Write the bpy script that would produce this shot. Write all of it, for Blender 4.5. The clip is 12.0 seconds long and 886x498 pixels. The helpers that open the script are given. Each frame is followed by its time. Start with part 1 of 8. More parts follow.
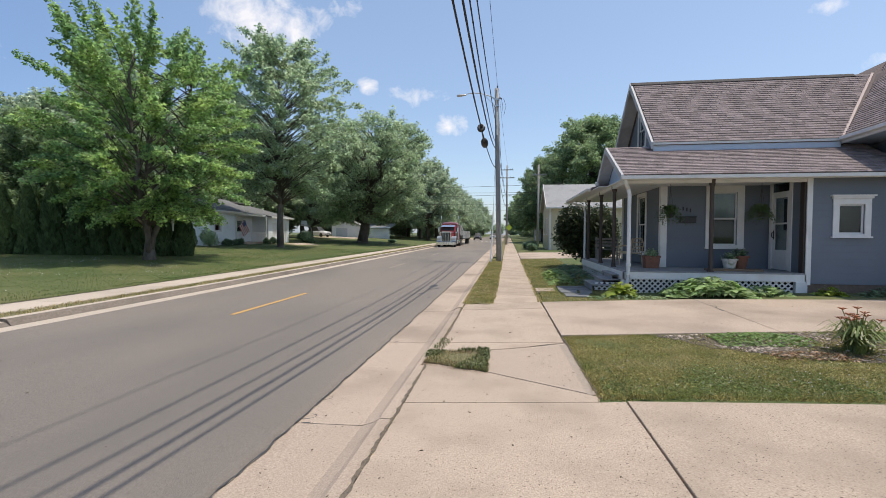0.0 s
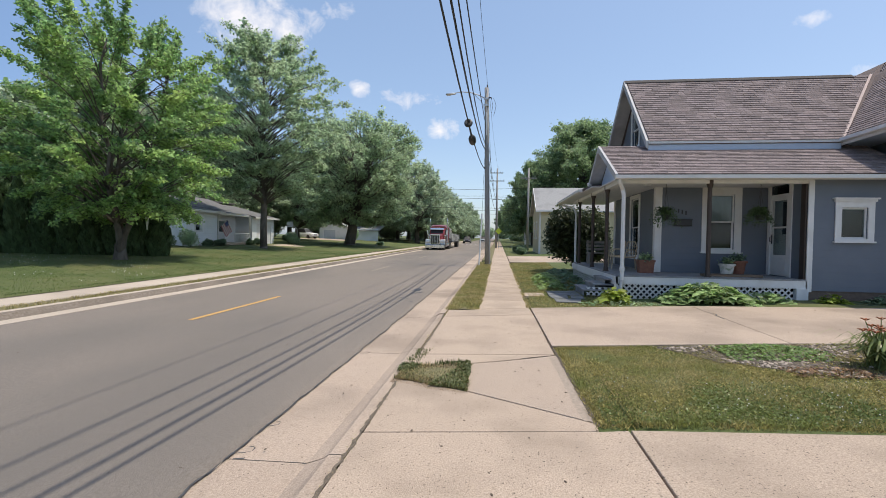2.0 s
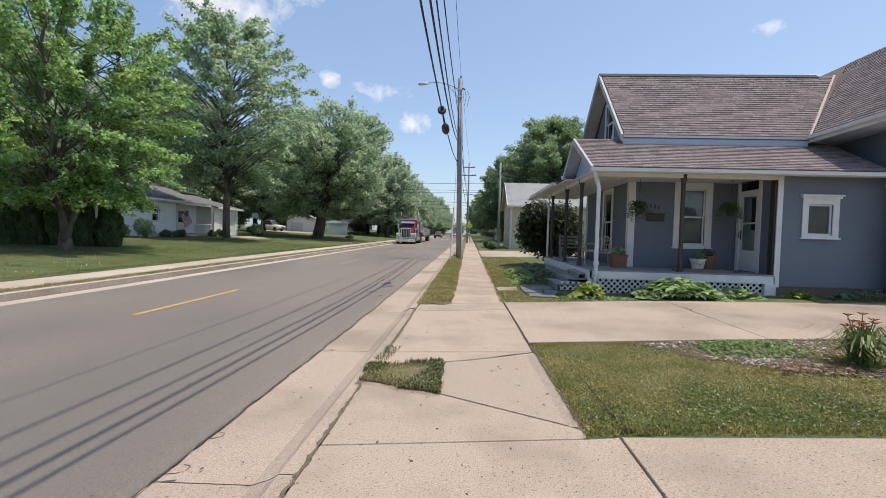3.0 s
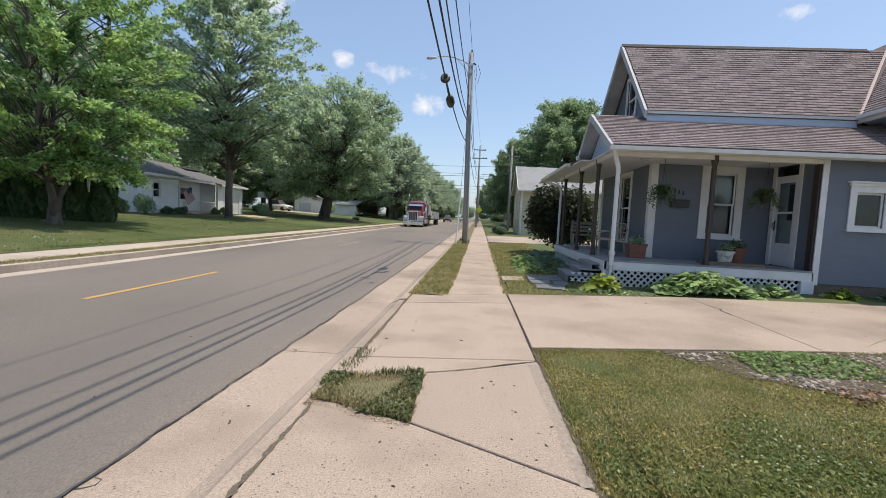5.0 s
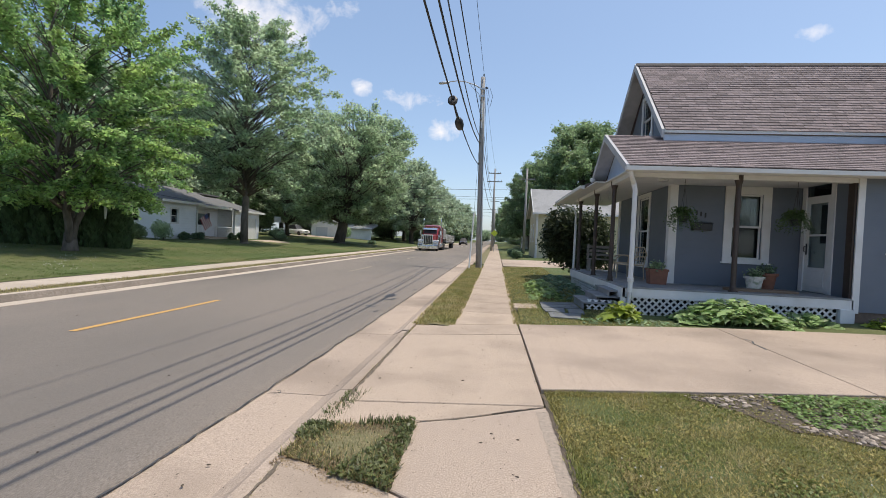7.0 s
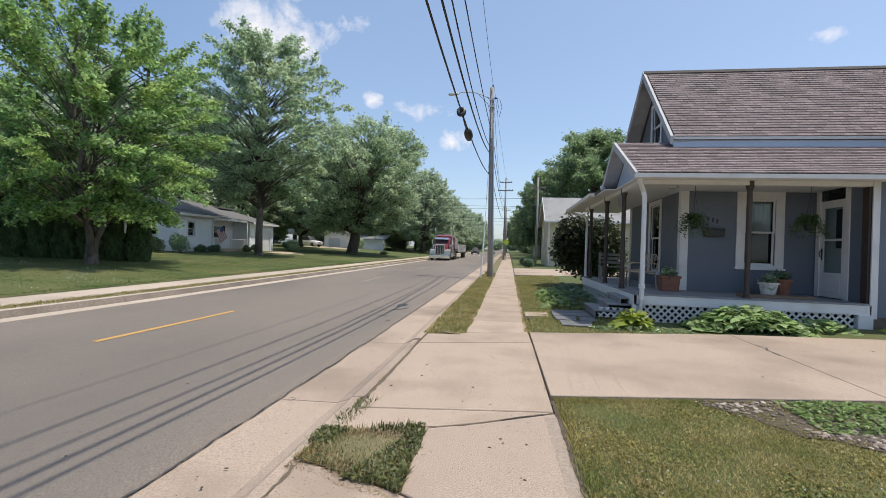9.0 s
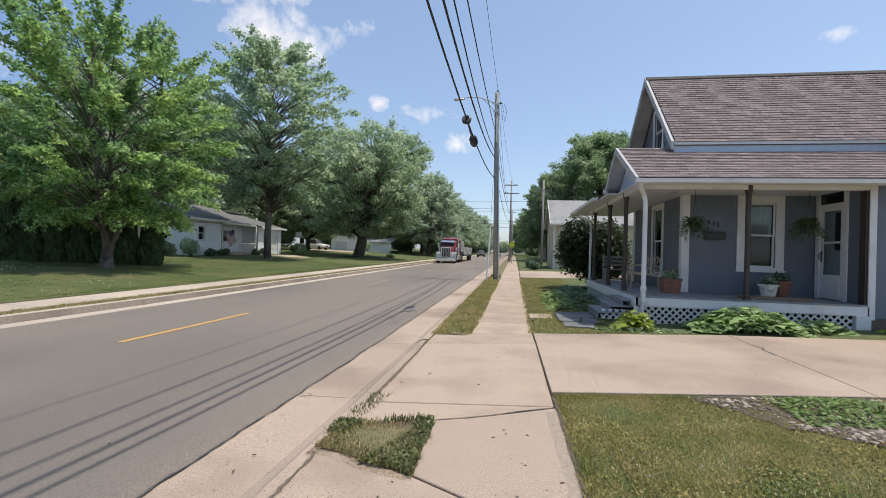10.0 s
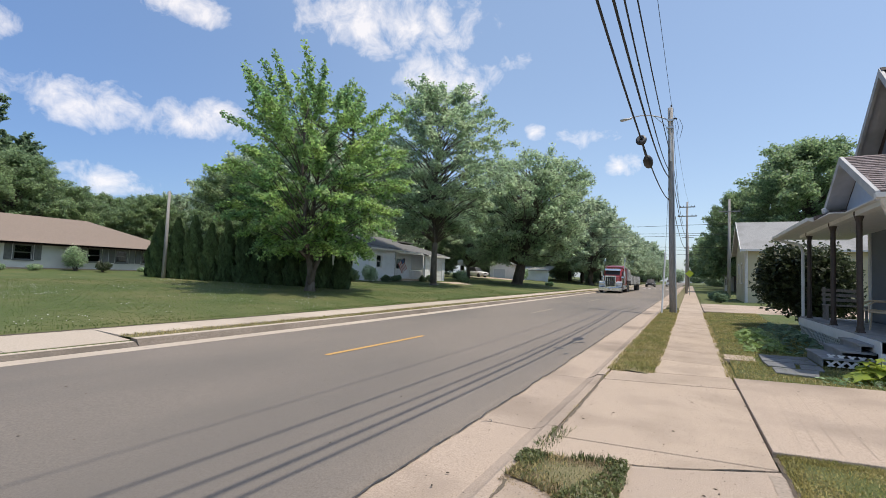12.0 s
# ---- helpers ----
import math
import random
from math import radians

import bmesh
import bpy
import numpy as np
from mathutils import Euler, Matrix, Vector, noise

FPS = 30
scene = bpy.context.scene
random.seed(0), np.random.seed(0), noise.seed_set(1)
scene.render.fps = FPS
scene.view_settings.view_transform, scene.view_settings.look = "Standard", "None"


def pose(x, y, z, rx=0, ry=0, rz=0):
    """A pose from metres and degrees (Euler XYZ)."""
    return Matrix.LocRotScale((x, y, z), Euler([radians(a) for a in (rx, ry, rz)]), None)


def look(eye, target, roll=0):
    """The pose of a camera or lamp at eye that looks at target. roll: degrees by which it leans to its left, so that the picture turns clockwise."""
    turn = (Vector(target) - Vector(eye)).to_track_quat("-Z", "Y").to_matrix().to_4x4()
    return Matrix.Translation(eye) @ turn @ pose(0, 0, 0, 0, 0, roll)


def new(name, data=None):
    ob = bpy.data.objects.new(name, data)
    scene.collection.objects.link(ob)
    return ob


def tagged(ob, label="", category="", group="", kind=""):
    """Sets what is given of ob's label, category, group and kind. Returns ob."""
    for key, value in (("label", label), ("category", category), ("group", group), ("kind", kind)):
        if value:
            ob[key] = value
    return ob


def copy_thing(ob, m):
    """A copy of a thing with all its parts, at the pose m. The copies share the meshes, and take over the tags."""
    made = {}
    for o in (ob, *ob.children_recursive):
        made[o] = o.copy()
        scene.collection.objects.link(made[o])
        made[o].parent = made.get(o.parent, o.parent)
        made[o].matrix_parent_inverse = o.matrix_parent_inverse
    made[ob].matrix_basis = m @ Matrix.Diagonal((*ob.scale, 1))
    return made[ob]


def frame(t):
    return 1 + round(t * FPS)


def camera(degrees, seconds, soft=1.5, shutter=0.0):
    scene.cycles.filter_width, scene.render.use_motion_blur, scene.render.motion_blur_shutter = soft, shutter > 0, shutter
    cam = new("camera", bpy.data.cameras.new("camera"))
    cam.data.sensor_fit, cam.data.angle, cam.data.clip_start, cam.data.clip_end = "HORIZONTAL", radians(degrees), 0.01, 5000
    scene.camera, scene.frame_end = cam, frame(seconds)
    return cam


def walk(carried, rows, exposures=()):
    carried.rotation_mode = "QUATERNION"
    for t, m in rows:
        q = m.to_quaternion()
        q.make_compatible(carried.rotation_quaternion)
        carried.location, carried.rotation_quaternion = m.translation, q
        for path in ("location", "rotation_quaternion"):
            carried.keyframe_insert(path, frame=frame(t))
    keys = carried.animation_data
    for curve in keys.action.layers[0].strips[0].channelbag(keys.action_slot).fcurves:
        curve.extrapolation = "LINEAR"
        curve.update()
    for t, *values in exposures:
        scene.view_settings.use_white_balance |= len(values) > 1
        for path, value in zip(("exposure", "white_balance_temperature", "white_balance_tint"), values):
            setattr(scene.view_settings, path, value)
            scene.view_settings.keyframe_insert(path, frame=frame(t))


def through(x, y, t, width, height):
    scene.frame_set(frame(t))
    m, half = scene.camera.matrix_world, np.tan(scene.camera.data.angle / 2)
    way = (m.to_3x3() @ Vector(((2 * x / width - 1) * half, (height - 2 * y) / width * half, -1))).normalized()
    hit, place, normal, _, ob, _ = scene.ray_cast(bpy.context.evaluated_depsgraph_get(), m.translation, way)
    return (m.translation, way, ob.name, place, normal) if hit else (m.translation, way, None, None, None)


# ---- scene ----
cam = camera(89.8, 12.0, 0.8)
PATH = [
    (0, (0.277, 0.545, 1.747), (-0.012, 2.523, 1.684), 0.3),
    (0.5, (0.279, 0.738, 1.738), (-0.01, 2.717, 1.74), 0.3),
    (1, (0.424, 0.956, 1.724), (0.159, 2.939, 1.728), 0.4),
    (1.5, (0.469, 1.143, 1.717), (0.215, 3.126, 1.699), 0.7),
    (2, (0.344, 1.349, 1.672), (0.099, 3.333, 1.625), 0.9),
    (2.5, (0.249, 1.51, 1.631), (0.149, 3.507, 1.573), 1.3),
    (3, (0.273, 1.83, 1.59), (0.16, 3.826, 1.522), 1.6),
    (3.5, (0.256, 2.118, 1.583), (0.108, 4.11, 1.49), 2.9),
    (3.7, (0.267, 2.25, 1.553), (0.119, 4.241, 1.429), 2.9),
    (5.5, (0.504, 3.17, 1.572), (0.341, 5.159, 1.43), 3.1),
    (6, (0.487, 3.347, 1.591), (0.302, 5.336, 1.48), 3.1),
    (6.5, (0.583, 3.418, 1.613), (0.372, 5.406, 1.54), 2.9),
    (7, (0.634, 3.442, 1.619), (0.4, 5.428, 1.578), 2.6),
    (9, (0.687, 3.337, 1.616), (0.397, 5.316, 1.616), 1.9),
    (9.5, (0.699, 3.073, 1.631), (0.395, 5.05, 1.635), 1.7),
    (10, (0.726, 3.011, 1.644), (0.409, 4.986, 1.655), 1.7),
    (10.5, (0.738, 3.129, 1.647), (0.39, 5.098, 1.683), 1.8),
    (11, (0.657, 3.068, 1.65), (0.187, 5.011, 1.727), 2.1),
    (11.5, (0.556, 2.945, 1.652), (-0.063, 4.845, 1.739), 2.1),
    (11.8, (0.538, 2.956, 1.633), (-0.247, 4.792, 1.737), 2.3),
    (12, (0.485, 2.881, 1.645), (-0.488, 4.624, 1.756), 2.3),
]
walk(cam, [(t, look(eye, target, roll)) for t, eye, target, roll in PATH], [(0, 0.53, 7100, 10), (12, 0.53, 7100, 10)])

# ---- light: a high sun from +x, hazy blue sky with cumulus ----
SUN_DIR = Vector((0.325, 0.06, 0.945)).normalized()
sun_el = math.asin(SUN_DIR.z)
sun_data = bpy.data.lights.new("sun", "SUN")
sun_data.energy, sun_data.angle, sun_data.color = 2.6, radians(0.6), (1.0, 0.95, 0.88)
sun = new("sun", sun_data)
sun.matrix_basis = look(SUN_DIR * 60, (0, 0, 0))

world = bpy.data.worlds.new("sky")
scene.world = world
world.use_nodes = True
wn, wl = world.node_tree.nodes, world.node_tree.links
wn.clear()
w_out, w_bg = wn.new("ShaderNodeOutputWorld"), wn.new("ShaderNodeBackground")
sky = wn.new("ShaderNodeTexSky")
sky.sky_type, sky.sun_disc = "NISHITA", False
sky.sun_elevation, sky.sun_rotation = sun_el, math.atan2(SUN_DIR.x, SUN_DIR.y)
sky.air_density, sky.dust_density, sky.ozone_density, sky.altitude = 1.0, 1.5, 1.8, 200
# cumulus: soft ellipses about fixed headings (azimuth, elevation, half-width, half-height in degrees, thinness), broken up by noise
CLOUDS = ((-68.7, 15.2, 9, 2.6, 0), (-58, 16.1, 5.6, 2.9, 0), (-66.8, 8.1, 6, 1.9, 0), (-37.5, 29.8, 12, 4.6, 0), (-29.7, 23.6, 7, 3.9, 0), (-75.3, 20.7, 2, 2, 0.25), (-61.6, 27, 5.5, 2, 0),
          (-20.6, 26.2, 2.8, 1.9, 0.45), (-18, 17.9, 1.8, 1.2, 0.25), (-12, 17.2, 4.9, 1.8, 0.25), (-6.9, 13.8, 3.1, 1.9, 0.25), (31.9, 21.1, 3, 1.2, 0.45), (35.1, 15.7, 2.3, 1.3, 0.45), (-88, 18, 9, 4, 0), (70, 25, 10, 4, 0), (120, 20, 12, 5, 0), (-130, 22, 14, 5, 0), (175, 28, 12, 5, 0))
w_co = wn.new("ShaderNodeTexCoord")
way = w_co.outputs["Generated"]


def w_math(op, a, b=0.0):
    m = wn.new("ShaderNodeMath")
    m.operation = op
    for sock, v in zip(m.inputs, (a, b)):
        if isinstance(v, float):
            sock.default_value = v
        else:
            wl.new(v, sock)
    return m.outputs[0]


def w_dot(v):
    m = wn.new("ShaderNodeVectorMath")
    m.operation = "DOT_PRODUCT"
    m.inputs[1].default_value = v
    wl.new(way, m.inputs[0])
    return m.outputs["Value"]


cover = None
for az, el, sw, sh, thin in CLOUDS:
    az, el, sw, sh = (radians(v) for v in (az, el, sw, sh))
    side = w_dot((math.cos(az) / sw, -math.sin(az) / sw, 0))
    rise_ = w_math("SUBTRACT", w_dot((0, 0, 1 / (sh * math.cos(el)))), math.sin(el) / (sh * math.cos(el)))
    back = w_math("MULTIPLY", w_math("LESS_THAN", w_dot((math.sin(az), math.cos(az), 0)), 0.0), 50.0)
    far_ = w_math("ADD", w_math("POWER", w_math("ABSOLUTE", side), 2.0), w_math("POWER", w_math("ABSOLUTE", rise_), 2.0))
    one = w_math("SUBTRACT", 1.0 - thin, w_math("ADD", far_, back))
    cover = one if cover is None else w_math("MAXIMUM", cover, one)
w_no = wn.new("ShaderNodeTexNoise")
w_no.inputs["Scale"].default_value, w_no.inputs["Detail"].default_value, w_no.inputs["Roughness"].default_value = 20.0, 9, 0.62
w_no.inputs["Distortion"].default_value = 0.35
wl.new(way, w_no.inputs["Vector"])
puff = w_math("ADD", w_math("MAXIMUM", cover, -1.2), w_math("MULTIPLY", w_math("SUBTRACT", w_no.outputs[0], 0.5), 3.0))
w_rp = wn.new("ShaderNodeValToRGB")
w_rp.color_ramp.elements[0].position, w_rp.color_ramp.elements[0].color = 0.14, (0, 0, 0, 1)
w_rp.color_ramp.elements[1].position, w_rp.color_ramp.elements[1].color = 0.72, (0.74, 0.74, 0.74, 1)
wl.new(w_math("MULTIPLY", puff, 0.6), w_rp.inputs[0])
w_mix = wn.new("ShaderNodeMix")
w_mix.data_type = "RGBA"
wl.new(w_rp.outputs[0], w_mix.inputs[0])
w_haze = wn.new("ShaderNodeMix")
w_haze.data_type = "RGBA"
w_haze.inputs[0].default_value = 0.4
wl.new(sky.outputs[0], w_haze.inputs[6])
w_haze.inputs[7].default_value = (1.25, 2.05, 3.6, 1)
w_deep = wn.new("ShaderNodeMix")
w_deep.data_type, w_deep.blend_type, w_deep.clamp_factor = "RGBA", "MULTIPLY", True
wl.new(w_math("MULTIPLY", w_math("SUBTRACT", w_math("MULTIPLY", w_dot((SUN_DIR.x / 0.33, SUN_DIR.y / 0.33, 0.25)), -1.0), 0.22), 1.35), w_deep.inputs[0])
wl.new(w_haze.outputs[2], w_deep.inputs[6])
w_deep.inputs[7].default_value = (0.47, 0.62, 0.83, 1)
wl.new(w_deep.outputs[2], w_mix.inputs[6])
w_mix.inputs[7].default_value = (5.2, 5.15, 5.4, 1)
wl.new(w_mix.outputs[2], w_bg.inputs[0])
w_bg.inputs[1].default_value = 0.15
wl.new(w_bg.outputs[0], w_out.inputs[0])
# ---- materials ----
def mat(name, c1, c2, scale=6.0, rough=0.8, metal=0.0, bump=0.0, bscale=60.0, c3=None, s3=0.7, t3=(0.5, 0.7), rnd=0.0, island=0.0, spec=0.5, stretch=None, coat=0.0, speck=None, sspeck=90.0, tspeck=(0.66, 0.72)):
    """Two-colour grain, a slower third colour for stains, fine relief, per-object or per-piece tint."""
    m = bpy.data.materials.new(name)
    m.use_nodes = True
    n, l = m.node_tree.nodes, m.node_tree.links
    b = n["Principled BSDF"]
    b.inputs["Roughness"].default_value, b.inputs["Metallic"].default_value = rough, metal
    b.inputs["Specular IOR Level"].default_value = spec
    b.inputs["Coat Weight"].default_value = coat
    geo = n.new("ShaderNodeNewGeometry")
    vec = geo.outputs["Position"]
    if stretch:
        mp = n.new("ShaderNodeMapping")
        mp.inputs["Scale"].default_value = stretch
        l.new(vec, mp.inputs[0])
        vec = mp.outputs[0]

    def noise_of(s, d=5.0):
        t = n.new("ShaderNodeTexNoise")
        t.inputs["Scale"].default_value, t.inputs["Detail"].default_value = s, d
        l.new(vec, t.inputs["Vector"])
        return t.outputs[0]

    def mixed(f, a, bb):
        x = n.new("ShaderNodeMix")
        x.data_type = "RGBA"
        l.new(f, x.inputs[0])
        for sock, v in ((x.inputs[6], a), (x.inputs[7], bb)):
            if isinstance(v, tuple):
                sock.default_value = (*v, 1)
            else:
                l.new(v, sock)
        return x.outputs[2]

    def ramp(f, lo, hi):
        r = n.new("ShaderNodeMapRange")
        r.inputs["From Min"].default_value, r.inputs["From Max"].default_value = lo, hi
        l.new(f, r.inputs[0])
        return r.outputs[0]

    col = mixed(ramp(noise_of(scale), 0.3, 0.7), tuple(c1), tuple(c2))
    if c3:
        col = mixed(ramp(noise_of(s3, 6), *t3), col, tuple(c3))
    if speck:
        col = mixed(ramp(noise_of(sspeck, 2.0), *tspeck), col, tuple(speck))
    if rnd or island:
        hv = n.new("ShaderNodeHueSaturation")
        if rnd:
            src = n.new("ShaderNodeObjectInfo").outputs["Random"]
        else:
            src = geo.outputs["Random Per Island"]
        r = n.new("ShaderNodeMapRange")
        a = rnd or island
        r.inputs["To Min"].default_value, r.inputs["To Max"].default_value = 1 - a, 1 + a
        l.new(src, r.inputs[0])
        l.new(r.outputs[0], hv.inputs["Value"])
        l.new(col, hv.inputs["Color"])
        col = hv.outputs[0]
    l.new(col, b.inputs["Base Color"])
    if bump:
        bp = n.new("ShaderNodeBump")
        bp.inputs["Strength"].default_value, bp.inputs["Distance"].default_value = bump, 0.02
        l.new(noise_of(bscale, 4), bp.inputs["Height"])
        l.new(bp.outputs[0], b.inputs["Normal"])
    return m


def leaf_mat(name, c1, c2, through=0.35, c3=None, s3=0.7, t3=(0.45, 0.62), tint=0.4, gloss=0.5):
    """Leaves: two greens by clump and by leaf, with light coming through."""
    m = mat(name, c1, c2, 0.6, 0.42, island=tint, spec=gloss, c3=c3, s3=s3, t3=t3)
    n, l = m.node_tree.nodes, m.node_tree.links
    b = n["Principled BSDF"]
    tr = n.new("ShaderNodeBsdfTranslucent")
    src = b.inputs["Base Color"].links[0].from_socket
    l.new(src, tr.inputs[0])
    mx = n.new("ShaderNodeMixShader")
    mx.inputs[0].default_value = through
    l.new(b.outputs[0], mx.inputs[1])
    l.new(tr.outputs[0], mx.inputs[2])
    l.new(mx.outputs[0], n["Material Output"].inputs[0])
    return m


def siding_mat(name, c1, c2, course, rough=0.6, depth=0.6):
    """Painted lap siding: a saw-tooth relief in z and slight fading."""
    m = mat(name, c1, c2, 2.0, rough, c3=tuple(v * 0.86 for v in c1), s3=0.5)
    n, l = m.node_tree.nodes, m.node_tree.links
    geo = n.new("ShaderNodeNewGeometry")
    sp = n.new("ShaderNodeSeparateXYZ")
    l.new(geo.outputs["Position"], sp.inputs[0])
    dv, fr = n.new("ShaderNodeMath"), n.new("ShaderNodeMath")
    dv.operation, dv.inputs[1].default_value = "DIVIDE", course
    fr.operation = "FRACT"
    l.new(sp.outputs[2], dv.inputs[0])
    l.new(dv.outputs[0], fr.inputs[0])
    iv = n.new("ShaderNodeMath")
    iv.operation, iv.inputs[0].default_value = "SUBTRACT", 1.0
    l.new(fr.outputs[0], iv.inputs[1])
    bp = n.new("ShaderNodeBump")
    bp.inputs["Strength"].default_value, bp.inputs["Distance"].default_value = depth, 0.012
    l.new(iv.outputs[0], bp.inputs["Height"])
    l.new(bp.outputs[0], n["Principled BSDF"].inputs["Normal"])
    return m


def glass_mat(name, tint=(0.75, 0.8, 0.8)):
    """Window glass: clear through, mirror-like by Fresnel."""
    m = bpy.data.materials.new(name)
    m.use_nodes = True
    n, l = m.node_tree.nodes, m.node_tree.links
    n.remove(n["Principled BSDF"])
    tr, gl, mx, fr = n.new("ShaderNodeBsdfTransparent"), n.new("ShaderNodeBsdfGlossy"), n.new("ShaderNodeMixShader"), n.new("ShaderNodeLayerWeight")
    tr.inputs[0].default_value = (*tint, 1)
    gl.inputs["Roughness"].default_value = 0.02
    pw, ml = n.new("ShaderNodeMath"), n.new("ShaderNodeMath")
    pw.operation, pw.inputs[1].default_value = "POWER", 4.0
    ml.operation, ml.inputs[1].default_value, ml.inputs[2].default_value = "MULTIPLY_ADD", 0.8, 0.04
    fr.inputs[0].default_value = 0.5
    l.new(fr.outputs["Facing"], pw.inputs[0])
    l.new(pw.outputs[0], ml.inputs[0])
    l.new(ml.outputs[0], mx.inputs[0])
    l.new(tr.outputs[0], mx.inputs[1])
    l.new(gl.outputs[0], mx.inputs[2])
    l.new(mx.outputs[0], n["Material Output"].inputs[0])
    return m


ASPHALT = mat("worn_asphalt", (0.13, 0.108, 0.09), (0.295, 0.254, 0.215), 120, 0.85, bump=0.5, bscale=220, c3=(0.15, 0.134, 0.117), s3=0.25, t3=(0.45, 0.7), stretch=(1.0, 0.35, 1.0))
CONCRETE = mat("weathered_concrete", (0.335, 0.26, 0.20), (0.54, 0.43, 0.335), 75, 0.9, bump=0.45, bscale=170, c3=(0.30, 0.235, 0.18), s3=1.1, t3=(0.46, 0.80), rnd=0.06, speck=(0.15, 0.118, 0.092), sspeck=48.0, tspeck=(0.64, 0.70))
CONCRETE_PALE = mat("pale_concrete", (0.345, 0.268, 0.208), (0.535, 0.424, 0.335), 70, 0.9, bump=0.5, bscale=150, c3=(0.26, 0.205, 0.16), s3=0.45, t3=(0.47, 0.7), rnd=0.05, speck=(0.24, 0.195, 0.155), sspeck=62.0, tspeck=(0.64, 0.72))
AGGREGATE = mat("exposed_aggregate_concrete", (0.25, 0.195, 0.15), (0.56, 0.445, 0.355), 85, 0.9, bump=0.4, bscale=160, rnd=0.03, c3=(0.36, 0.285, 0.23), s3=1.5, t3=(0.5, 0.85), speck=(0.54, 0.46, 0.38), sspeck=70.0, tspeck=(0.66, 0.70))
GROOVE = mat("shallow_groove", (0.36, 0.285, 0.222), (0.41, 0.327, 0.257), 9, 0.95)
CONCRETE_BRIGHT = mat("bleached_concrete", (0.42, 0.355, 0.285), (0.56, 0.475, 0.39), 40, 0.9, bump=0.4, bscale=120, c3=(0.36, 0.30, 0.24), s3=0.5, t3=(0.5, 0.8), rnd=0.06)
KERB_GREY = mat("grimy_kerb_concrete", (0.15, 0.125, 0.10), (0.25, 0.21, 0.175), 25, 0.95, bump=0.5, bscale=90, c3=(0.12, 0.10, 0.08), s3=0.9, t3=(0.45, 0.75))
STAIN = mat("grey_stained_concrete", (0.26, 0.215, 0.175), (0.40, 0.325, 0.26), 30, 0.95, bump=0.3, bscale=120)
GRIT = mat("gritty_brown_dirt", (0.10, 0.08, 0.06), (0.21, 0.168, 0.125), 60, 0.95, bump=0.8, bscale=90)
JOINT = mat("dirt_in_joints", (0.065, 0.053, 0.038), (0.12, 0.10, 0.07), 30, 0.95)
LINE = mat("worn_yellow_paint", (0.62, 0.35, 0.10), (0.48, 0.29, 0.11), 40, 0.7)
LINE_OLD = mat("faded_yellow_paint", (0.36, 0.29, 0.20), (0.22, 0.20, 0.18), 40, 0.8)
LINE_WHITE = mat("worn_white_paint", (0.6, 0.6, 0.58), (0.4, 0.4, 0.39), 20, 0.75)
TAR = mat("tar_seal", (0.05, 0.05, 0.05), (0.08, 0.08, 0.08), 30, 0.7)
LAWN = mat("mown_grass_ground", (0.058, 0.088, 0.023), (0.092, 0.122, 0.033), 9, 0.95, bump=0.8, bscale=55, c3=(0.14, 0.14, 0.053), s3=0.35, t3=(0.42, 0.7))
VERGE = mat("dry_verge_soil", (0.14, 0.13, 0.06), (0.22, 0.19, 0.10), 12, 0.95, bump=0.8, bscale=50)
SOIL = mat("dark_soil", (0.07, 0.055, 0.04), (0.13, 0.10, 0.075), 20, 0.95, bump=0.6, bscale=60)
BLADE = leaf_mat("grass_blades", (0.11, 0.155, 0.035), (0.18, 0.20, 0.06))
FAR_BLADE = leaf_mat("green_lawn_blades", (0.078, 0.128, 0.031), (0.125, 0.17, 0.047), gloss=0.3)
LAWN_BLADE = leaf_mat("olive_lawn_blades", (0.275, 0.245, 0.085), (0.42, 0.355, 0.14), 0.42, (0.215, 0.235, 0.07), 1.3, (0.47, 0.60), 0.55, gloss=0.25)
STRAW = leaf_mat("brown_straw", (0.22, 0.15, 0.085), (0.34, 0.25, 0.14), 0.3, tint=0.5)
WEED = leaf_mat("dark_weed_leaves", (0.10, 0.125, 0.045), (0.15, 0.17, 0.06), 0.35, tint=0.5)
CLOVER = leaf_mat("clover_leaflets", (0.12, 0.17, 0.045), (0.19, 0.24, 0.07), 0.4)
BLADE_DRY = leaf_mat("dry_grass_blades", (0.54, 0.44, 0.23), (0.36, 0.31, 0.135), 0.45, (0.29, 0.275, 0.10), 1.7, (0.46, 0.6), 0.5, gloss=0.25)
PEBBLE = mat("river_pebbles", (0.18, 0.145, 0.112), (0.42, 0.35, 0.285), 8, 0.8, island=0.6)
BLUE = siding_mat("blue_grey_siding", (0.122, 0.145, 0.18), (0.14, 0.164, 0.20), 0.19, 0.6, 0.35)
BLUE_TRIM = mat("light_blue_trim_paint", (0.43, 0.51, 0.63), (0.47, 0.55, 0.67), 5, 0.6)
WHITE = mat("white_paint", (0.70, 0.70, 0.69), (0.64, 0.64, 0.63), 5, 0.55, c3=(0.54, 0.53, 0.50), s3=1.3, t3=(0.55, 0.8))
# Greyer than the white paint; used on rake boards and rake soffits.
RAKE = mat("grey_white_paint", (0.40, 0.405, 0.41), (0.47, 0.47, 0.47), 6, 0.65, c3=(0.34, 0.34, 0.335), s3=1.6)
BROWN = mat("dark_brown_paint", (0.04, 0.027, 0.022), (0.055, 0.038, 0.031), 9, 0.55)
DECK = mat("grey_deck_paint", (0.22, 0.225, 0.235), (0.27, 0.275, 0.285), 5, 0.6, c3=(0.17, 0.17, 0.17), s3=1.5, rnd=0.06)
CEIL = mat("white_ceiling_paint", (0.60, 0.61, 0.62), (0.66, 0.66, 0.66), 4, 0.7)
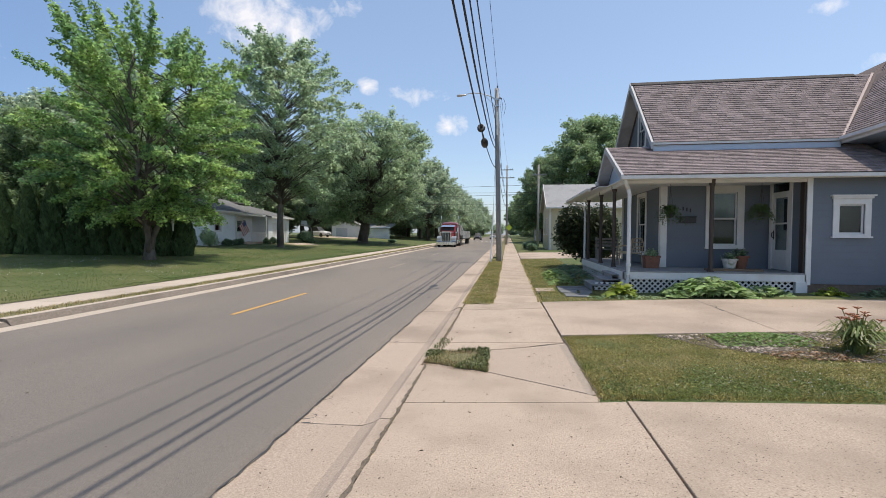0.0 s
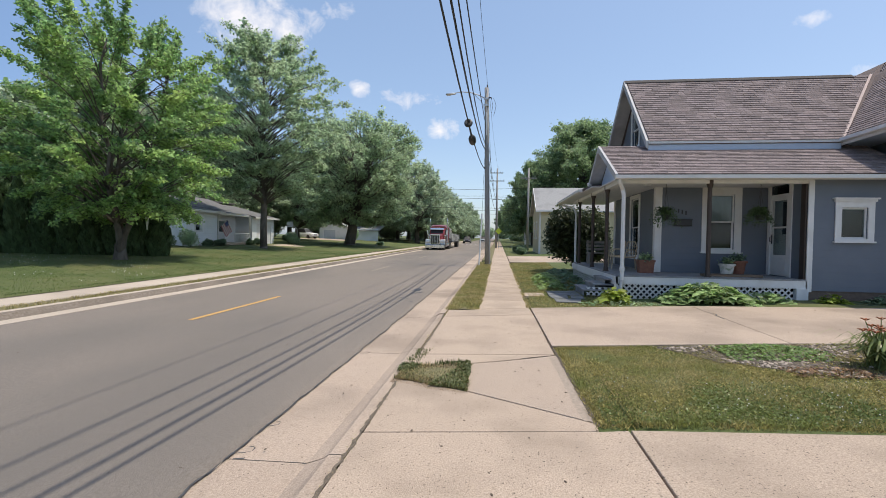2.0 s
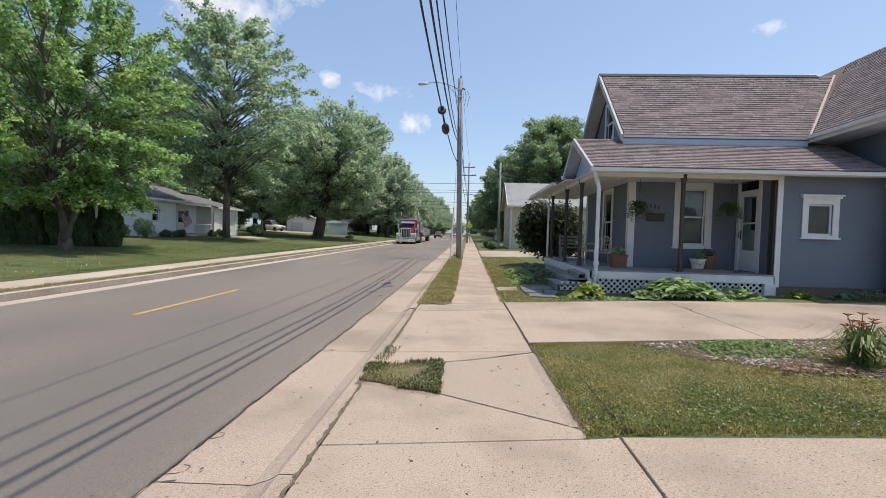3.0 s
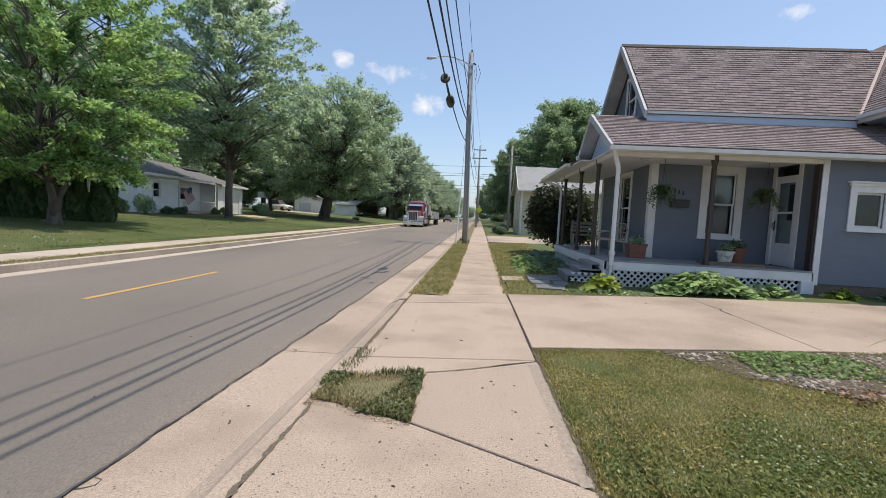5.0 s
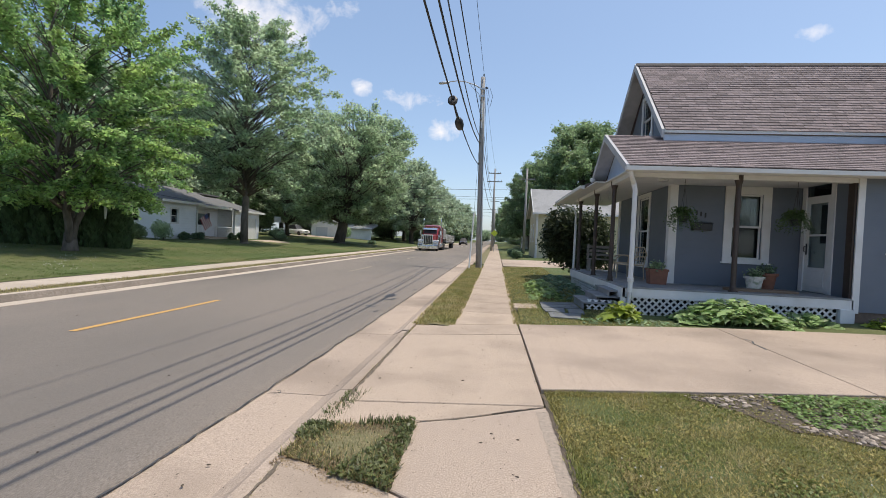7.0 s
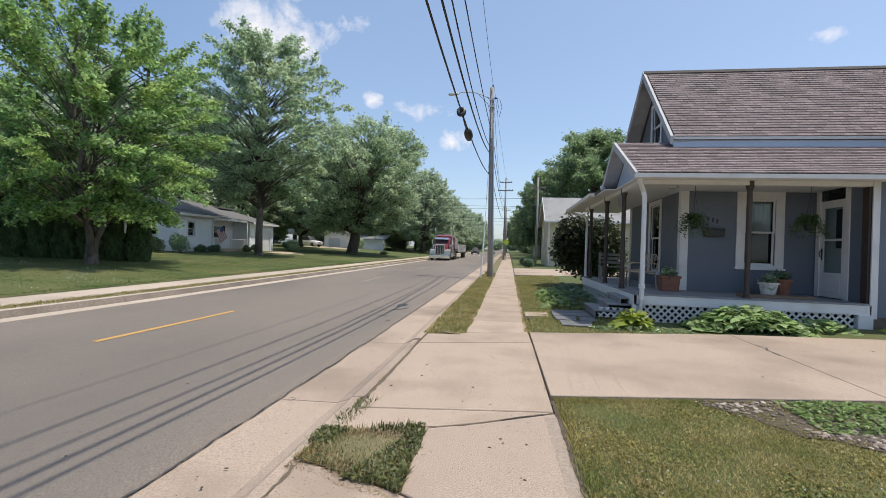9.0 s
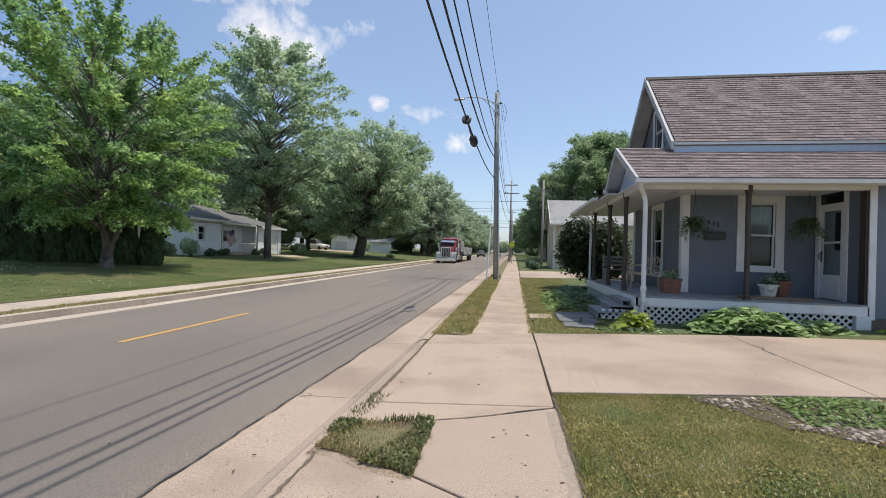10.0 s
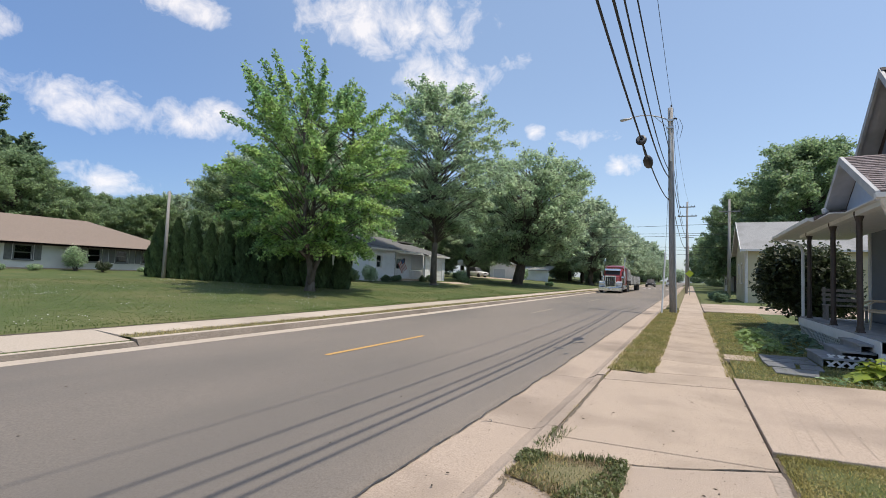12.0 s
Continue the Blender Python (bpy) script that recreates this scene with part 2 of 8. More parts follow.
SHINGLE = mat("brown_asphalt_shingles", (0.175, 0.142, 0.140), (0.252, 0.208, 0.205), 18, 0.95, bump=0.3, bscale=180, island=0.26)
SHINGLE_BASE = mat("shingle_underlay", (0.13, 0.10, 0.09), (0.17, 0.13, 0.12), 20, 0.95)
SHINGLE_OBJ = mat("brown_shingle_tabs", (0.175, 0.142, 0.140), (0.252, 0.208, 0.205), 18, 0.95, bump=0.3, bscale=180, rnd=0.26)
FLASHING = mat("pinkish_valley_flashing", (0.40, 0.305, 0.285), (0.46, 0.355, 0.33), 9, 0.7)
GREY_ROOF = mat("grey_shingles", (0.26, 0.26, 0.26), (0.36, 0.36, 0.355), 14, 0.95, bump=0.3, bscale=60, c3=(0.22, 0.22, 0.215), s3=0.6)
DARK_ROOF = mat("charcoal_shingles", (0.12, 0.12, 0.125), (0.17, 0.17, 0.17), 12, 0.95, bump=0.3, bscale=60)
TAN_ROOF = mat("tan_brown_shingles", (0.21, 0.165, 0.135), (0.26, 0.205, 0.17), 12, 0.95, bump=0.3, bscale=60)
COVER = leaf_mat("light_green_leaves", (0.22, 0.33, 0.10), (0.30, 0.40, 0.14), 0.45)
WORN_WOOD = mat("worn_painted_wood", (0.20, 0.175, 0.15), (0.34, 0.31, 0.28), 14, 0.8, stretch=(3, 3, 0.6))
CREAM = siding_mat("cream_yellow_siding", (0.52, 0.47, 0.31), (0.56, 0.51, 0.35), 0.11, 0.6, 0.6)
WHITE_SIDING = siding_mat("white_siding", (0.74, 0.77, 0.80), (0.78, 0.80, 0.82), 0.20, 0.55, 1.0)
GREY_WALL = siding_mat("pale_grey_siding", (0.60, 0.60, 0.60), (0.66, 0.66, 0.655), 0.12, 0.6, 0.4)
FOUND = mat("brown_block_foundation", (0.13, 0.095, 0.075), (0.18, 0.13, 0.10), 14, 0.9, bump=0.3, bscale=60)
# Near-black, so unlit rooms and the hollow under the porch read as shade.
DARK = mat("near_black_shade", (0.022, 0.022, 0.024), (0.03, 0.03, 0.03), 2, 0.9)
CURTAIN = mat("pale_curtain", (0.45, 0.45, 0.44), (0.52, 0.52, 0.5), 9, 0.9, stretch=(6, 6, 0.3))
GLASS = glass_mat("window_glass")
METAL = mat("galvanised_metal", (0.50, 0.51, 0.52), (0.58, 0.59, 0.60), 15, 0.45, 0.85)
CHROME = mat("polished_chrome", (0.72, 0.73, 0.74), (0.78, 0.79, 0.80), 3, 0.12, 1.0)
BLACK = mat("black_plastic", (0.022, 0.022, 0.024), (0.032, 0.032, 0.034), 9, 0.5)
RUBBER = mat("tyre_rubber", (0.025, 0.025, 0.026), (0.04, 0.04, 0.04), 25, 0.85)
POLE_WOOD = mat("weathered_pole_wood", (0.25, 0.24, 0.23), (0.40, 0.385, 0.37), 9, 0.9, bump=0.5, bscale=30, stretch=(5, 5, 0.35), c3=(0.19, 0.18, 0.17), s3=1.2)
BARK = mat("grey_brown_bark", (0.085, 0.072, 0.06), (0.155, 0.132, 0.112), 7, 0.95, bump=1.0, bscale=16, stretch=(1, 1, 0.3))
LEAF_BRIGHT = leaf_mat("bright_maple_leaves", (0.19, 0.36, 0.17), (0.41, 0.56, 0.19), 0.66, tint=0.5)
LEAF_MID = leaf_mat("silver_maple_leaves", (0.33, 0.46, 0.29), (0.50, 0.61, 0.40), 0.78)
LEAF_DARK = leaf_mat("dark_tree_leaves", (0.155, 0.24, 0.15), (0.23, 0.325, 0.20), 0.6)
LEAF_OAK = leaf_mat("deep_green_oak_leaves", (0.21, 0.31, 0.17), (0.33, 0.44, 0.23), 0.62)
# Paler, greyer green for far trees: the distance haze is in the colour.
LEAF_FAR = leaf_mat("haze_paled_leaves", (0.36, 0.47, 0.33), (0.48, 0.57, 0.41), 0.72)
CEDAR = leaf_mat("arborvitae_foliage", (0.065, 0.115, 0.05), (0.105, 0.165, 0.075), 0.35)
PURPLE_LEAF = leaf_mat("dark_purple_green_leaves", (0.05, 0.068, 0.036), (0.085, 0.11, 0.055), 0.3)
BED_WEED = leaf_mat("fresh_weed_leaves", (0.13, 0.23, 0.06), (0.21, 0.32, 0.09), 0.4)
LILY = leaf_mat("daylily_leaves", (0.12, 0.18, 0.05), (0.22, 0.26, 0.085), 0.4)
SQUASH = leaf_mat("pale_broad_leaves", (0.28, 0.42, 0.16), (0.42, 0.55, 0.26), 0.5)
LIME = leaf_mat("yellow_green_leaves", (0.30, 0.36, 0.05), (0.22, 0.31, 0.05), 0.4)
FERN = leaf_mat("fern_fronds", (0.06, 0.11, 0.035), (0.09, 0.15, 0.05), 0.35)
PETAL = mat("orange_red_petals", (0.30, 0.085, 0.045), (0.42, 0.16, 0.07), 20, 0.6)
BROWN_LEAF = leaf_mat("withered_leaves", (0.22, 0.12, 0.06), (0.30, 0.17, 0.08), 0.3)
TERRACOTTA = mat("terracotta", (0.18, 0.075, 0.048), (0.24, 0.105, 0.065), 12, 0.85)
WICKER = mat("pale_wicker", (0.42, 0.33, 0.22), (0.52, 0.42, 0.30), 25, 0.7)
RED_PAINT = mat("deep_red_truck_paint", (0.24, 0.022, 0.03), (0.27, 0.028, 0.036), 3, 0.3, coat=0.6)
TARP = mat("grey_white_tarp", (0.55, 0.55, 0.54), (0.62, 0.62, 0.60), 4, 0.7)
CAR_WHITE = mat("white_car_paint", (0.75, 0.75, 0.75), (0.78, 0.78, 0.78), 3, 0.3, coat=0.5)
CAR_DARK = mat("dark_car_paint", (0.05, 0.04, 0.04), (0.06, 0.05, 0.05), 3, 0.3, coat=0.5)
CAR_SILVER = mat("silver_car_paint", (0.42, 0.43, 0.44), (0.46, 0.47, 0.48), 3, 0.3, 0.4, coat=0.5)
LAMP_GLASS = mat("headlamp_lens", (0.6, 0.6, 0.58), (0.7, 0.7, 0.68), 9, 0.1)
FLAG_RED = mat("flag_red_cloth", (0.46, 0.13, 0.13), (0.52, 0.16, 0.16), 9, 0.8)
FLAG_BLUE = mat("flag_blue_cloth", (0.10, 0.12, 0.24), (0.12, 0.14, 0.27), 9, 0.8)
FLAG_WHITE = mat("flag_white_cloth", (0.7, 0.7, 0.7), (0.75, 0.75, 0.75), 9, 0.8)
SIGN_YELLOW = mat("yellow_green_sign_sheet", (0.55, 0.65, 0.05), (0.6, 0.7, 0.06), 3, 0.5)
STONE = mat("grey_flagstone", (0.12, 0.125, 0.13), (0.19, 0.195, 0.20), 6, 0.9, bump=0.4, bscale=30, rnd=0.15)


# ---- building tools ----
def thing(name, loc, label, category, group="", kind=""):
    e = new(name)
    e.empty_display_size = 0.2
    e.location = loc
    return tagged(e, label, category, group, kind)


def origin_of(ob):
    v = Vector((0, 0, 0))
    while ob:
        v = v + ob.location
        ob = ob.parent
    return v


def mesh_of(name, bm, material, m=None):
    if m is not None:
        bmesh.ops.transform(bm, matrix=m, verts=bm.verts)
    me = bpy.data.meshes.new(name)
    bm.to_mesh(me)
    bm.free()
    me.materials.append(material)
    return me


def part(name, bm, material, parent, label="", m=None, smooth=False):
    me = mesh_of(name, bm, material, m)
    me.transform(Matrix.Translation(-origin_of(parent)))
    if smooth:
        me.shade_smooth()
    ob = new(name, me)
    ob.parent = parent
    if label:
        ob["label"] = label
    return ob


def solid(name, bm, material, label, category, kind="structure", group="", smooth=False):
    me = mesh_of(name, bm, material)
    if smooth:
        me.shade_smooth()
    return tagged(new(name, me), label, category, group, kind)


def raw_mesh(name, verts, faces, material, smooth=False):
    me = bpy.data.meshes.new(name)
    me.from_pydata(verts, [], faces)
    me.materials.append(material)
    if smooth:
        me.shade_smooth()
    return me


def quads_mesh(name, v, material):
    """A mesh of separate quads from an array (n, 4, 3)."""
    n = len(v)
    me = bpy.data.meshes.new(name)
    me.vertices.add(4 * n)
    me.vertices.foreach_set("co", np.ascontiguousarray(v, dtype=np.float32).ravel())
    me.loops.add(4 * n)
    me.loops.foreach_set("vertex_index", np.arange(4 * n, dtype=np.int32))
    me.polygons.add(n)
    me.polygons.foreach_set("loop_start", np.arange(0, 4 * n, 4, dtype=np.int32))
    me.update(calc_edges=True)
    me.materials.append(material)
    return me


def B():
    return bmesh.new()


def box(bm, x0, x1, y0, y1, z0, z1):
    vs = [bm.verts.new((x, y, z)) for z in (z0, z1) for y in (y0, y1) for x in (x0, x1)]
    for f in ((0, 2, 3, 1), (4, 5, 7, 6), (0, 1, 5, 4), (2, 6, 7, 3), (0, 4, 6, 2), (1, 3, 7, 5)):
        bm.faces.new([vs[i] for i in f])
    return bm


def prism(bm, poly, vec):
    """A closed solid: a polygon of 3D points pushed along vec."""
    vec = Vector(vec)
    a = [bm.verts.new(p) for p in poly]
    b = [bm.verts.new(Vector(p) + vec) for p in poly]
    n = len(a)
    bm.faces.new(a[::-1])
    bm.faces.new(b)
    for i in range(n):
        bm.faces.new((a[i], a[(i + 1) % n], b[(i + 1) % n], b[i]))
    bmesh.ops.recalc_face_normals(bm, faces=bm.faces)
    return bm


def frustum(bm, p, q, r0, r1, n=10, caps=True):
    p, q = Vector(p), Vector(q)
    d = (q - p).normalized()
    u = d.orthogonal().normalized()
    w = d.cross(u)
    rings = []
    for c, r in ((p, r0), (q, r1)):
        rings.append([bm.verts.new(c + (u * math.cos(2 * math.pi * i / n) + w * math.sin(2 * math.pi * i / n)) * r) for i in range(n)])
    for i in range(n):
        j = (i + 1) % n
        bm.faces.new((rings[0][i], rings[0][j], rings[1][j], rings[1][i]))
    if caps:
        bm.faces.new(rings[0][::-1])
        bm.faces.new(rings[1])
    return bm


def tube(bm, pts, r, n=8, r1=None):
    """A bent round bar through pts, tapering to r1."""
    pts = [Vector(p) for p in pts]
    r1 = r if r1 is None else r1
    rings = []
    u = None
    for i, p in enumerate(pts):
        d = (pts[min(i + 1, len(pts) - 1)] - pts[max(i - 1, 0)]).normalized()
        u = d.orthogonal().normalized() if u is None else (u - d * u.dot(d)).normalized()
        w = d.cross(u)
        rr = r + (r1 - r) * i / max(1, len(pts) - 1)
        rings.append([bm.verts.new(p + (u * math.cos(2 * math.pi * k / n) + w * math.sin(2 * math.pi * k / n)) * rr) for k in range(n)])
    for a, b in zip(rings, rings[1:]):
        for k in range(n):
            j = (k + 1) % n
            bm.faces.new((a[k], a[j], b[j], b[k]))
    bm.faces.new(rings[0][::-1])
    bm.faces.new(rings[-1])
    return bm


def lathe(bm, prof, n=16, at=(0, 0, 0)):
    """A turned form from (radius, height) pairs."""
    rings = [[bm.verts.new((at[0] + r * math.cos(2 * math.pi * k / n), at[1] + r * math.sin(2 * math.pi * k / n), at[2] + z)) for k in range(n)] for r, z in prof]
    for a, b in zip(rings, rings[1:]):
        for k in range(n):
            j = (k + 1) % n
            bm.faces.new((a[k], a[j], b[j], b[k]))
    bm.faces.new(rings[0][::-1])
    bm.faces.new(rings[-1])
    return bm


def bevelled(bm, w=0.01, seg=2):
    bmesh.ops.bevel(bm, geom=list(bm.edges), offset=w, segments=seg, affect="EDGES", profile=0.6, clamp_overlap=True)
    return bm


def wall(bm, u0, u1, z0, z1, thick, holes=()):
    """A wall in the local frame: u along x, outside at y = 0, thickness to +y, with rectangular openings (u0, u1, z0, z1)."""
    us = sorted({u0, u1, *[h[0] for h in holes], *[h[1] for h in holes]})
    zs = sorted({z0, z1, *[h[2] for h in holes], *[h[3] for h in holes]})
    full = {(i, j) for i in range(len(us) - 1) for j in range(len(zs) - 1)
            if not any(h[0] < (us[i] + us[i + 1]) / 2 < h[1] and h[2] < (zs[j] + zs[j + 1]) / 2 < h[3] for h in holes)}
    made = {}

    def at(i, j, k):
        if (i, j, k) not in made:
            made[i, j, k] = bm.verts.new((us[i], k * thick, zs[j]))
        return made[i, j, k]

    for i, j in full:
        bm.faces.new((at(i, j, 0), at(i + 1, j, 0), at(i + 1, j + 1, 0), at(i, j + 1, 0)))
        bm.faces.new((at(i, j + 1, 1), at(i + 1, j + 1, 1), at(i + 1, j, 1), at(i, j, 1)))
        for di, dj, e in ((0, -1, ((i, j), (i + 1, j))), (0, 1, ((i + 1, j + 1), (i, j + 1))), (-1, 0, ((i, j + 1), (i, j))), (1, 0, ((i + 1, j), (i + 1, j + 1)))):
            if (i + di, j + dj) not in full:
                (a, b), (c, d) = e
                bm.faces.new((at(c, d, 0), at(a, b, 0), at(a, b, 1), at(c, d, 1)))
    return bm


def facing_south(x, y):
    return Matrix.Translation((x, y, 0))


def facing_west(x, y):
    return Matrix.Translation((x, y, 0)) @ Matrix.Rotation(radians(-90), 4, "Z")


def facing_east(x, y):
    return Matrix.Translation((x, y, 0)) @ Matrix.Rotation(radians(90), 4, "Z")


def ground_z(x, y):
    """The lie of the land: level by the near walk, rising gently along the road, up to the yards on both sides."""
    z = 0.006 * max(0.0, min(y, 400.0) - 12.0)
    if x < -12.0:
        d = -12.0 - x
        z += 0.05 + 0.052 * min(d, 6.0) + 0.04 * max(0.0, min(d, 23.0) - 6.0)
    elif x > 1.2:
        z += min(0.2, 0.03 * (x - 1.2))
    return z


def window(parent, m, u0, u1, z0, z1, case=0.11, hood=0.0, hung=True, curtain=False, frame_mat=None, out=0.035):
    """A window in an opening (u, z) of a wall whose outer face is local y = 0: casing, sashes, panes, sill."""
    fm = frame_mat or WHITE
    win = part("window", wall(B(), u0 - case, u1 + case, z0 - case * 0.4, z1 + case, 0.03, [(u0, u1, z0, z1)]), fm, parent, "white wooden window casing", m @ Matrix.Translation((0, -out, 0)))
    part("window_sill", box(B(), u0 - case - 0.03, u1 + case + 0.03, -0.075, 0.02, z0 - case * 0.4 - 0.045, z0 - case * 0.4), fm, win, "", m)
    if hood:
        bm = box(B(), u0 - case - 0.03, u1 + case + 0.03, -0.07, 0.0, z1 + case, z1 + case + hood * 0.6)
        box(bm, u0 - case - 0.07, u1 + case + 0.07, -0.11, 0.0, z1 + case + hood * 0.6, z1 + case + hood)
        part("window_head", bm, fm, win, "", m)
    f = 0.045
    zm = (z0 + z1) / 2
    spans = ((z0, zm + 0.02, 0.05), (zm - 0.02, z1, 0.02)) if hung else ((z0, z1, 0.03),)
    for a, b, d in spans:
        part("sash", wall(B(), u0, u1, a, b, 0.03, [(u0 + f, u1 - f, a + f, b - f)]), fm, win, "", m @ Matrix.Translation((0, d, 0)))
        pane = part("pane", box(B(), u0 + f, u1 - f, d + 0.012, d + 0.016, a + f, b - f), GLASS, win, "clear window pane", m)
        pane.visible_shadow = False
    # Added near-black panel, so the room's shade lies in its colour.
    part("room_backing", box(B(), u0 - 0.3, u1 + 0.3, 0.25, 0.27, z0 - 0.2, z1 + 0.15), DARK, win, "near-black panel painted as an unlit room", m)
    if curtain:
        bm = B()
        n = 14
        for i in range(n):
            ua, ub = u0 + (u1 - u0) * i / n, u0 + (u1 - u0) * (i + 1) / n
            box(bm, ua, ub, 0.16 + 0.015 * (i % 2), 0.18 + 0.015 * (i % 2), zm if curtain == "half" else z0, z1)
        part("curtain", bm, CURTAIN, win, "pale gathered curtain", m)
    return win
# ---- ground, road, kerbs, walks ----
def bump2(x, y, s, k=0.0):
    return noise.noise((x * s + k, y * s, k))


def grid_strip(xs, ys, zf):
    """A sheet over the lines xs by ys."""
    v = [(x, y, zf(x, y)) for y in ys for x in xs]
    n = len(xs)
    f = [(j * n + i, j * n + i + 1, (j + 1) * n + i + 1, (j + 1) * n + i) for j in range(len(ys) - 1) for i in range(n - 1)]
    return v, f


def spread(a, b, n):
    return [a + (b - a) * i / n for i in range(n + 1)]


GY = [-900, -300, -100, -40, -15] + spread(-8, 50, 116) + spread(52, 160, 54) + [180, 220, 300, 400, 700, 1500, 3000]


def paved(x, y):
    if x > 1.45 and y < 5.2:
        return True
    if x > 1.2 and 8.5 + 0.09 * (x - 1.2) < y < 12.2 + 0.08 * (x - 1.2) and x < 18:
        return True
    return 1.2 < x < 13 and 31.8 < y < 41


def earth(x, y):
    if paved(x, y):
        return ground_z(x, y) - 0.10
    if -11.6 < x < -9.7:
        return 0.006 * max(0, min(y, 400) - 12) - 0.02
    if -9.7 <= x <= -0.85:
        return 0.006 * max(0, min(y, 400) - 12) - 0.4
    if -0.85 < x < 1.24:
        return 0.006 * max(0, min(y, 400) - 12) - 0.06
    z = ground_z(x, y)
    if abs(x) < 60 and -8 < y < 160:
        z += 0.035 * bump2(x, y, 0.25) + 0.012 * bump2(x, y, 1.3, 5)
        if 1.24 < x < 1.6:
            z = min(z, ground_z(x, y) - 0.005)
    return z


EX = [-3000, -700, -250, -120, -70, -50] + spread(-42, -12.4, 37) + [-12.0, -11.62, -11.58, -9.75, -9.65, -0.9, -0.8, 1.23, 1.26] + spread(1.5, 14, 40) + [16, 20, 26, 34, 50, 90, 200, 700, 3000]
v, f = grid_strip(EX, GY, earth)
tagged(new("ground", raw_mesh("ground", v, f, LAWN, True)), "mown green lawn ground with drier patches", "ground", "", "structure")


def rise(y):
    return 0.006 * max(0.0, min(y, 400.0) - 12.0)


# carriageway: crowned asphalt with a ragged edge by the near gutter
def road_z(x, y):
    c = (x + 5.4) / 3.7
    return rise(y) - 0.02 - 0.075 * c * c


RX = [-9.0, -8.5, -7.5, -6.5, -5.5, -4.5, -3.5, -2.5, -1.9]
RY = spread(-30, -4, 30) + spread(-3.9, 16, 260) + spread(16.3, 60, 120) + spread(61, 150, 60) + [170, 200, 260, 330, 400, 800, 1600]


def ragged(y):
    return -1.77 + 0.025 * bump2(0, y, 0.9, 3) + 0.025 * bump2(0, y, 3.1, 9) + 0.035 * bump2(0, y, 6.3, 2) if -5 < y < 40 else -1.77


v = []
for y in RY:
    v += [(x, y, road_z(x, y)) for x in RX] + [(ragged(y), y, road_z(-1.7, y)), (ragged(y) + 0.004, y, road_z(-1.7, y) - 0.05)]
n = len(RX) + 2
f = [(j * n + i, j * n + i + 1, (j + 1) * n + i + 1, (j + 1) * n + i) for j in range(len(RY) - 1) for i in range(n - 1)]
road = tagged(new("road", raw_mesh("road", v, f, ASPHALT, True)), "worn grey asphalt street with faint wheel tracks", "road", "", "structure")


def marking(name, x, y0, y1, w, material, label):
    bm = B()
    ys = spread(y0, y1, max(1, int((y1 - y0) / 0.6)))
    for a, b in zip(ys, ys[1:]):
        vs = [bm.verts.new((px, py, road_z(px, py) + 0.005)) for px, py in ((x - w / 2, a), (x + w / 2, a), (x + w / 2, b), (x - w / 2, b))]
        bm.faces.new(vs)
    part(name, bm, material, road, label)


marking("lane_dash", -5.68, 9.45, 13.05, 0.12, LINE, "yellow painted lane dash")
for k in range(1, 12):
    marking("lane_dash", -5.72, 9.45 + 12.9 * k, 13.05 + 12.9 * k, 0.12, LINE_OLD if k > 0 else LINE, "faded yellow lane dash")
for k in range(8):
    marking("crosswalk_bar", -8.9 + k * 0.95, 92, 94.5, 0.45, LINE_WHITE, "worn white crossing bar")


# tar seams and patches on the asphalt
def seam(pts, w):
    bm = B()
    for (xa, ya), (xb, yb) in zip(pts, pts[1:]):
        d = Vector((xb - xa, yb - ya, 0)).normalized()
        s = Vector((-d.y, d.x, 0)) * w / 2
        bm.faces.new([bm.verts.new((px + s.x * q, py + s.y * q, road_z(px, py) + 0.004)) for px, py, q in ((xa, ya, -1), (xb, yb, -1), (xb, yb, 1), (xa, ya, 1))])
    part("tar_seam", bm, TAR, road, "dark tar seam")


rs = random.Random(5)
for pts, w in (([(-2.28, 15.0), (-2.1, 15.25), (-2.05, 15.5)], 0.11), ([(-2.02, 13.2), (-1.98, 13.4)], 0.06), ([(-1.95, 17.6), (-1.9, 17.9)], 0.06),
               ([(-1.8, 28.2), (-4.0, 28.6), (-6.4, 28.5), (-8.9, 29.0)], 0.06)):
    seam(pts, w)

# gutter pans, one cast length after another
gutter = solid("gutter_near", box(B(), -1.8, -0.80, -30, 150, -0.9, -0.45), JOINT, "concrete gutter beside the near walk", "gutter")
gy = [-30, -20, -12, -4.5, -1.5, 1.6, 4.62, 7.97, 11.1, 14.2, 17.3, 20.4, 23.5, 26.6, 29.7, 32.8, 36, 42, 50, 60, 75, 100, 150]
for a, b in zip(gy, gy[1:]):
    hb = 0.02 if b > 11.2 else 0.0
    ha = 0.02 if a > 11.0 else 0.0
    pro = lambda y, h: [(-1.92, y, rise(y) - 0.115), (-1.10, y, rise(y) - 0.095), (-0.98, y, rise(y) - 0.05 + h * 0.6), (-0.92, y, rise(y) - 0.012 + h), (-0.80, y, rise(y) - 0.002 + h)]
    bm = B()
    ya, yb = a + 0.006, b - 0.006
    top_a, top_b = [bm.verts.new(p) for p in pro(ya, ha)], [bm.verts.new(p) for p in pro(yb, hb)]
    low_a, low_b = [bm.verts.new((p[0], p[1], rise(p[1]) - 0.3)) for p in pro(ya, 0)], [bm.verts.new((p[0], p[1], rise(p[1]) - 0.3)) for p in pro(yb, 0)]
    for i in range(4):
        bm.faces.new((top_a[i], top_a[i + 1], top_b[i + 1], top_b[i]))
    bm.faces.new(low_a + top_a[::-1])
    bm.faces.new(top_b + low_b[::-1])
    bm.faces.new((top_a[0], top_b[0], low_b[0], low_a[0]))
    bm.faces.new((top_a[4], low_a[4], low_b[4], top_b[4]))
    part("gutter_slab", bm, CONCRETE_PALE, gutter)

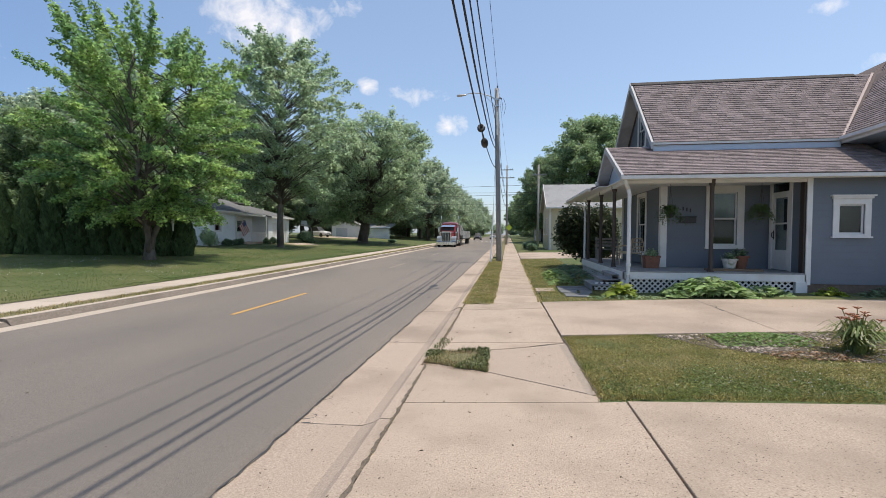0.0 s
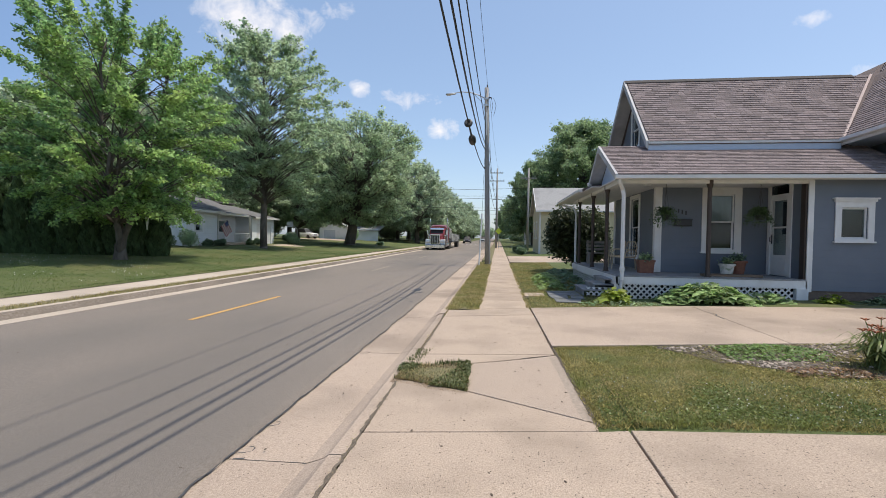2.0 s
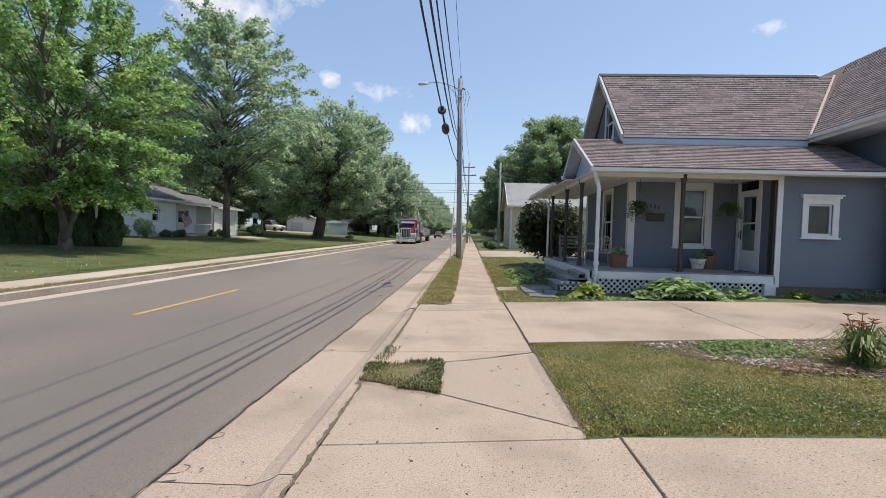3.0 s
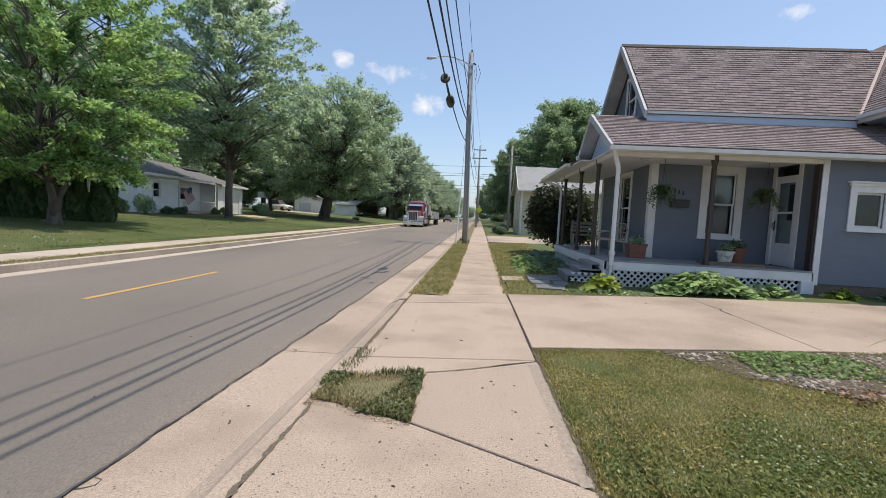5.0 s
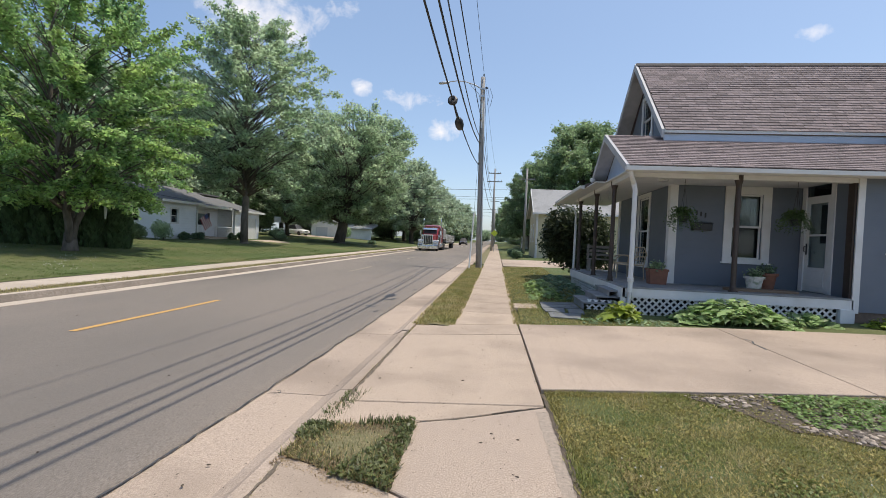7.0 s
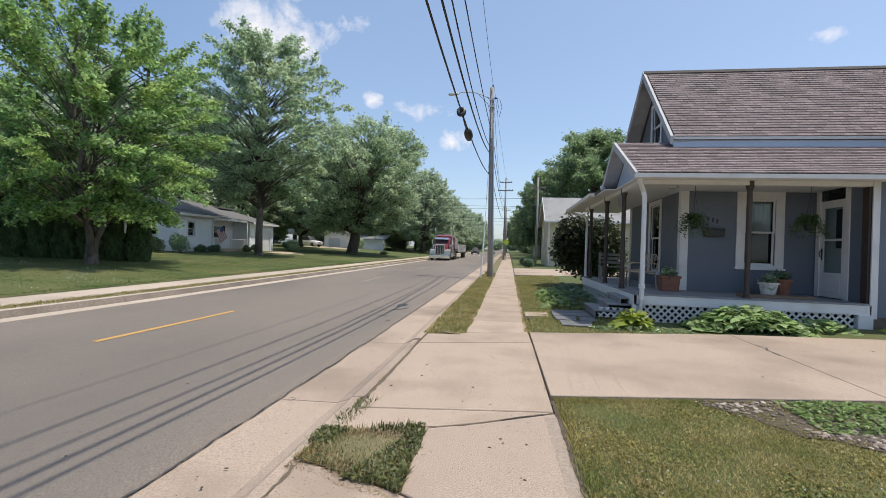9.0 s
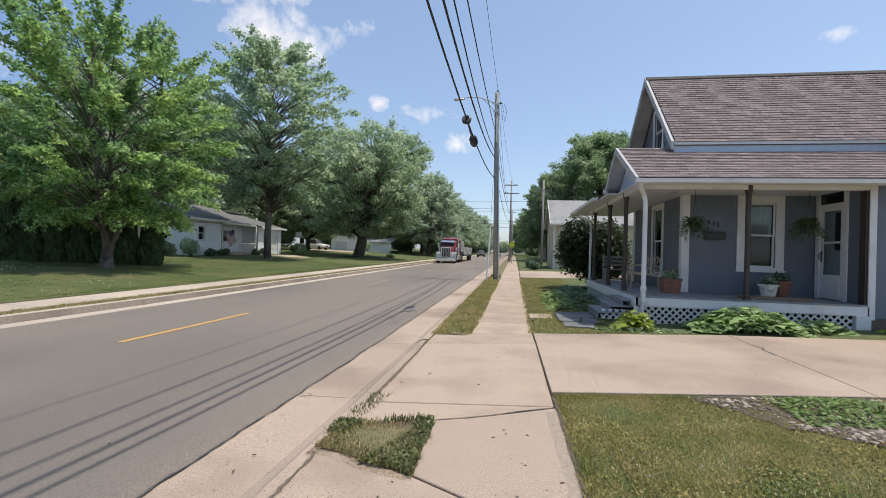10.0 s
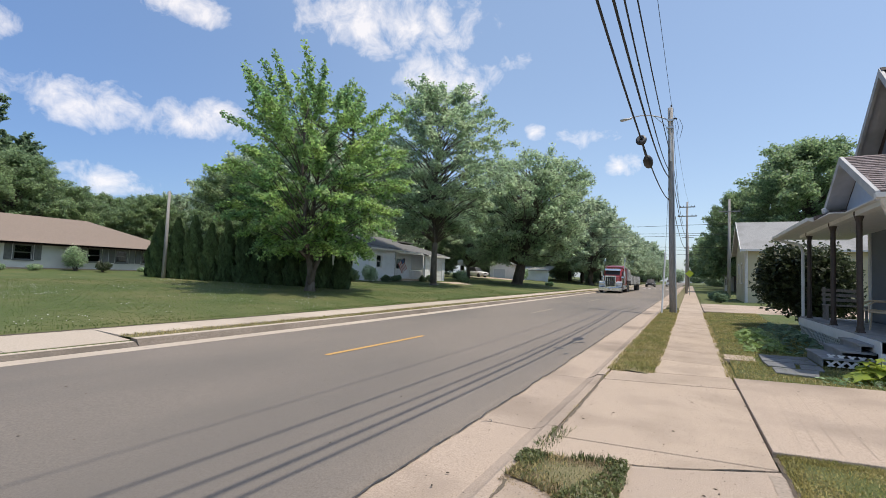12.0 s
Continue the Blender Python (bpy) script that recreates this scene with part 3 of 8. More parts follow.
# near walk and aprons: cast slabs with dirty joints
walkway = solid("sidewalk_near", box(B(), -0.80, 1.24, -12, 11.9, -0.5, -0.035), JOINT, "weathered concrete sidewalk with dirty joints", "sidewalk")


def slab(poly, parent, material=CONCRETE, lift=0.0, gap=0.008, name="slab"):
    """A cast slab over a plan polygon, shrunk a little for the joint, with softened top edges."""
    c = sum((Vector((x, y)) for x, y in poly), Vector((0, 0))) / len(poly)
    bm = B()

    def ring(g, dz):
        out = []
        for x, y in poly:
            d = Vector((x, y)) - c
            p = c + d * (1 - g / max(d.length, 0.05))
            z = rise(p.y) if p.x < 1.26 else ground_z(p.x, p.y)
            out.append(bm.verts.new((p.x, p.y, z + lift + dz)))
        return out

    r0, r1, r2 = ring(gap, -0.12), ring(gap, -0.008), ring(gap + 0.008, 0.0)
    n = len(poly)
    for a, b in ((r0, r1), (r1, r2)):
        for i in range(n):
            j = (i + 1) % n
            bm.faces.new((a[i], a[j], b[j], b[i]))
    bm.faces.new(r2)
    bmesh.ops.recalc_face_normals(bm, faces=bm.faces)
    return part(name, bm, material, parent)


SL = -0.785
for poly, m in (
    ([(SL, -12), (1.52, -12), (1.52, -5), (SL, -5)], CONCRETE),
    ([(SL, -5), (1.52, -5), (1.52, 0.4), (SL, 0.2)], CONCRETE),
    ([(SL, 0.2), (1.52, 0.4), (1.52, 5.40), (1.26, 5.36), (SL, 5.02)], CONCRETE),
    ([(SL, 5.02), (1.26, 5.36), (1.29, 5.50), (0.02, 6.20), (-0.81, 6.50)], CONCRETE),
    ([(0.03, 6.21), (1.29, 5.52), (1.22, 7.93), (0.5, 7.52), (-0.03, 7.27)], AGGREGATE),
    ([(-0.86, 7.03), (-0.04, 7.27), (0.5, 7.54), (1.20, 7.95), (SL, 7.63)], CONCRETE),
    ([(SL, 7.65), (1.20, 7.97), (1.16, 11.42), (SL, 10.82)], CONCRETE),
    ([(SL, 10.84), (1.16, 11.44), (1.14, 12.32), (-0.09, 11.98), (SL, 11.68)], CONCRETE),
):
    slab(poly, walkway, m)
ys = [12.0, 13.6, 15.2, 16.75, 18.3, 19.9, 21.4, 23.0, 24.5, 26.1, 27.6, 29.2, 30.9, 33.5, 36, 39, 42.5, 46, 50, 54, 58, 64, 70, 78, 88, 100, 115, 135, 160]
for a, b in zip(ys, ys[1:]):
    off = 0.33 if a == 12.0 else 0.0
    slab([(-0.09, a), (1.13, a + off), (1.12, b), (-0.08, b)], walkway, CONCRETE)

# soil patch between the slabs, full of dry grass
bm = B()
pp = [(-0.84, 6.50), (0.0, 6.23), (-0.05, 7.24), (-0.85, 7.0)]
ctr = bm.verts.new((-0.4, 6.75, 0.035))
rim = [bm.verts.new((x, y, 0.005)) for x, y in pp]
for i in range(4):
    bm.faces.new((rim[i], rim[(i + 1) % 4], ctr))
solid("soil_patch", bm, VERGE, "triangular patch of dry soil set in the sidewalk", "soil")

# verges between kerb and walk
for y0, y1, nm in ((11.75, 31.0, "verge_near"), (33.6, 160, "verge_far")):
    xs = spread(-0.82, -0.10, 4)
    ys = spread(y0, y1, int((y1 - y0) / 0.6))
    tip = lambda x, y, y0=y0: max(y, y0 + (x + 0.82) * 0.25)
    v, f = grid_strip(xs, ys, lambda x, y: rise(y) - 0.01 + 0.03 * (1 - ((x + 0.46) / 0.36) ** 2) + 0.015 * bump2(x, y, 2.5))
    tagged(new(nm, raw_mesh(nm, v, f, VERGE, True)), "narrow grass verge beside the sidewalk", "verge", "", "structure")

# driveways
drive_a = solid("driveway_near", box(B(), 1.54, 12, -12, 5.3, -0.6, -0.07), JOINT, "broad concrete driveway", "driveway")
for poly in ([(1.53, -12), (7.5, -12), (7.5, -3), (1.53, -3)], [(1.53, -3), (6.5, -3), (6.5, 5.62), (1.53, 5.40)], [(6.5, -3), (14, -3), (14, 5.9), (6.5, 5.62)]):
    slab(poly, drive_a, CONCRETE, 0.004)
drive_b = solid("driveway_house", box(B(), 1.3, 12, 8.8, 12.2, -0.6, -0.05), JOINT, "pale concrete driveway in front of the house", "driveway")
for poly in ([(1.205, 8.42), (4.87, 8.81), (4.97, 12.68), (1.155, 12.30)], [(4.87, 8.81), (10.8, 9.3), (11.2, 13.05), (4.97, 12.68)], [(10.8, 9.3), (18, 9.8), (18, 13.4), (11.2, 13.05)]):
    slab(poly, drive_b, CONCRETE_PALE, 0.024)
drive_c = solid("driveway_far", box(B(), 1.2, 12, 32.1, 41.5, -0.6, 0.05), JOINT, "concrete driveway of the neighbouring house", "driveway")
slab([(1.15, 31.6), (13, 31.9), (13, 36), (1.15, 35.5)], drive_c, CONCRETE_PALE, 0.03)
slab([(1.15, 35.5), (13, 36), (13, 41.6), (1.15, 41.0)], drive_c, CONCRETE_PALE, 0.03)
path = solid("front_path", box(B(), 1.2, 2.5, 14.3, 15.2, -0.3, 0.0), JOINT, "short path from sidewalk to porch steps", "path")
slab([(1.15, 14.55), (1.75, 14.6), (1.75, 15.35), (1.15, 15.3)], path, CONCRETE, 0.012)
slab([(1.88, 13.2), (2.5, 13.1), (2.62, 13.75), (1.9, 13.85)], path, STONE, 0.045)
slab([(1.85, 13.93), (2.3, 13.86), (2.36, 14.46), (1.82, 14.52)], path, STONE, 0.05, 0.014)
slab([(2.36, 13.86), (2.72, 13.8), (2.78, 14.4), (2.42, 14.46)], path, STONE, 0.045, 0.016)
slab([(1.82, 14.58), (2.76, 14.50), (2.76, 15.02), (1.84, 15.06)], path, STONE, 0.05, 0.014)
slab([(1.84, 15.12), (2.76, 15.08), (2.78, 15.6), (1.86, 15.52)], path, STONE, 0.045, 0.014)

# far side of the road: gutter, kerb, verge, walk
gutter_b = solid("gutter_far", box(B(), -10.0, -9.2, -30, 160, -0.9, -0.5), JOINT, "concrete kerb and gutter on the far side", "gutter")
gy = [-30, -20, -10, -3, 2, 7.98, 14, 20, 26, 33, 40, 48, 58, 70, 82, 84, 96, 120, 160]
for a, b in zip(gy, gy[1:]):
    h = -0.03 if a < 7.9 or a == 82 else 0.03
    for nm, m, prof in (("gutter_slab", CONCRETE_BRIGHT, [(-8.93, -0.086), (-9.45, -0.104), (-9.45, -0.4), (-8.93, -0.4)]),
                        ("kerb_stone", KERB_GREY, [(-9.46, -0.40), (-9.46, -0.104), (-9.56, h - 0.02), (-9.58, h - 0.004), (-9.60, h), (-9.80, h + 0.006), (-9.80, -0.4)])):
        bm = B()
        A, C = [[bm.verts.new((x, y, rise(y) + z)) for x, z in prof] for y in (a + 0.006, b - 0.006)]
        k = len(prof)
        for i in range(k):
            bm.faces.new((A[i], A[(i + 1) % k], C[(i + 1) % k], C[i]))
        bm.faces.new(A)
        bm.faces.new(C[::-1])
        bmesh.ops.recalc_face_normals(bm, faces=bm.faces)
        part(nm, bm, m, gutter_b)
    bm = prism(B(), [(-9.615, a + 0.008, rise(a) + h + 0.004), (-9.79, a + 0.008, rise(a) + h + 0.009), (-9.79, b - 0.008, rise(b) + h + 0.009), (-9.615, b - 0.008, rise(b) + h + 0.004)], (0, 0, -0.02))
    part("kerb_top", bm, CONCRETE_BRIGHT, gutter_b, "pale worn top of the kerb")
walk_b = solid("sidewalk_far", box(B(), -11.85, -10.7, -30, 160, -0.5, -0.2), JOINT, "concrete sidewalk on the far side of the road", "sidewalk")


def slab_b(x0, x1, a, b, parent, z0=0.05, z1=0.045, material=CONCRETE_BRIGHT):
    bm = B()
    prism(bm, [(x0, a, rise(a) + z0), (x1, a, rise(a) + z1), (x1, b, rise(b) + z1), (x0, b, rise(b) + z0)], (0, 0, -0.15))
    part("slab", bm, material, parent)


for a in range(-30, 150, 2):
    wide = a < 8 or 80 <= a < 86
    slab_b(-11.58, -9.82 if wide else -10.33, a + 0.008, a + 1.992, walk_b, 0.05, -0.01 if wide else 0.042)
for y0, y1, nm in ((8.0, 80, "verge_opposite"), (86, 160, "verge_opposite_far")):
    v, f = grid_strip(spread(-10.4, -9.79, 3), spread(y0, y1, int((y1 - y0) / 1.0)), lambda x, y: rise(y) + 0.028 + 0.02 * bump2(x, y, 1.7))
    tagged(new(nm, raw_mesh(nm, v, f, VERGE, True)), "thin dry verge between kerb and far sidewalk", "verge", "", "structure")
# side drive on the far side, running back to the outbuilding
drive_d = solid("driveway_opposite", prism(B(), [(-22.6, 43.0, ground_z(-22.6, 43) + 0.03), (-12, 44.5, ground_z(-12, 44.5) + 0.03), (-12, 48.0, ground_z(-12, 48) + 0.03), (-22.6, 47.0, ground_z(-22.6, 47) + 0.03)], (0, 0, -0.25)), CONCRETE_PALE, "pale concrete driveway of the house opposite", "driveway")
solid("driveway_outbuilding", prism(B(), [(-33, 70, ground_z(-33, 70) + 0.04), (-12, 79, ground_z(-12, 79) + 0.03), (-12, 86, ground_z(-12, 86) + 0.03), (-33, 80, ground_z(-33, 80) + 0.04)], (0, 0, -0.25)), CONCRETE_PALE, "pale gravel drive to the outbuilding", "driveway")


# dirt packed in the joint between kerb and slabs, and the broom grooves of the house driveway
def dirt_line(name, pts, w, z, material, label, seed, jit=0.5):
    rnd = random.Random(seed)
    bm = B()
    ring = []
    for (x, y), (x2, y2) in zip(pts, pts[1:]):
        n = max(2, int(math.hypot(x2 - x, y2 - y) / 0.05))
        for i in range(n):
            ring.append((x + (x2 - x) * i / n, y + (y2 - y) * i / n))
    prev = None
    for i, (x, y) in enumerate(ring[:-1]):
        dx, dy = ring[i + 1][0] - x, ring[i + 1][1] - y
        L_ = math.hypot(dx, dy) or 1
        px, py = -dy / L_, dx / L_
        a, b = w * rnd.uniform(1 - jit, 1 + jit) / 2, w * rnd.uniform(1 - jit, 1 + jit) / 2
        cur = (bm.verts.new((x + px * a, y + py * a, z(x, y))), bm.verts.new((x - px * b, y - py * b, z(x, y))))
        if prev:
            bm.faces.new((prev[0], prev[1], cur[1], cur[0]))
        prev = cur
    return solid(name, bm, material, label, "dirt")


dirt_line("joint_dirt", [(-0.79, -2), (-0.79, 5.0), (-0.80, 6.5)], 0.032, lambda x, y: 0.004, GRIT, "dark dirt packed in the joint beside the kerb", 1, 0.8)
dirt_line("joint_dirt_far", [(-0.76, 7.6), (-0.77, 10), (-0.84, 11.7)], 0.032, lambda x, y: 0.004, GRIT, "dark dirt packed in the joint beside the kerb", 2, 0.8)
dirt_line("lawn_edge_dirt", [(1.27, 5.45), (1.22, 8.4)], 0.04, lambda x, y: 0.006, SOIL, "bare soil along the lawn edge", 3)
dirt_line("edge_stain", [(1.21, 5.56), (1.15, 7.9)], 0.11, lambda x, y: 0.003, STAIN, "grey damp stain along the edge of the slab", 32, 0.2)
dirt_line("asphalt_edge_crack", [(ragged(y) + 0.012, y) for y in spread(-4, 38, 220)], 0.015, lambda x, y: road_z(-1.7, y) + 0.004, TAR, "dark crack along the asphalt edge", 4, 0.8)
dirt_line("slab_crack", [(-1.72, 4.62), (-1.45, 4.70), (-1.2, 4.60), (-0.98, 4.62)], 0.016, lambda x, y: -0.108 if x < -1.1 else -0.045, TAR, "crack across the gutter slab", 5, 0.8)
for i, (cx, cy) in enumerate(((-1.70, 4.78), (-1.66, 7.98), (-1.74, 5.3))):
    dirt_line("edge_crack", [(cx - 0.06, cy - 0.07), (cx + 0.01, cy - 0.05), (cx + 0.06, cy - 0.01), (cx + 0.05, cy + 0.05), (cx - 0.01, cy + 0.06), (cx - 0.06, cy + 0.09)], 0.010, lambda x, y: -0.107, TAR, "broken corner of the gutter slab", 50 + i, 0.8)
dirt_line("slab_crack_near", [(-0.04, 7.30), (0.35, 7.42), (0.8, 7.72), (1.18, 7.93)], 0.009, lambda x, y: 0.003, JOINT, "crack along the slab joint", 6, 0.8)
for i, (x, w) in enumerate([(1.48, 0.008), (1.62, 0.008), (1.79, 0.008), (2.06, 0.008), (2.36, 0.008)] + [(2.5 + 0.19 * j, 0.003) for j in range(7)]):
    dirt_line("broom_groove", [(x, 8.62 + 0.1 * (x - 1.2)), (x + 0.15, 12.2)], w, lambda x, y: ground_z(x, y) + 0.0275, GROOVE, "faint groove in the driveway concrete", 10 + i, 0.3)
dirt_line("far_lawn_edge", [(-11.585, -6), (-11.585, 60)], 0.10, lambda x, y: rise(y) + 0.056, SOIL, "dark soil along the edge of the lawn opposite", 31, 0.5)
# Soil-coloured strip drawn for the shade in the gap below the driveway edge.
dirt_line("bed_edge", [(2.7, 8.52), (5.6, 8.82), (9.4, 9.12)], 0.06, lambda x, y: ground_z(x, y) + 0.012, SOIL, "dark line painted as the shaded gap along the driveway edge", 22, 0.6)
dirt_line("drive_crack", [(4.905, 10.9), (4.93, 11.3), (5.02, 11.5), (4.94, 11.8)], 0.03, lambda x, y: ground_z(x, y) + 0.0285, TAR, "fine crack in the driveway", 20, 0.8)
# ---- the blue-grey house with its wrap-round porch ----
house = thing("house", (8.0, 15.5, 0.2), "blue-grey timber house with a wrap-round porch and brown shingle roof", "house")
YF, YW, XW, DECKZ = 14.09, 15.90, 5.20, 0.74
S_F, S_W, W_W = facing_south(0, YF), facing_south(0, YW), facing_west(XW, 0)

# walls
front_holes = [(6.74, 7.47, 1.47, 3.16)]
part("wall", wall(B(), XW, 8.40, 0.45, 4.72, 0.15, front_holes), BLUE, house, "blue-grey lap siding", S_W)
side_hole = [(-18.45, -17.55, 1.15, 3.2)]
bm = wall(B(), -20.8, -YW - 0.15, 0.45, 4.72, 0.15, side_hole)
part("wall", bm, BLUE, house, "blue-grey lap siding", W_W)
# gable with its window opening, cut as a stepless pentagon round the hole
GZ, RY_, RZ = 4.72, 18.16, 7.40
bm = B()
hw = (17.75, 18.55, 5.05, 6.35)
k = (RZ - 0.18 - GZ) / (RY_ - (YW - 0.1))


def gable_z(y):
    return RZ - 0.18 - abs(y - RY_) * k


for y0, y1, zz in ((YW + 0.05, hw[0], None), (hw[1], 20.76, None)):
    prism(bm, [(XW, y0, GZ), (XW, y1, GZ), (XW, y1, gable_z(y1)), (XW, y0, max(GZ + 0.001, gable_z(y0)))], (0.15, 0, 0))
prism(bm, [(XW, hw[0], GZ), (XW, hw[1], GZ), (XW, hw[1], hw[2]), (XW, hw[0], hw[2])], (0.15, 0, 0))
prism(bm, [(XW, hw[0], hw[3]), (XW, hw[1], hw[3]), (XW, hw[1], gable_z(hw[1])), (XW, RY_, gable_z(RY_)), (XW, hw[0], gable_z(hw[0]))], (0.15, 0, 0))
part("gable", bm, BLUE, house, "blue-grey gable siding")
part("wall", wall(B(), 8.40, 11.2, 0.45, 3.5, 0.15, [(9.17, 9.79, 1.83, 2.64)]), BLUE, house, "blue-grey lap siding", S_F)
W_D = facing_west(8.40, 0)
part("wall", wall(B(), -YW, -YF - 0.15, 0.45, 3.5, 0.15, [(-15.70, -14.86, DECKZ, 3.36)]), BLUE, house, "porch end wall", W_D)
part("wall", box(B(), 11.2, 11.35, 13.66, 18.5, 0.45, 5.2), BLUE, house, "side wall of the wing")
part("wall", box(B(), 11.35, 17.5, 13.66, 13.81, 0.45, 5.2), BLUE, house, "front wall of the wing")
part("wall", box(B(), XW, 17.5, 20.8, 20.95, 0.45, 4.72), BLUE, house, "rear wall")
part("wall", box(B(), 17.5, 17.65, 13.66, 20.95, 0.45, 5.2), BLUE, house, "east wall")
# Unseen inner floors and partitions, coloured near-black to pass for unlit rooms.
part("floor", box(B(), XW + 0.15, 17.5, YW + 0.15, 20.8, 0.5, 0.7), DARK, house, "interior floor painted near-black as room shade")
part("partition", box(B(), XW + 0.2, 11.2, 17.2, 17.3, 0.7, 4.6), DARK, house, "inner wall painted near-black as room shade")
part("attic_floor", box(B(), XW + 0.15, 17.5, YW + 0.15, 20.8, 4.5, 4.6), DARK, house, "attic floor painted near-black as room shade")
part("partition", box(B(), 6.4, 6.5, 17.1, 19.2, 4.6, 6.0), DARK, house, "attic partition painted near-black as room shade")
part("partition", box(B(), 9.2, 11.15, 15.4, 15.5, 0.5, 3.4), DARK, house, "inner wall painted near-black as room shade")
bm = box(B(), 8.42, 11.2, YF + 0.03, YF + 0.13, 0.05, 0.45)
box(bm, 11.23, 17.5, 13.7, 13.8, 0.05, 0.45)
box(bm, 11.23, 11.33, 13.7, YF + 0.03, 0.05, 0.45)
part("foundation", bm, FOUND, house, "brown block foundation")

# trim boards
for nm, b in (("corner_board", (5.17, 5.37, YW - 0.025, YW, DECKZ, 3.5)), ("corner_board", (8.375, 8.51, YF - 0.03, YF, 0.42, 3.42)), ("corner_board", (11.12, 11.2, YF - 0.6, YF - 0.43, 0.42, 4.9)),
              ("corner_board", (5.17, 5.20, 15.9, 16.05, DECKZ, 3.4)), ("corner_board", (5.17, 5.20, 20.65, 20.85, DECKZ, 3.5))):
    part(nm, box(B(), *b), WHITE, house, "white corner board")
part("porch_end_board", box(B(), 8.33, 8.372, YF + 0.02, YF + 0.2, DECKZ, 3.35), BROWN, house, "dark brown half post")

# windows
window(house, S_W, 6.74, 7.47, 1.47, 3.16, 0.20, curtain="half")
window(house, W_W, -18.45, -17.55, 1.15, 3.2, 0.13, 0.0)
window(house, W_W, -18.55, -17.75, 5.05, 6.35, 0.12, 0.0)
window(house, S_F, 9.17, 9.79, 1.83, 2.64, 0.15, 0.1, hung=False)

# storm door with transom, in the porch's end wall
D0, D1 = -15.70, -14.86
door = part("door", wall(B(), D0, D1, DECKZ + 0.02, 3.04, 0.04, [(D0 + 0.12, D1 - 0.12, 1.35, 2.12), (D0 + 0.12, D1 - 0.12, 2.17, 2.92)]), WHITE, house, "white storm door with two glass panels", W_D)
for a, b in ((1.35, 2.12), (2.17, 2.92)):
    p = part("pane", box(B(), D0 + 0.12, D1 - 0.12, 0.015, 0.02, a, b), GLASS, door, "clear door glass", W_D)
    p.visible_shadow = False
part("kick_panel", bevelled(box(B(), D0 + 0.13, D1 - 0.13, -0.012, 0.0, 0.88, 1.26), 0.006), WHITE, door, "", W_D)
bm = B()
tube(bm, [(D0 + 0.07, -0.01, 1.72), (D0 + 0.07, -0.06, 1.74), (D0 + 0.07, -0.06, 1.86), (D0 + 0.07, -0.01, 1.88)], 0.012, 6)
box(bm, D0 + 0.05, D0 + 0.09, -0.012, 0, 1.66, 1.94)
part("handle", bm, BLACK, door, "black door handle", W_D)
part("door_frame", wall(B(), D0 - 0.13, D1 + 0.13, DECKZ, 3.5, 0.03, [(D0, D1, DECKZ, 3.36)]), WHITE, house, "white door casing", W_D @ Matrix.Translation((0, -0.03, 0)))
part("transom_bar", box(B(), D0, D1, 0.0, 0.05, 3.04, 3.10), WHITE, house, "", W_D)
p = part("transom_pane", box(B(), D0, D1, 0.02, 0.025, 3.10, 3.36), GLASS, house, "narrow transom glass", W_D)
p.visible_shadow = False
inner = part("inner_door", wall(B(), D0, D1, DECKZ, 3.04, 0.04, [(D0 + 0.35, D1 - 0.14, 1.95, 2.88)]), WHITE, house, "white inner door", W_D @ Matrix.Translation((0, 0.10, 0)))
part("door_light", box(B(), D0 + 0.35, D1 - 0.14, 0.115, 0.125, 1.95, 2.88), BLACK, inner, "dark glass of the inner door", W_D)
part("lock", lathe(B(), [(0.03, 0), (0.03, 0.03), (0.02, 0.05)], 10), METAL, inner, "", W_D @ Matrix.Translation((D0 + 0.2, 0.10, 1.72)) @ Matrix.Rotation(radians(90), 4, "X"))
mail = part("letter_box", bevelled(box(B(), 5.74, 6.22, -0.13, 0, 2.18, 2.36), 0.015), BLACK, house, "black metal letter box", S_W)
part("lid", bevelled(box(B(), 5.73, 6.23, -0.145, 0, 2.36, 2.385), 0.006), BLACK, mail, "", S_W)
for i in range(3):
    part("number_bar", box(B(), 5.84 + i * 0.11, 5.88 + i * 0.11, -0.012, 0, 2.58 - i * 0.03, 2.70 - i * 0.03), BLACK, house, "dark bar", S_W)

# deck: boards running out from the wall, rim boards, lattice skirt
deck = part("deck_frame", box(B(), 3.64, 8.36, 14.16, YW - 0.02, DECKZ - 0.2, DECKZ - 0.04), WHITE, house, "porch floor frame")
part("deck_frame", box(B(), 3.64, XW - 0.02, YW, 21.2, DECKZ - 0.2, DECKZ - 0.04), WHITE, house, "porch floor frame")
n = 34
for i in range(n):
    a, b = 3.60 + i * 4.76 / n, 3.60 + (i + 1) * 4.76 / n
    part("deck_board", box(B(), a + 0.003, b - 0.003, 14.05, YW - 0.01 if a > XW - 0.15 else 21.25, DECKZ - 0.038, DECKZ), DECK, house)
part("rim_board", box(B(), 3.58, 8.40, 14.06, 14.155, DECKZ - 0.24, DECKZ - 0.04), WHITE, house, "white rim board, paint peeling")
part("rim_board", box(B(), 3.56, 3.635, 14.06, 21.2, DECKZ - 0.27, DECKZ - 0.04), WHITE, house, "white rim board, paint peeling")
part("corner_post", bevelled(box(B(), 8.13, 8.42, 14.02, 14.155, 0.12, DECKZ - 0.24), 0.01), WHITE, house, "white corner pier")
part("corner_post", bevelled(box(B(), 3.56, 3.72, 14.06, 14.2, 0.06, DECKZ - 0.27), 0.01), WHITE, house, "white corner pier")
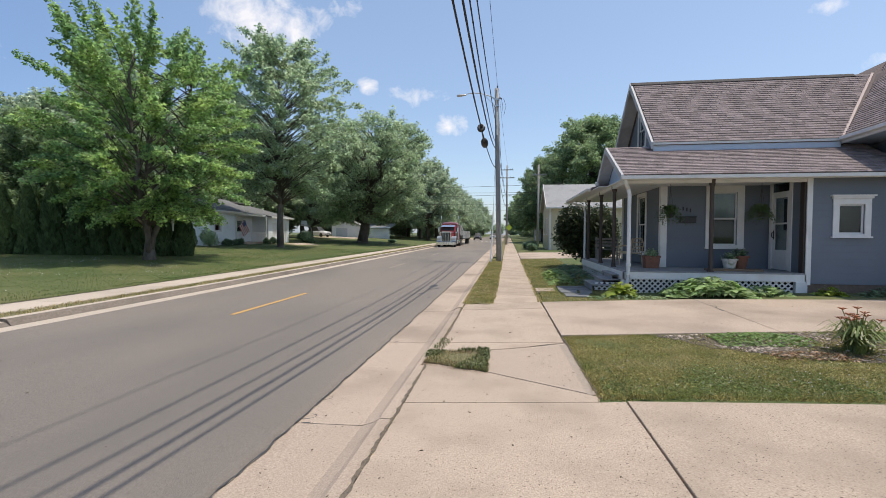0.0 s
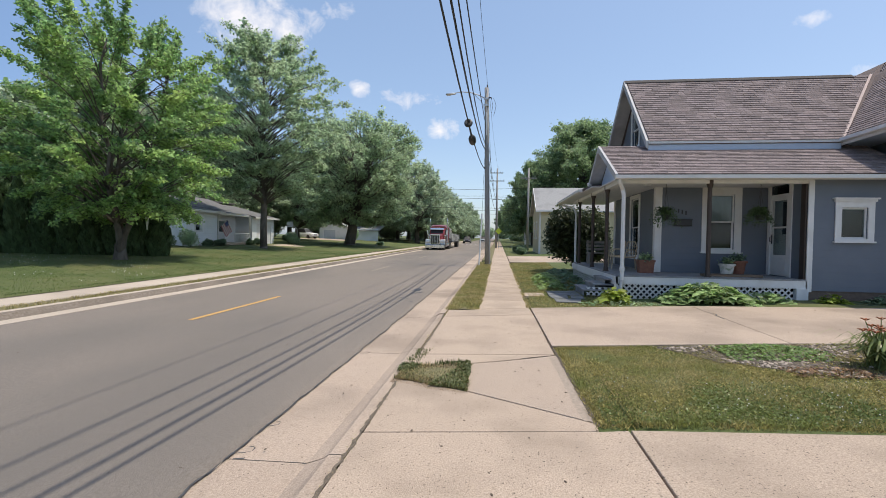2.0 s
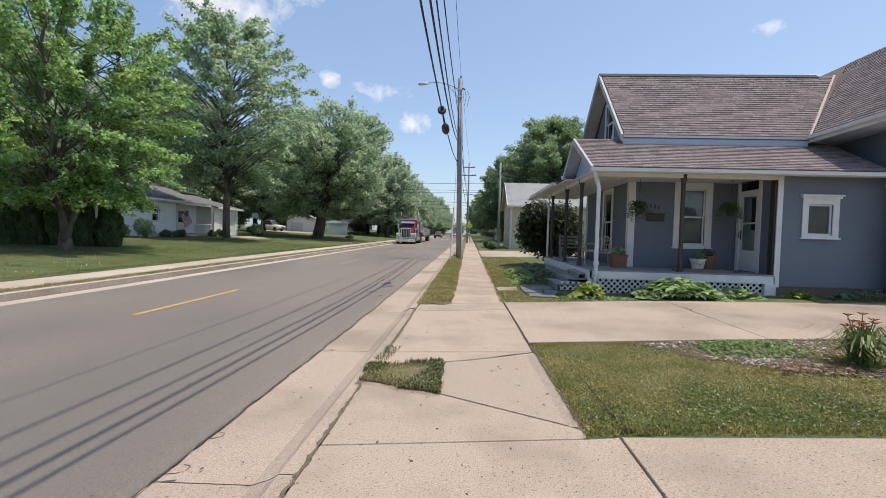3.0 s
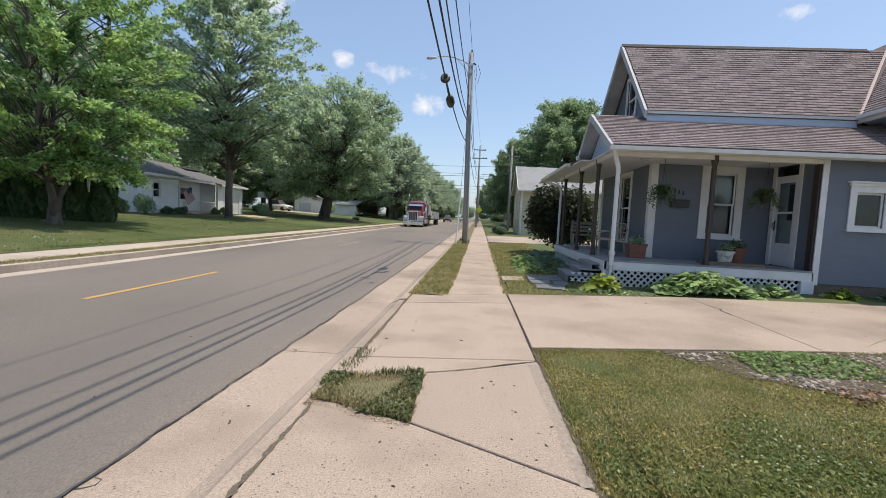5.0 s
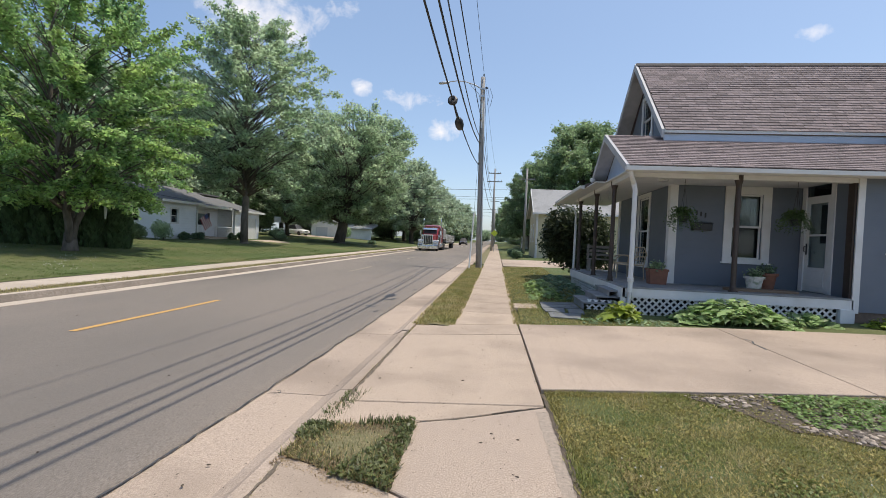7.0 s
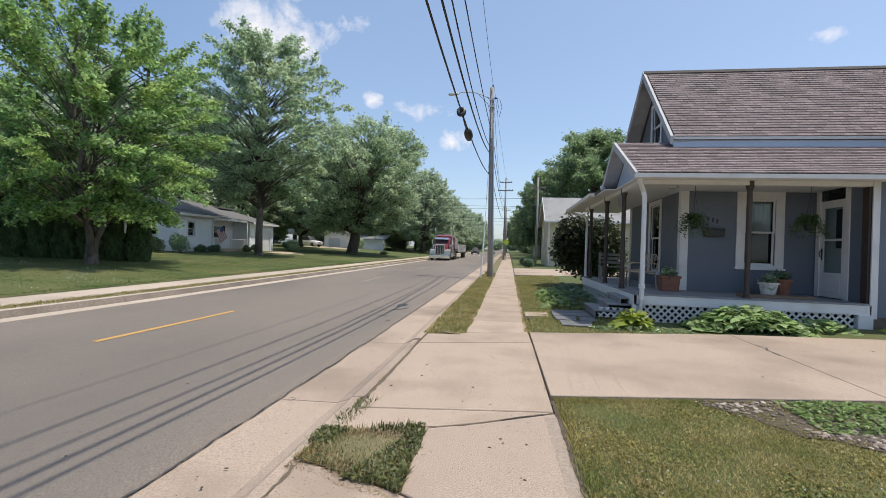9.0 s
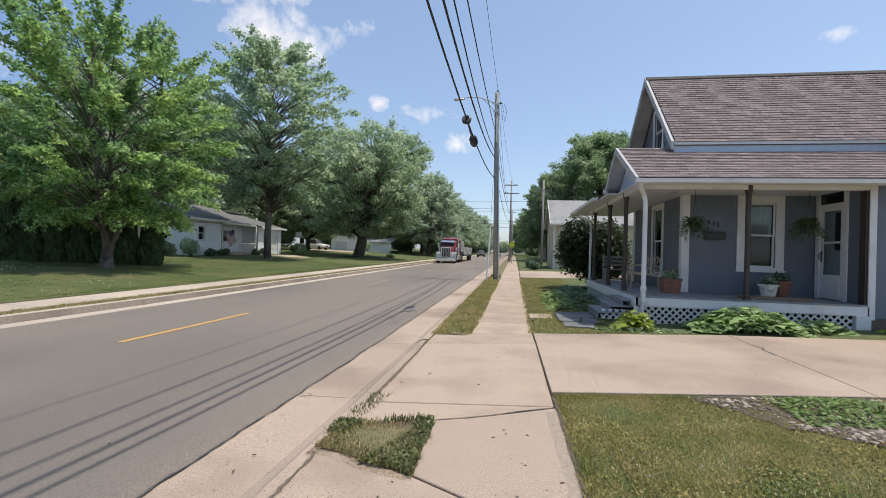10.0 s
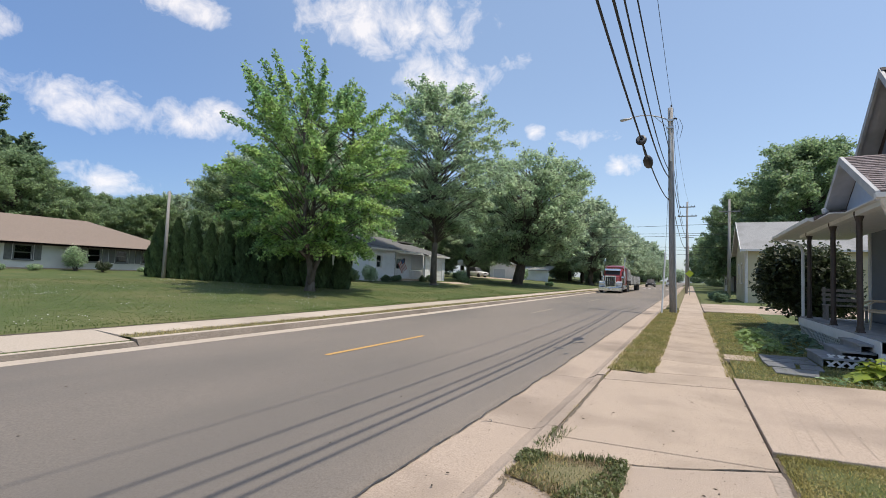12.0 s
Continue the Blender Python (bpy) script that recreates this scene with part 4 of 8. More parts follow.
# Near-black sheets behind the lattice; the shade under the porch is in their colour.
part("under_porch", box(B(), 3.75, 8.3, 14.4, 14.45, 0.0, 0.5), DARK, house, "near-black sheet painted as the shade under the porch")
part("under_porch", box(B(), 3.9, 3.95, 14.45, 21.1, 0.0, 0.5), DARK, house, "near-black sheet painted as the shade under the porch")


def lattice(u0, u1, z0, z1, m, parent, step=0.155, w=0.040):
    """Diagonal laths in two layers, cut off at the ends."""
    h = z1 - z0
    d = w * 1.41
    for s, y in ((1, 0.0), (-1, 0.011)):
        bm = B()
        u = u0 - h - d
        while u < u1:
            # the lath's outline in (u, z), clipped to the panel by sampling its two long edges
            lo = max(0.0, (u0 - u) / h)
            hi = min(1.0, (u1 - d - u) / h)
            if hi - lo > 0.05:
                if s > 0:
                    pts = [(u + lo * h, z0 + lo * h), (u + lo * h + d, z0 + lo * h), (u + hi * h + d, z0 + hi * h), (u + hi * h, z0 + hi * h)]
                else:
                    pts = [(u + lo * h, z1 - lo * h), (u + lo * h + d, z1 - lo * h), (u + hi * h + d, z1 - hi * h), (u + hi * h, z1 - hi * h)]
                prism(bm, [(px, y, pz) for px, pz in pts], (0, 0.01, 0))
            u += step
        part("lattice", bm, WHITE, parent, "white diagonal lattice", m)


lattice(3.72, 8.13, 0.10, DECKZ - 0.24, Matrix.Translation((0, 14.10, 0)), house)
lattice(-21.2, -15.75, 0.12, DECKZ - 0.27, facing_west(3.6, 0), house)
lattice(2.84, 3.58, 0.12, 0.36, Matrix.Translation((0, 14.40, 0)), house)
# steps on the street side
for i, (x0, x1, z) in enumerate(((2.76, 3.6, 0.30), (3.05, 3.6, 0.46), (3.33, 3.6, 0.61))):
    part("step", bevelled(box(B(), x0, x1, 14.40 if i else 14.36, 15.75, z - 0.045, z), 0.008), DECK, house, "grey painted step")
    part("riser", box(B(), x0 + 0.03, x0 + 0.05, 14.42, 15.72, 0.1 if i == 0 else z - 0.17, z - 0.046), DECK, house)

# porch posts: slim turned iron-brown columns with a square foot and cap
for x, y in ((5.99, 14.16), (3.68, 15.66), (3.68, 17.7), (3.68, 20.3)):
    bm = B()
    lathe(bm, [(0.07, 0.0), (0.07, 0.10), (0.056, 0.14), (0.056, 2.40), (0.07, 2.45), (0.095, 2.54), (0.095, 2.52 + 0.12)], 12, (x, y, DECKZ))
    post = part("porch_post", bm, BROWN, house, "dark brown porch post", smooth=False)
    part("post_foot", box(B(), x - 0.07, x + 0.07, y - 0.07, y + 0.07, DECKZ, DECKZ + 0.03), BROWN, post)
# corner downpipe standing where the porch turns
bm = B()
tube(bm, [(3.52, 13.70, 3.36), (3.54, 13.76, 3.26), (3.68, 14.0, 3.10), (3.72, 14.0, 2.95), (3.72, 14.0, 0.62)], 0.055, 10)
dp = part("downpipe", bm, WHITE, house, "white corrugated downpipe")
bm = lathe(B(), [(0.065, 0.0), (0.075, 0.02), (0.065, 0.05), (0.075, 0.08), (0.06, 0.11)], 12, (3.72, 14.0, 0.86))
part("pipe_clip", bm, WHITE, dp)
tube_b = tube(B(), [(3.72, 14.0, 0.62), (3.70, 13.99, 0.4), (3.66, 13.98, 0.22)], 0.052, 10)
part("pipe_foot", tube_b, METAL, dp, "grey metal pipe foot")
bm = B()
tube(bm, [(10.85, 13.70, 3.42), (10.87, 13.74, 3.22), (10.95, 13.9, 3.14), (11.12, 13.95, 3.12)], 0.05, 8)
part("downpipe", bm, WHITE, house, "white downpipe elbow")
bm = B()
tube(bm, [(10.72, 13.55, 4.85), (10.78, 13.62, 4.66), (11.10, 13.72, 4.62), (11.12, 13.72, 4.35), (11.12, 13.72, 0.55), (11.2, 13.6, 0.35), (11.45, 13.4, 0.25)], 0.055, 10)
part("downpipe", bm, WHITE, house, "white downpipe at the wing corner")
bm = B()
tube(bm, [(3.2, 22.9, 3.5), (3.24, 22.85, 3.35), (3.6, 21.2, 3.05), (3.66, 21.1, 2.8), (3.66, 21.1, 0.75)], 0.045, 8)
part("downpipe", bm, WHITE, house, "white downpipe behind the porch")

# roofs: decks of board, then shingle tabs laid in courses
EY, EZ = 15.50, 4.70


def roof_slab(poly, name="roof", thick=0.09, material=SHINGLE_BASE, label="roof deck"):
    return part(name, prism(B(), poly, (0, 0, -thick)), material, house, label)


main_roof = roof_slab([(4.80, EY, EZ), (10.15, EY, EZ), (12.75, RY_, RZ), (4.80, RY_, RZ)])
roof_slab([(4.80, RY_, RZ), (17, RY_, RZ), (17, 21.2, EZ), (4.80, 21.2, EZ)])
porch_roof = roof_slab([(3.48, 13.72, 3.46), (10.9, 13.72, 3.46), (10.9, YW, 4.62), (3.48, YW, 4.62)], label="porch roof deck")
roof_slab([(3.48, YW, 4.62), (XW, YW, 4.62), (XW, 17.3, 3.62), (3.48, 17.3, 3.62)], label="porch gable rear slope")
roof_slab([(3.2, 17.0, 3.46), (XW, 17.0, 3.95), (XW, 22.9, 3.95), (3.2, 22.9, 3.46)], label="low side-porch roof")
wing_roof = roof_slab([(10.15, EY, EZ + 0.02), (10.35, 13.1, 4.83), (13.5, 13.1, 8.0), (13.5, 18.6, 8.0), (12.75, RY_, RZ + 0.02)], label="roof of the wing")
roof_slab([(13.5, 13.1, 8.0), (18.2, 13.1, 4.0), (18.2, 21.2, 4.0), (13.5, 21.2, 8.0)], label="east slope of the wing")
roof_slab([(13.5, 18.6, 8.0), (13.5, 21.2, 8.0), (10.2, 21.2, 4.7), (12.75, RY_, RZ)], label="rear slope of the wing")
part("gable", prism(B(), [(11.2, 13.7, 5.2), (17.5, 13.7, 5.2), (13.5, 13.7, 7.9)], (0, 0.12, 0)), BLUE, house, "gable of the wing")
part("gable", prism(B(), [(3.80, 13.95, 3.5), (3.80, YW, 4.46), (3.80, 17.2, 3.5)], (0.06, 0, 0)), BLUE_TRIM, house, "small porch gable face")
# fascias, rakes, gutters
for pts, m, nm, lab in (
    ([(4.72, EY - 0.03, EZ + 0.02), (4.72, RY_, RZ + 0.03), (4.72, RY_, RZ - 0.2), (4.72, EY - 0.03, EZ - 0.2)], RAKE, "rake_board", "white rake board"),
    ([(4.72, RY_, RZ + 0.03), (4.72, 21.2, EZ + 0.02), (4.72, 21.2, EZ - 0.2), (4.72, RY_, RZ - 0.2)], RAKE, "rake_board", "white rake board"),
    ([(3.41, 13.68, 3.47), (3.41, YW, 4.65), (3.41, YW, 4.47), (3.41, 13.68, 3.29)], RAKE, "rake_board", "white porch rake board"),
    ([(3.41, YW, 4.65), (3.41, 17.3, 3.64), (3.41, 17.3, 3.46), (3.41, YW, 4.47)], RAKE, "rake_board", "white porch rake board"),
):
    part(nm, prism(B(), pts, (0.07, 0, 0)), m, house, lab)
for ya, za, yb, zb in ((EY, EZ - 0.10, RY_, RZ - 0.10), (RY_, RZ - 0.10, 21.2, EZ - 0.10)):
    part("rake_soffit", prism(B(), [(4.79, ya, za), (XW - 0.002, ya, za), (XW - 0.002, yb, zb), (4.79, yb, zb)], (0, 0, -0.02)), RAKE, house, "off-white rake soffit")
for ya, za, yb, zb in ((13.74, 3.36, YW, 4.52), (YW, 4.52, 17.3, 3.52)):
    part("rake_soffit", prism(B(), [(3.485, ya, za), (3.80, ya, za), (3.80, yb, zb), (3.485, yb, zb)], (0, 0, -0.02)), RAKE, house, "off-white porch rake soffit")
part("fascia", box(B(), 4.80, 10.1, EY + 0.02, EY + 0.07, EZ - 0.30, EZ - 0.09), BLUE_TRIM, house, "light blue frieze band")
part("fascia", box(B(), 4.80, 10.1, EY - 0.025, EY + 0.02, EZ - 0.07, EZ + 0.025), WHITE, house, "white eave edge")
part("flashing_strip", box(B(), 5.0, 10.1, EY + 0.07, EY + 0.16, EZ - 0.36, EZ - 0.30), WHITE, house, "white flashing strip")


def gutter_run(p, q, name="roof_gutter", r=0.065):
    p, q = Vector(p), Vector(q)
    d = (q - p).normalized()
    s = d.cross(Vector((0, 0, 1))).normalized()
    prof = [s * r + Vector((0, 0, 0.05)), s * r * 0.9 - Vector((0, 0, 0.04)), -s * r * 0.4 - Vector((0, 0, 0.06)), -s * r - Vector((0, 0, 0.06)), -s * r + Vector((0, 0, 0.05)), s * r * 0.85 + Vector((0, 0, 0.03))]
    bm = prism(B(), [p + v for v in prof], q - p)
    part(name, bm, WHITE, house, "white metal roof gutter")


gutter_run((3.40, 13.66, 3.38), (10.95, 13.66, 3.38))
gutter_run((3.14, 22.95, 3.40), (3.14, 17.2, 3.40))
gutter_run((10.06, EY + 0.05, 4.68), (10.27, 13.05, 4.79))
part("porch_ceiling", box(B(), 3.50, 8.40, 13.78, YW - 0.01, 3.36, 3.39), CEIL, house, "white porch ceiling")
part("porch_ceiling", box(B(), 3.24, XW - 0.005, YW, 22.8, 3.36, 3.39), CEIL, house, "white porch ceiling")
part("soffit", box(B(), 8.40, 10.9, 13.74, YF - 0.002, 3.36, 3.39), CEIL, house, "white soffit")
part("porch_beam", box(B(), 3.60, 8.376, 14.08, 14.24, 3.26, 3.359), WHITE, house, "white porch beam")
part("porch_beam", box(B(), 3.60, 3.76, 14.24, 21.2, 3.26, 3.359), WHITE, house, "white porch beam")
part("soffit", prism(B(), [(10.40, 13.12, 4.70), (11.2, 13.12, 4.70), (11.2, 16.2, 4.58), (10.24, EY, 4.58)], (0, 0, -0.02)), BLUE_TRIM, house, "pale soffit of the wing")
part("fascia", prism(B(), [(10.12, EY + 0.1, 4.73), (10.34, 13.08, 4.85), (10.34, 13.08, 4.66), (10.12, EY + 0.1, 4.54)], (0.03, 0, 0)), WHITE, house, "white eave board of the wing")
part("valley_flashing", prism(B(), [(10.11, EY + 0.02, EZ + 0.05), (10.19, EY + 0.0, EZ + 0.06), (12.79, RY_, RZ + 0.05), (12.71, RY_, RZ + 0.05)], (0, 0, 0.012)), FLASHING, house, "pinkish metal valley strip")
part("ridge_cap", prism(B(), [(4.75, RY_ - 0.13, RZ - 0.07), (4.75, RY_, RZ + 0.055), (4.75, RY_ + 0.13, RZ - 0.07)], (7.4, 0, 0)), mat("dark_ridge_cap", (0.06, 0.055, 0.055), (0.085, 0.075, 0.07), 12, 0.9), house, "dark ridge cap shingles")
part("ceiling_lamp", lathe(B(), [(0.10, 0.0), (0.12, 0.03), (0.12, 0.07), (0.06, 0.085)], 14, (4.6, 14.8, 3.275)), METAL, house, "small porch ceiling lamp")
lamp = part("eave_lamp", lathe(B(), [(0.03, 0), (0.07, 0.05), (0.08, 0.14), (0.05, 0.16)], 10, (3.42, 17.15, 3.50)), WHITE, house, "white flood lamp on the porch eave")

# ---- trees, hedge, shrubs ----
def leaf_quads(rng, centres, size, up=0.5, curl=0.25):
    """Diamond leaves round given points: random headings, faces tending upward."""
    n = len(centres)
    nor = rng.normal(size=(n, 3))
    nor[:, 2] = np.abs(nor[:, 2]) + up
    nor /= np.linalg.norm(nor, axis=1, keepdims=True)
    a = np.cross(nor, rng.normal(size=(n, 3)))
    a /= np.linalg.norm(a, axis=1, keepdims=True) + 1e-9
    b = np.cross(nor, a)
    s = size * rng.uniform(0.6, 1.25, size=(n, 1))
    c = centres
    drop = nor * s * curl
    return np.stack([c - a * s * 0.55, c + b * s * 0.36 + drop * 0.3, c + a * s * 0.55 - drop, c - b * s * 0.36 + drop * 0.3], axis=1)


def build_tree(name, seed, h, rad, base, leaves, size, material, label, trunk_r, loc, profile="wide", boughs=100, forks=1, lean=0.0, pad=0.30, fan=0.55, droop=0.25, lift=1.1, fuzz=0.026, twigs=True, up=0.5, category="tree"):
    """A tapered trunk with limbs; each limb ends in a flattened, feathery bough of twigs that carry the leaves."""
    rng = np.random.default_rng(seed)
    rnd = random.Random(seed)
    t = thing(name, loc, label, category)

    def env(k, az):
        if profile == "vase":
            r = 0.66 + 1.2 * k if k < 0.28 else 1.0 if k < 0.68 else 1.0 - 0.3 * ((k - 0.68) / 0.32) ** 1.4
        elif profile == "round":
            r = 0.6 + 1.0 * k if k < 0.4 else math.sqrt(max(0.02, 1 - (1.45 * (k - 0.40)) ** 2))
        elif profile == "wide":
            r = math.sqrt(max(0.02, 1 - (1.55 * (k - 0.40)) ** 2))
        else:
            r = max(0.04, 1 - k) * 0.95
        return rad * r * (1 + 0.13 * math.sin(2 * az + seed) + 0.10 * math.sin(5 * az + 2.1 * seed + 6 * k))

    wood = B()
    stems = []
    for f in range(forks):
        az = 2 * math.pi * f / forks + seed
        sp = 0.0 if forks == 1 else 0.36 * rad
        pts = []
        for i in range(9):
            k = i / 8
            wob = Vector((rnd.uniform(-1, 1), rnd.uniform(-1, 1), 0)) * 0.016 * h * (1 if i else 0)
            out = Vector((math.cos(az), math.sin(az), 0)) * sp * max(0.0, k - 0.05) ** 0.65
            pts.append(Vector((lean * h * k, 0.02 * h * k, h * 0.88 * k * (1 if f == 0 else 0.92))) + wob + out)
        r0 = trunk_r / math.sqrt(forks) * 1.15
        tube(wood, pts, r0, 9, 0.03)
        stems.append((pts, r0))
    if forks > 1:
        frustum(wood, (0, 0, -0.1), (0, 0, base * 0.4), trunk_r * 1.15, trunk_r * 0.95, 10)
    lathe(wood, [(trunk_r * 1.55, -0.15), (trunk_r * 1.2, 0.18), (trunk_r * 1.03, 0.5)], 10)
    sprays = []
    for i in range(boughs):
        k = min(1.0, max(0.0, (i + 0.5) / boughs + rnd.uniform(-0.03, 0.03)))
        az = 2.39996 * i + rnd.uniform(-0.35, 0.35)
        depth = 1.0 - 0.62 * rnd.random() ** (1.6 if k < 0.8 or profile == "vase" else 0.8)
        L = pad * rad * rnd.uniform(0.7, 1.3)
        rr = max(0.05, env(k, az) * depth - L * 0.45)
        end = Vector((math.cos(az) * rr + lean * h * k, math.sin(az) * rr, base + (h - base) * (0.03 + 0.90 * k)))
        pts, r0 = stems[i % len(stems)]
        zs = min(0.97, max(base * 0.85, end.z - rnd.uniform(0.5, 0.9) * rr - 0.3) / pts[-1].z)
        j = min(7, int(zs * 8))
        p0 = pts[j].lerp(pts[j + 1], zs * 8 - j)
        out = Vector((math.cos(az), math.sin(az), 0))
        up_ = -droop + (lift + droop) * k ** 1.3
        way_ = (out * (1.05 - (0.45 if profile == "vase" else 0.65) * k) + Vector((rnd.gauss(0, 0.18), rnd.gauss(0, 0.18), up_ + rnd.gauss(0, 0.12)))).normalized()
        mid = p0.lerp(end, 0.55) + Vector((0, 0, 0.10 * rr))
        tip = end + way_ * L
        br = max(0.02, r0 * (0.34 if boughs < 180 else 0.2) * (1 - 0.55 * k))
        tube(wood, [p0, p0.lerp(mid, 0.5) + Vector((0, 0, 0.02 * rr)), mid, end, tip], br, 6, 0.008)
        side = way_.cross(Vector((0, 0, 1)))
        side = side.normalized() if side.length > 0.05 else Vector((1, 0, 0))
        root = mid.lerp(end, 0.45)
        upright = max(0.0, way_.z)
        m_ = 15
        for q in range(m_):
            u = (q + rnd.random()) / m_
            p = root.lerp(end, u / 0.4) if u < 0.4 else end.lerp(tip, (u - 0.4) / 0.6)
            sg = 1 if q % 2 else -1
            l_ = L * fan * (1.05 - 0.75 * u) * rnd.uniform(0.65, 1.25) * (1 - 0.35 * upright)
            turn_ = Matrix.Rotation(rnd.uniform(0, 6.283), 3, way_) if upright > 0.6 else Matrix.Rotation(rnd.gauss(0, 0.35), 3, way_)
            d = (turn_ @ side * sg * 0.9 + way_ * 0.65 + Vector((0, 0, rnd.uniform(-0.15, 0.25)))).normalized() * l_
            sprays.append((p, p + d))
            if twigs:
                frustum(wood, p, p + d * 0.8, 0.012, 0.004, 3, False)
        sprays.append((end, tip + way_ * L * 0.12))
    part("trunk", wood, BARK, t, "grey-brown trunk and limbs", Matrix.Translation(loc), smooth=True)
    A = np.array([list(s_[0]) for s_ in sprays])
    D = np.array([list(s_[1] - s_[0]) for s_ in sprays])
    ln = np.linalg.norm(D, axis=1)
    which = rng.choice(len(A), size=leaves, p=ln / ln.sum())
    u = rng.uniform(0.0, 1.08, size=(leaves, 1))
    c = A[which] + D[which] * u + rng.normal(size=(leaves, 3)) * (fuzz * rad) * (1.2 - 0.55 * u) * np.array([1, 1, 0.75])
    c[:, 2] -= 0.02 * rad * rng.random(leaves)
    c = c[c[:, 2] > base * 0.7]
    ob = new("crown", quads_mesh("crown", leaf_quads(rng, c, size, up), material))
    ob.parent = t
    ob["label"] = "leafy crown with gaps of sky"
    return t


def tree_at(src, x, y, s, turn, label=""):
    """Another tree of the same kind, turned and scaled."""
    c = copy_thing(src, Matrix.Translation((x, y, ground_z(x, y) - 0.03)) @ Matrix.Rotation(turn, 4, "Z"))
    c.scale = (s, s, s * (0.94 + 0.12 * ((x * 7.3 + y * 3.1) % 1)))
    if label:
        c["label"] = label
    return c


def gpos(x, y, dz=-0.02):
    return (x, y, ground_z(x, y) + dz)


maple = build_tree("maple_tree", 11, 11.5, 4.75, 2.0, 58000, 0.165, LEAF_BRIGHT, "bright green young maple with forked trunk on the lawn", 0.24, gpos(-17.9, 20.9), "vase", 170, 3, lean=0.03, pad=0.27, fan=0.55, droop=0.5, lift=1.0, up=0.45)
tree_b = build_tree("street_tree", 7, 18.8, 5.9, 4.4, 46000, 0.22, LEAF_MID, "tall grey-green maple with a straight trunk on the lawn", 0.27, gpos(-19.7, 37.5), "round", 290, 1, pad=0.155, fan=0.85, droop=0.35, lift=0.35, up=0.35)
tree_c = build_tree("shade_tree", 23, 16.0, 8.4, 2.8, 80000, 0.25, LEAF_MID, "broad grey-green shade tree with a thick trunk", 0.62, gpos(-18.6, 56.5), "vase", 440, 1, lean=0.12, pad=0.125, fan=0.95, droop=0.4, lift=0.35, fuzz=0.032, up=0.35)
oak = build_tree("yard_tree", 31, 21.2, 8.8, 3.6, 75000, 0.36, LEAF_OAK, "large dense dark green tree behind the neighbouring house", 0.5, gpos(14.0, 78.0), "wide", 320, 1, pad=0.16, fan=0.9, lift=0.5, fuzz=0.045, twigs=False, up=0.45)
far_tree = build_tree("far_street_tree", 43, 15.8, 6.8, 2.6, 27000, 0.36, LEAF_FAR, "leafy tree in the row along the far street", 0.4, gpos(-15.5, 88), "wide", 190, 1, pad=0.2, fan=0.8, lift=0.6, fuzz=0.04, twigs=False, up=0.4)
spruce = build_tree("conifer", 53, 15.0, 3.6, 1.0, 30000, 0.30, LEAF_DARK, "tall dark conifer behind the yards", 0.25, gpos(-46, 9), "cone", 120, 1, pad=0.35, fan=0.5, droop=0.35, lift=0.2, fuzz=0.03, twigs=False)
rt = random.Random(9)
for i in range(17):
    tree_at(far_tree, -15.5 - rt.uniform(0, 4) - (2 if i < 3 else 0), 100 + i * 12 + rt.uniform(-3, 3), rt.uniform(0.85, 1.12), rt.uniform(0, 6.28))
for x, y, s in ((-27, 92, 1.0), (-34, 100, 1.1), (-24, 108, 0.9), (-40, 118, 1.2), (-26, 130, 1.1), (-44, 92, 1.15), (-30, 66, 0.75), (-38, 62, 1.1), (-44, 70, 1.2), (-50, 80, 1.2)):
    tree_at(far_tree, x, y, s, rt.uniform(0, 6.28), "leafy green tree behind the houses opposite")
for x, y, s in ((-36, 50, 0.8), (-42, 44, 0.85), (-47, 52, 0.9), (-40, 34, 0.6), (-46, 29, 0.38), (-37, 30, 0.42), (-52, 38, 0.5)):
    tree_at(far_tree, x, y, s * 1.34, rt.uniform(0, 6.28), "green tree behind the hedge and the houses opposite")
for x, y, s in ((-32.6, 27.4, 0.56), (-36.5, 33, 0.6), (-45, 20, 0.42), (-50, 24.5, 0.42), (-42, 25, 0.40), (-58, 31, 0.5), (-64, 27, 0.5), (-54, 17, 0.7), (-42, 15.5, 0.52), (-60, 12, 0.75), (-52, 3, 0.8), (-48, -4, 0.85), (-55, -10, 0.9)):
    tree_at(spruce if y < 13 else oak, x, y, s * (1.0 if y < 13 else 0.76), rt.uniform(0, 6.28), "dark green tree behind the low house")
for x, y, s in ((-50, 6, 1.05), (-47, 2, 0.95), (-52, 11, 0.8), (-49, -6, 1.1), (-52, 16.3, 0.95), (-55, 19.6, 0.85), (-50, 18.6, 0.7)):
    tree_at(spruce, x, y, s, rt.uniform(0, 6.28))
tree_at(oak, 6.6, 84, 0.5, 1.1, "dark green tree behind the neighbouring house").scale = (0.5, 0.5, 0.74)
for x, y, s in ((11, 92, 0.6), (7.5, 108, 0.62), (9, 135, 0.75), (24, 90, 0.95), (6.5, 170, 0.8), (14, 120, 0.7), (34, 80, 0.9), (8, 200, 0.8)):
    tree_at(oak, x, y, s, rt.uniform(0, 6.28), "dark green tree along the near side of the street")


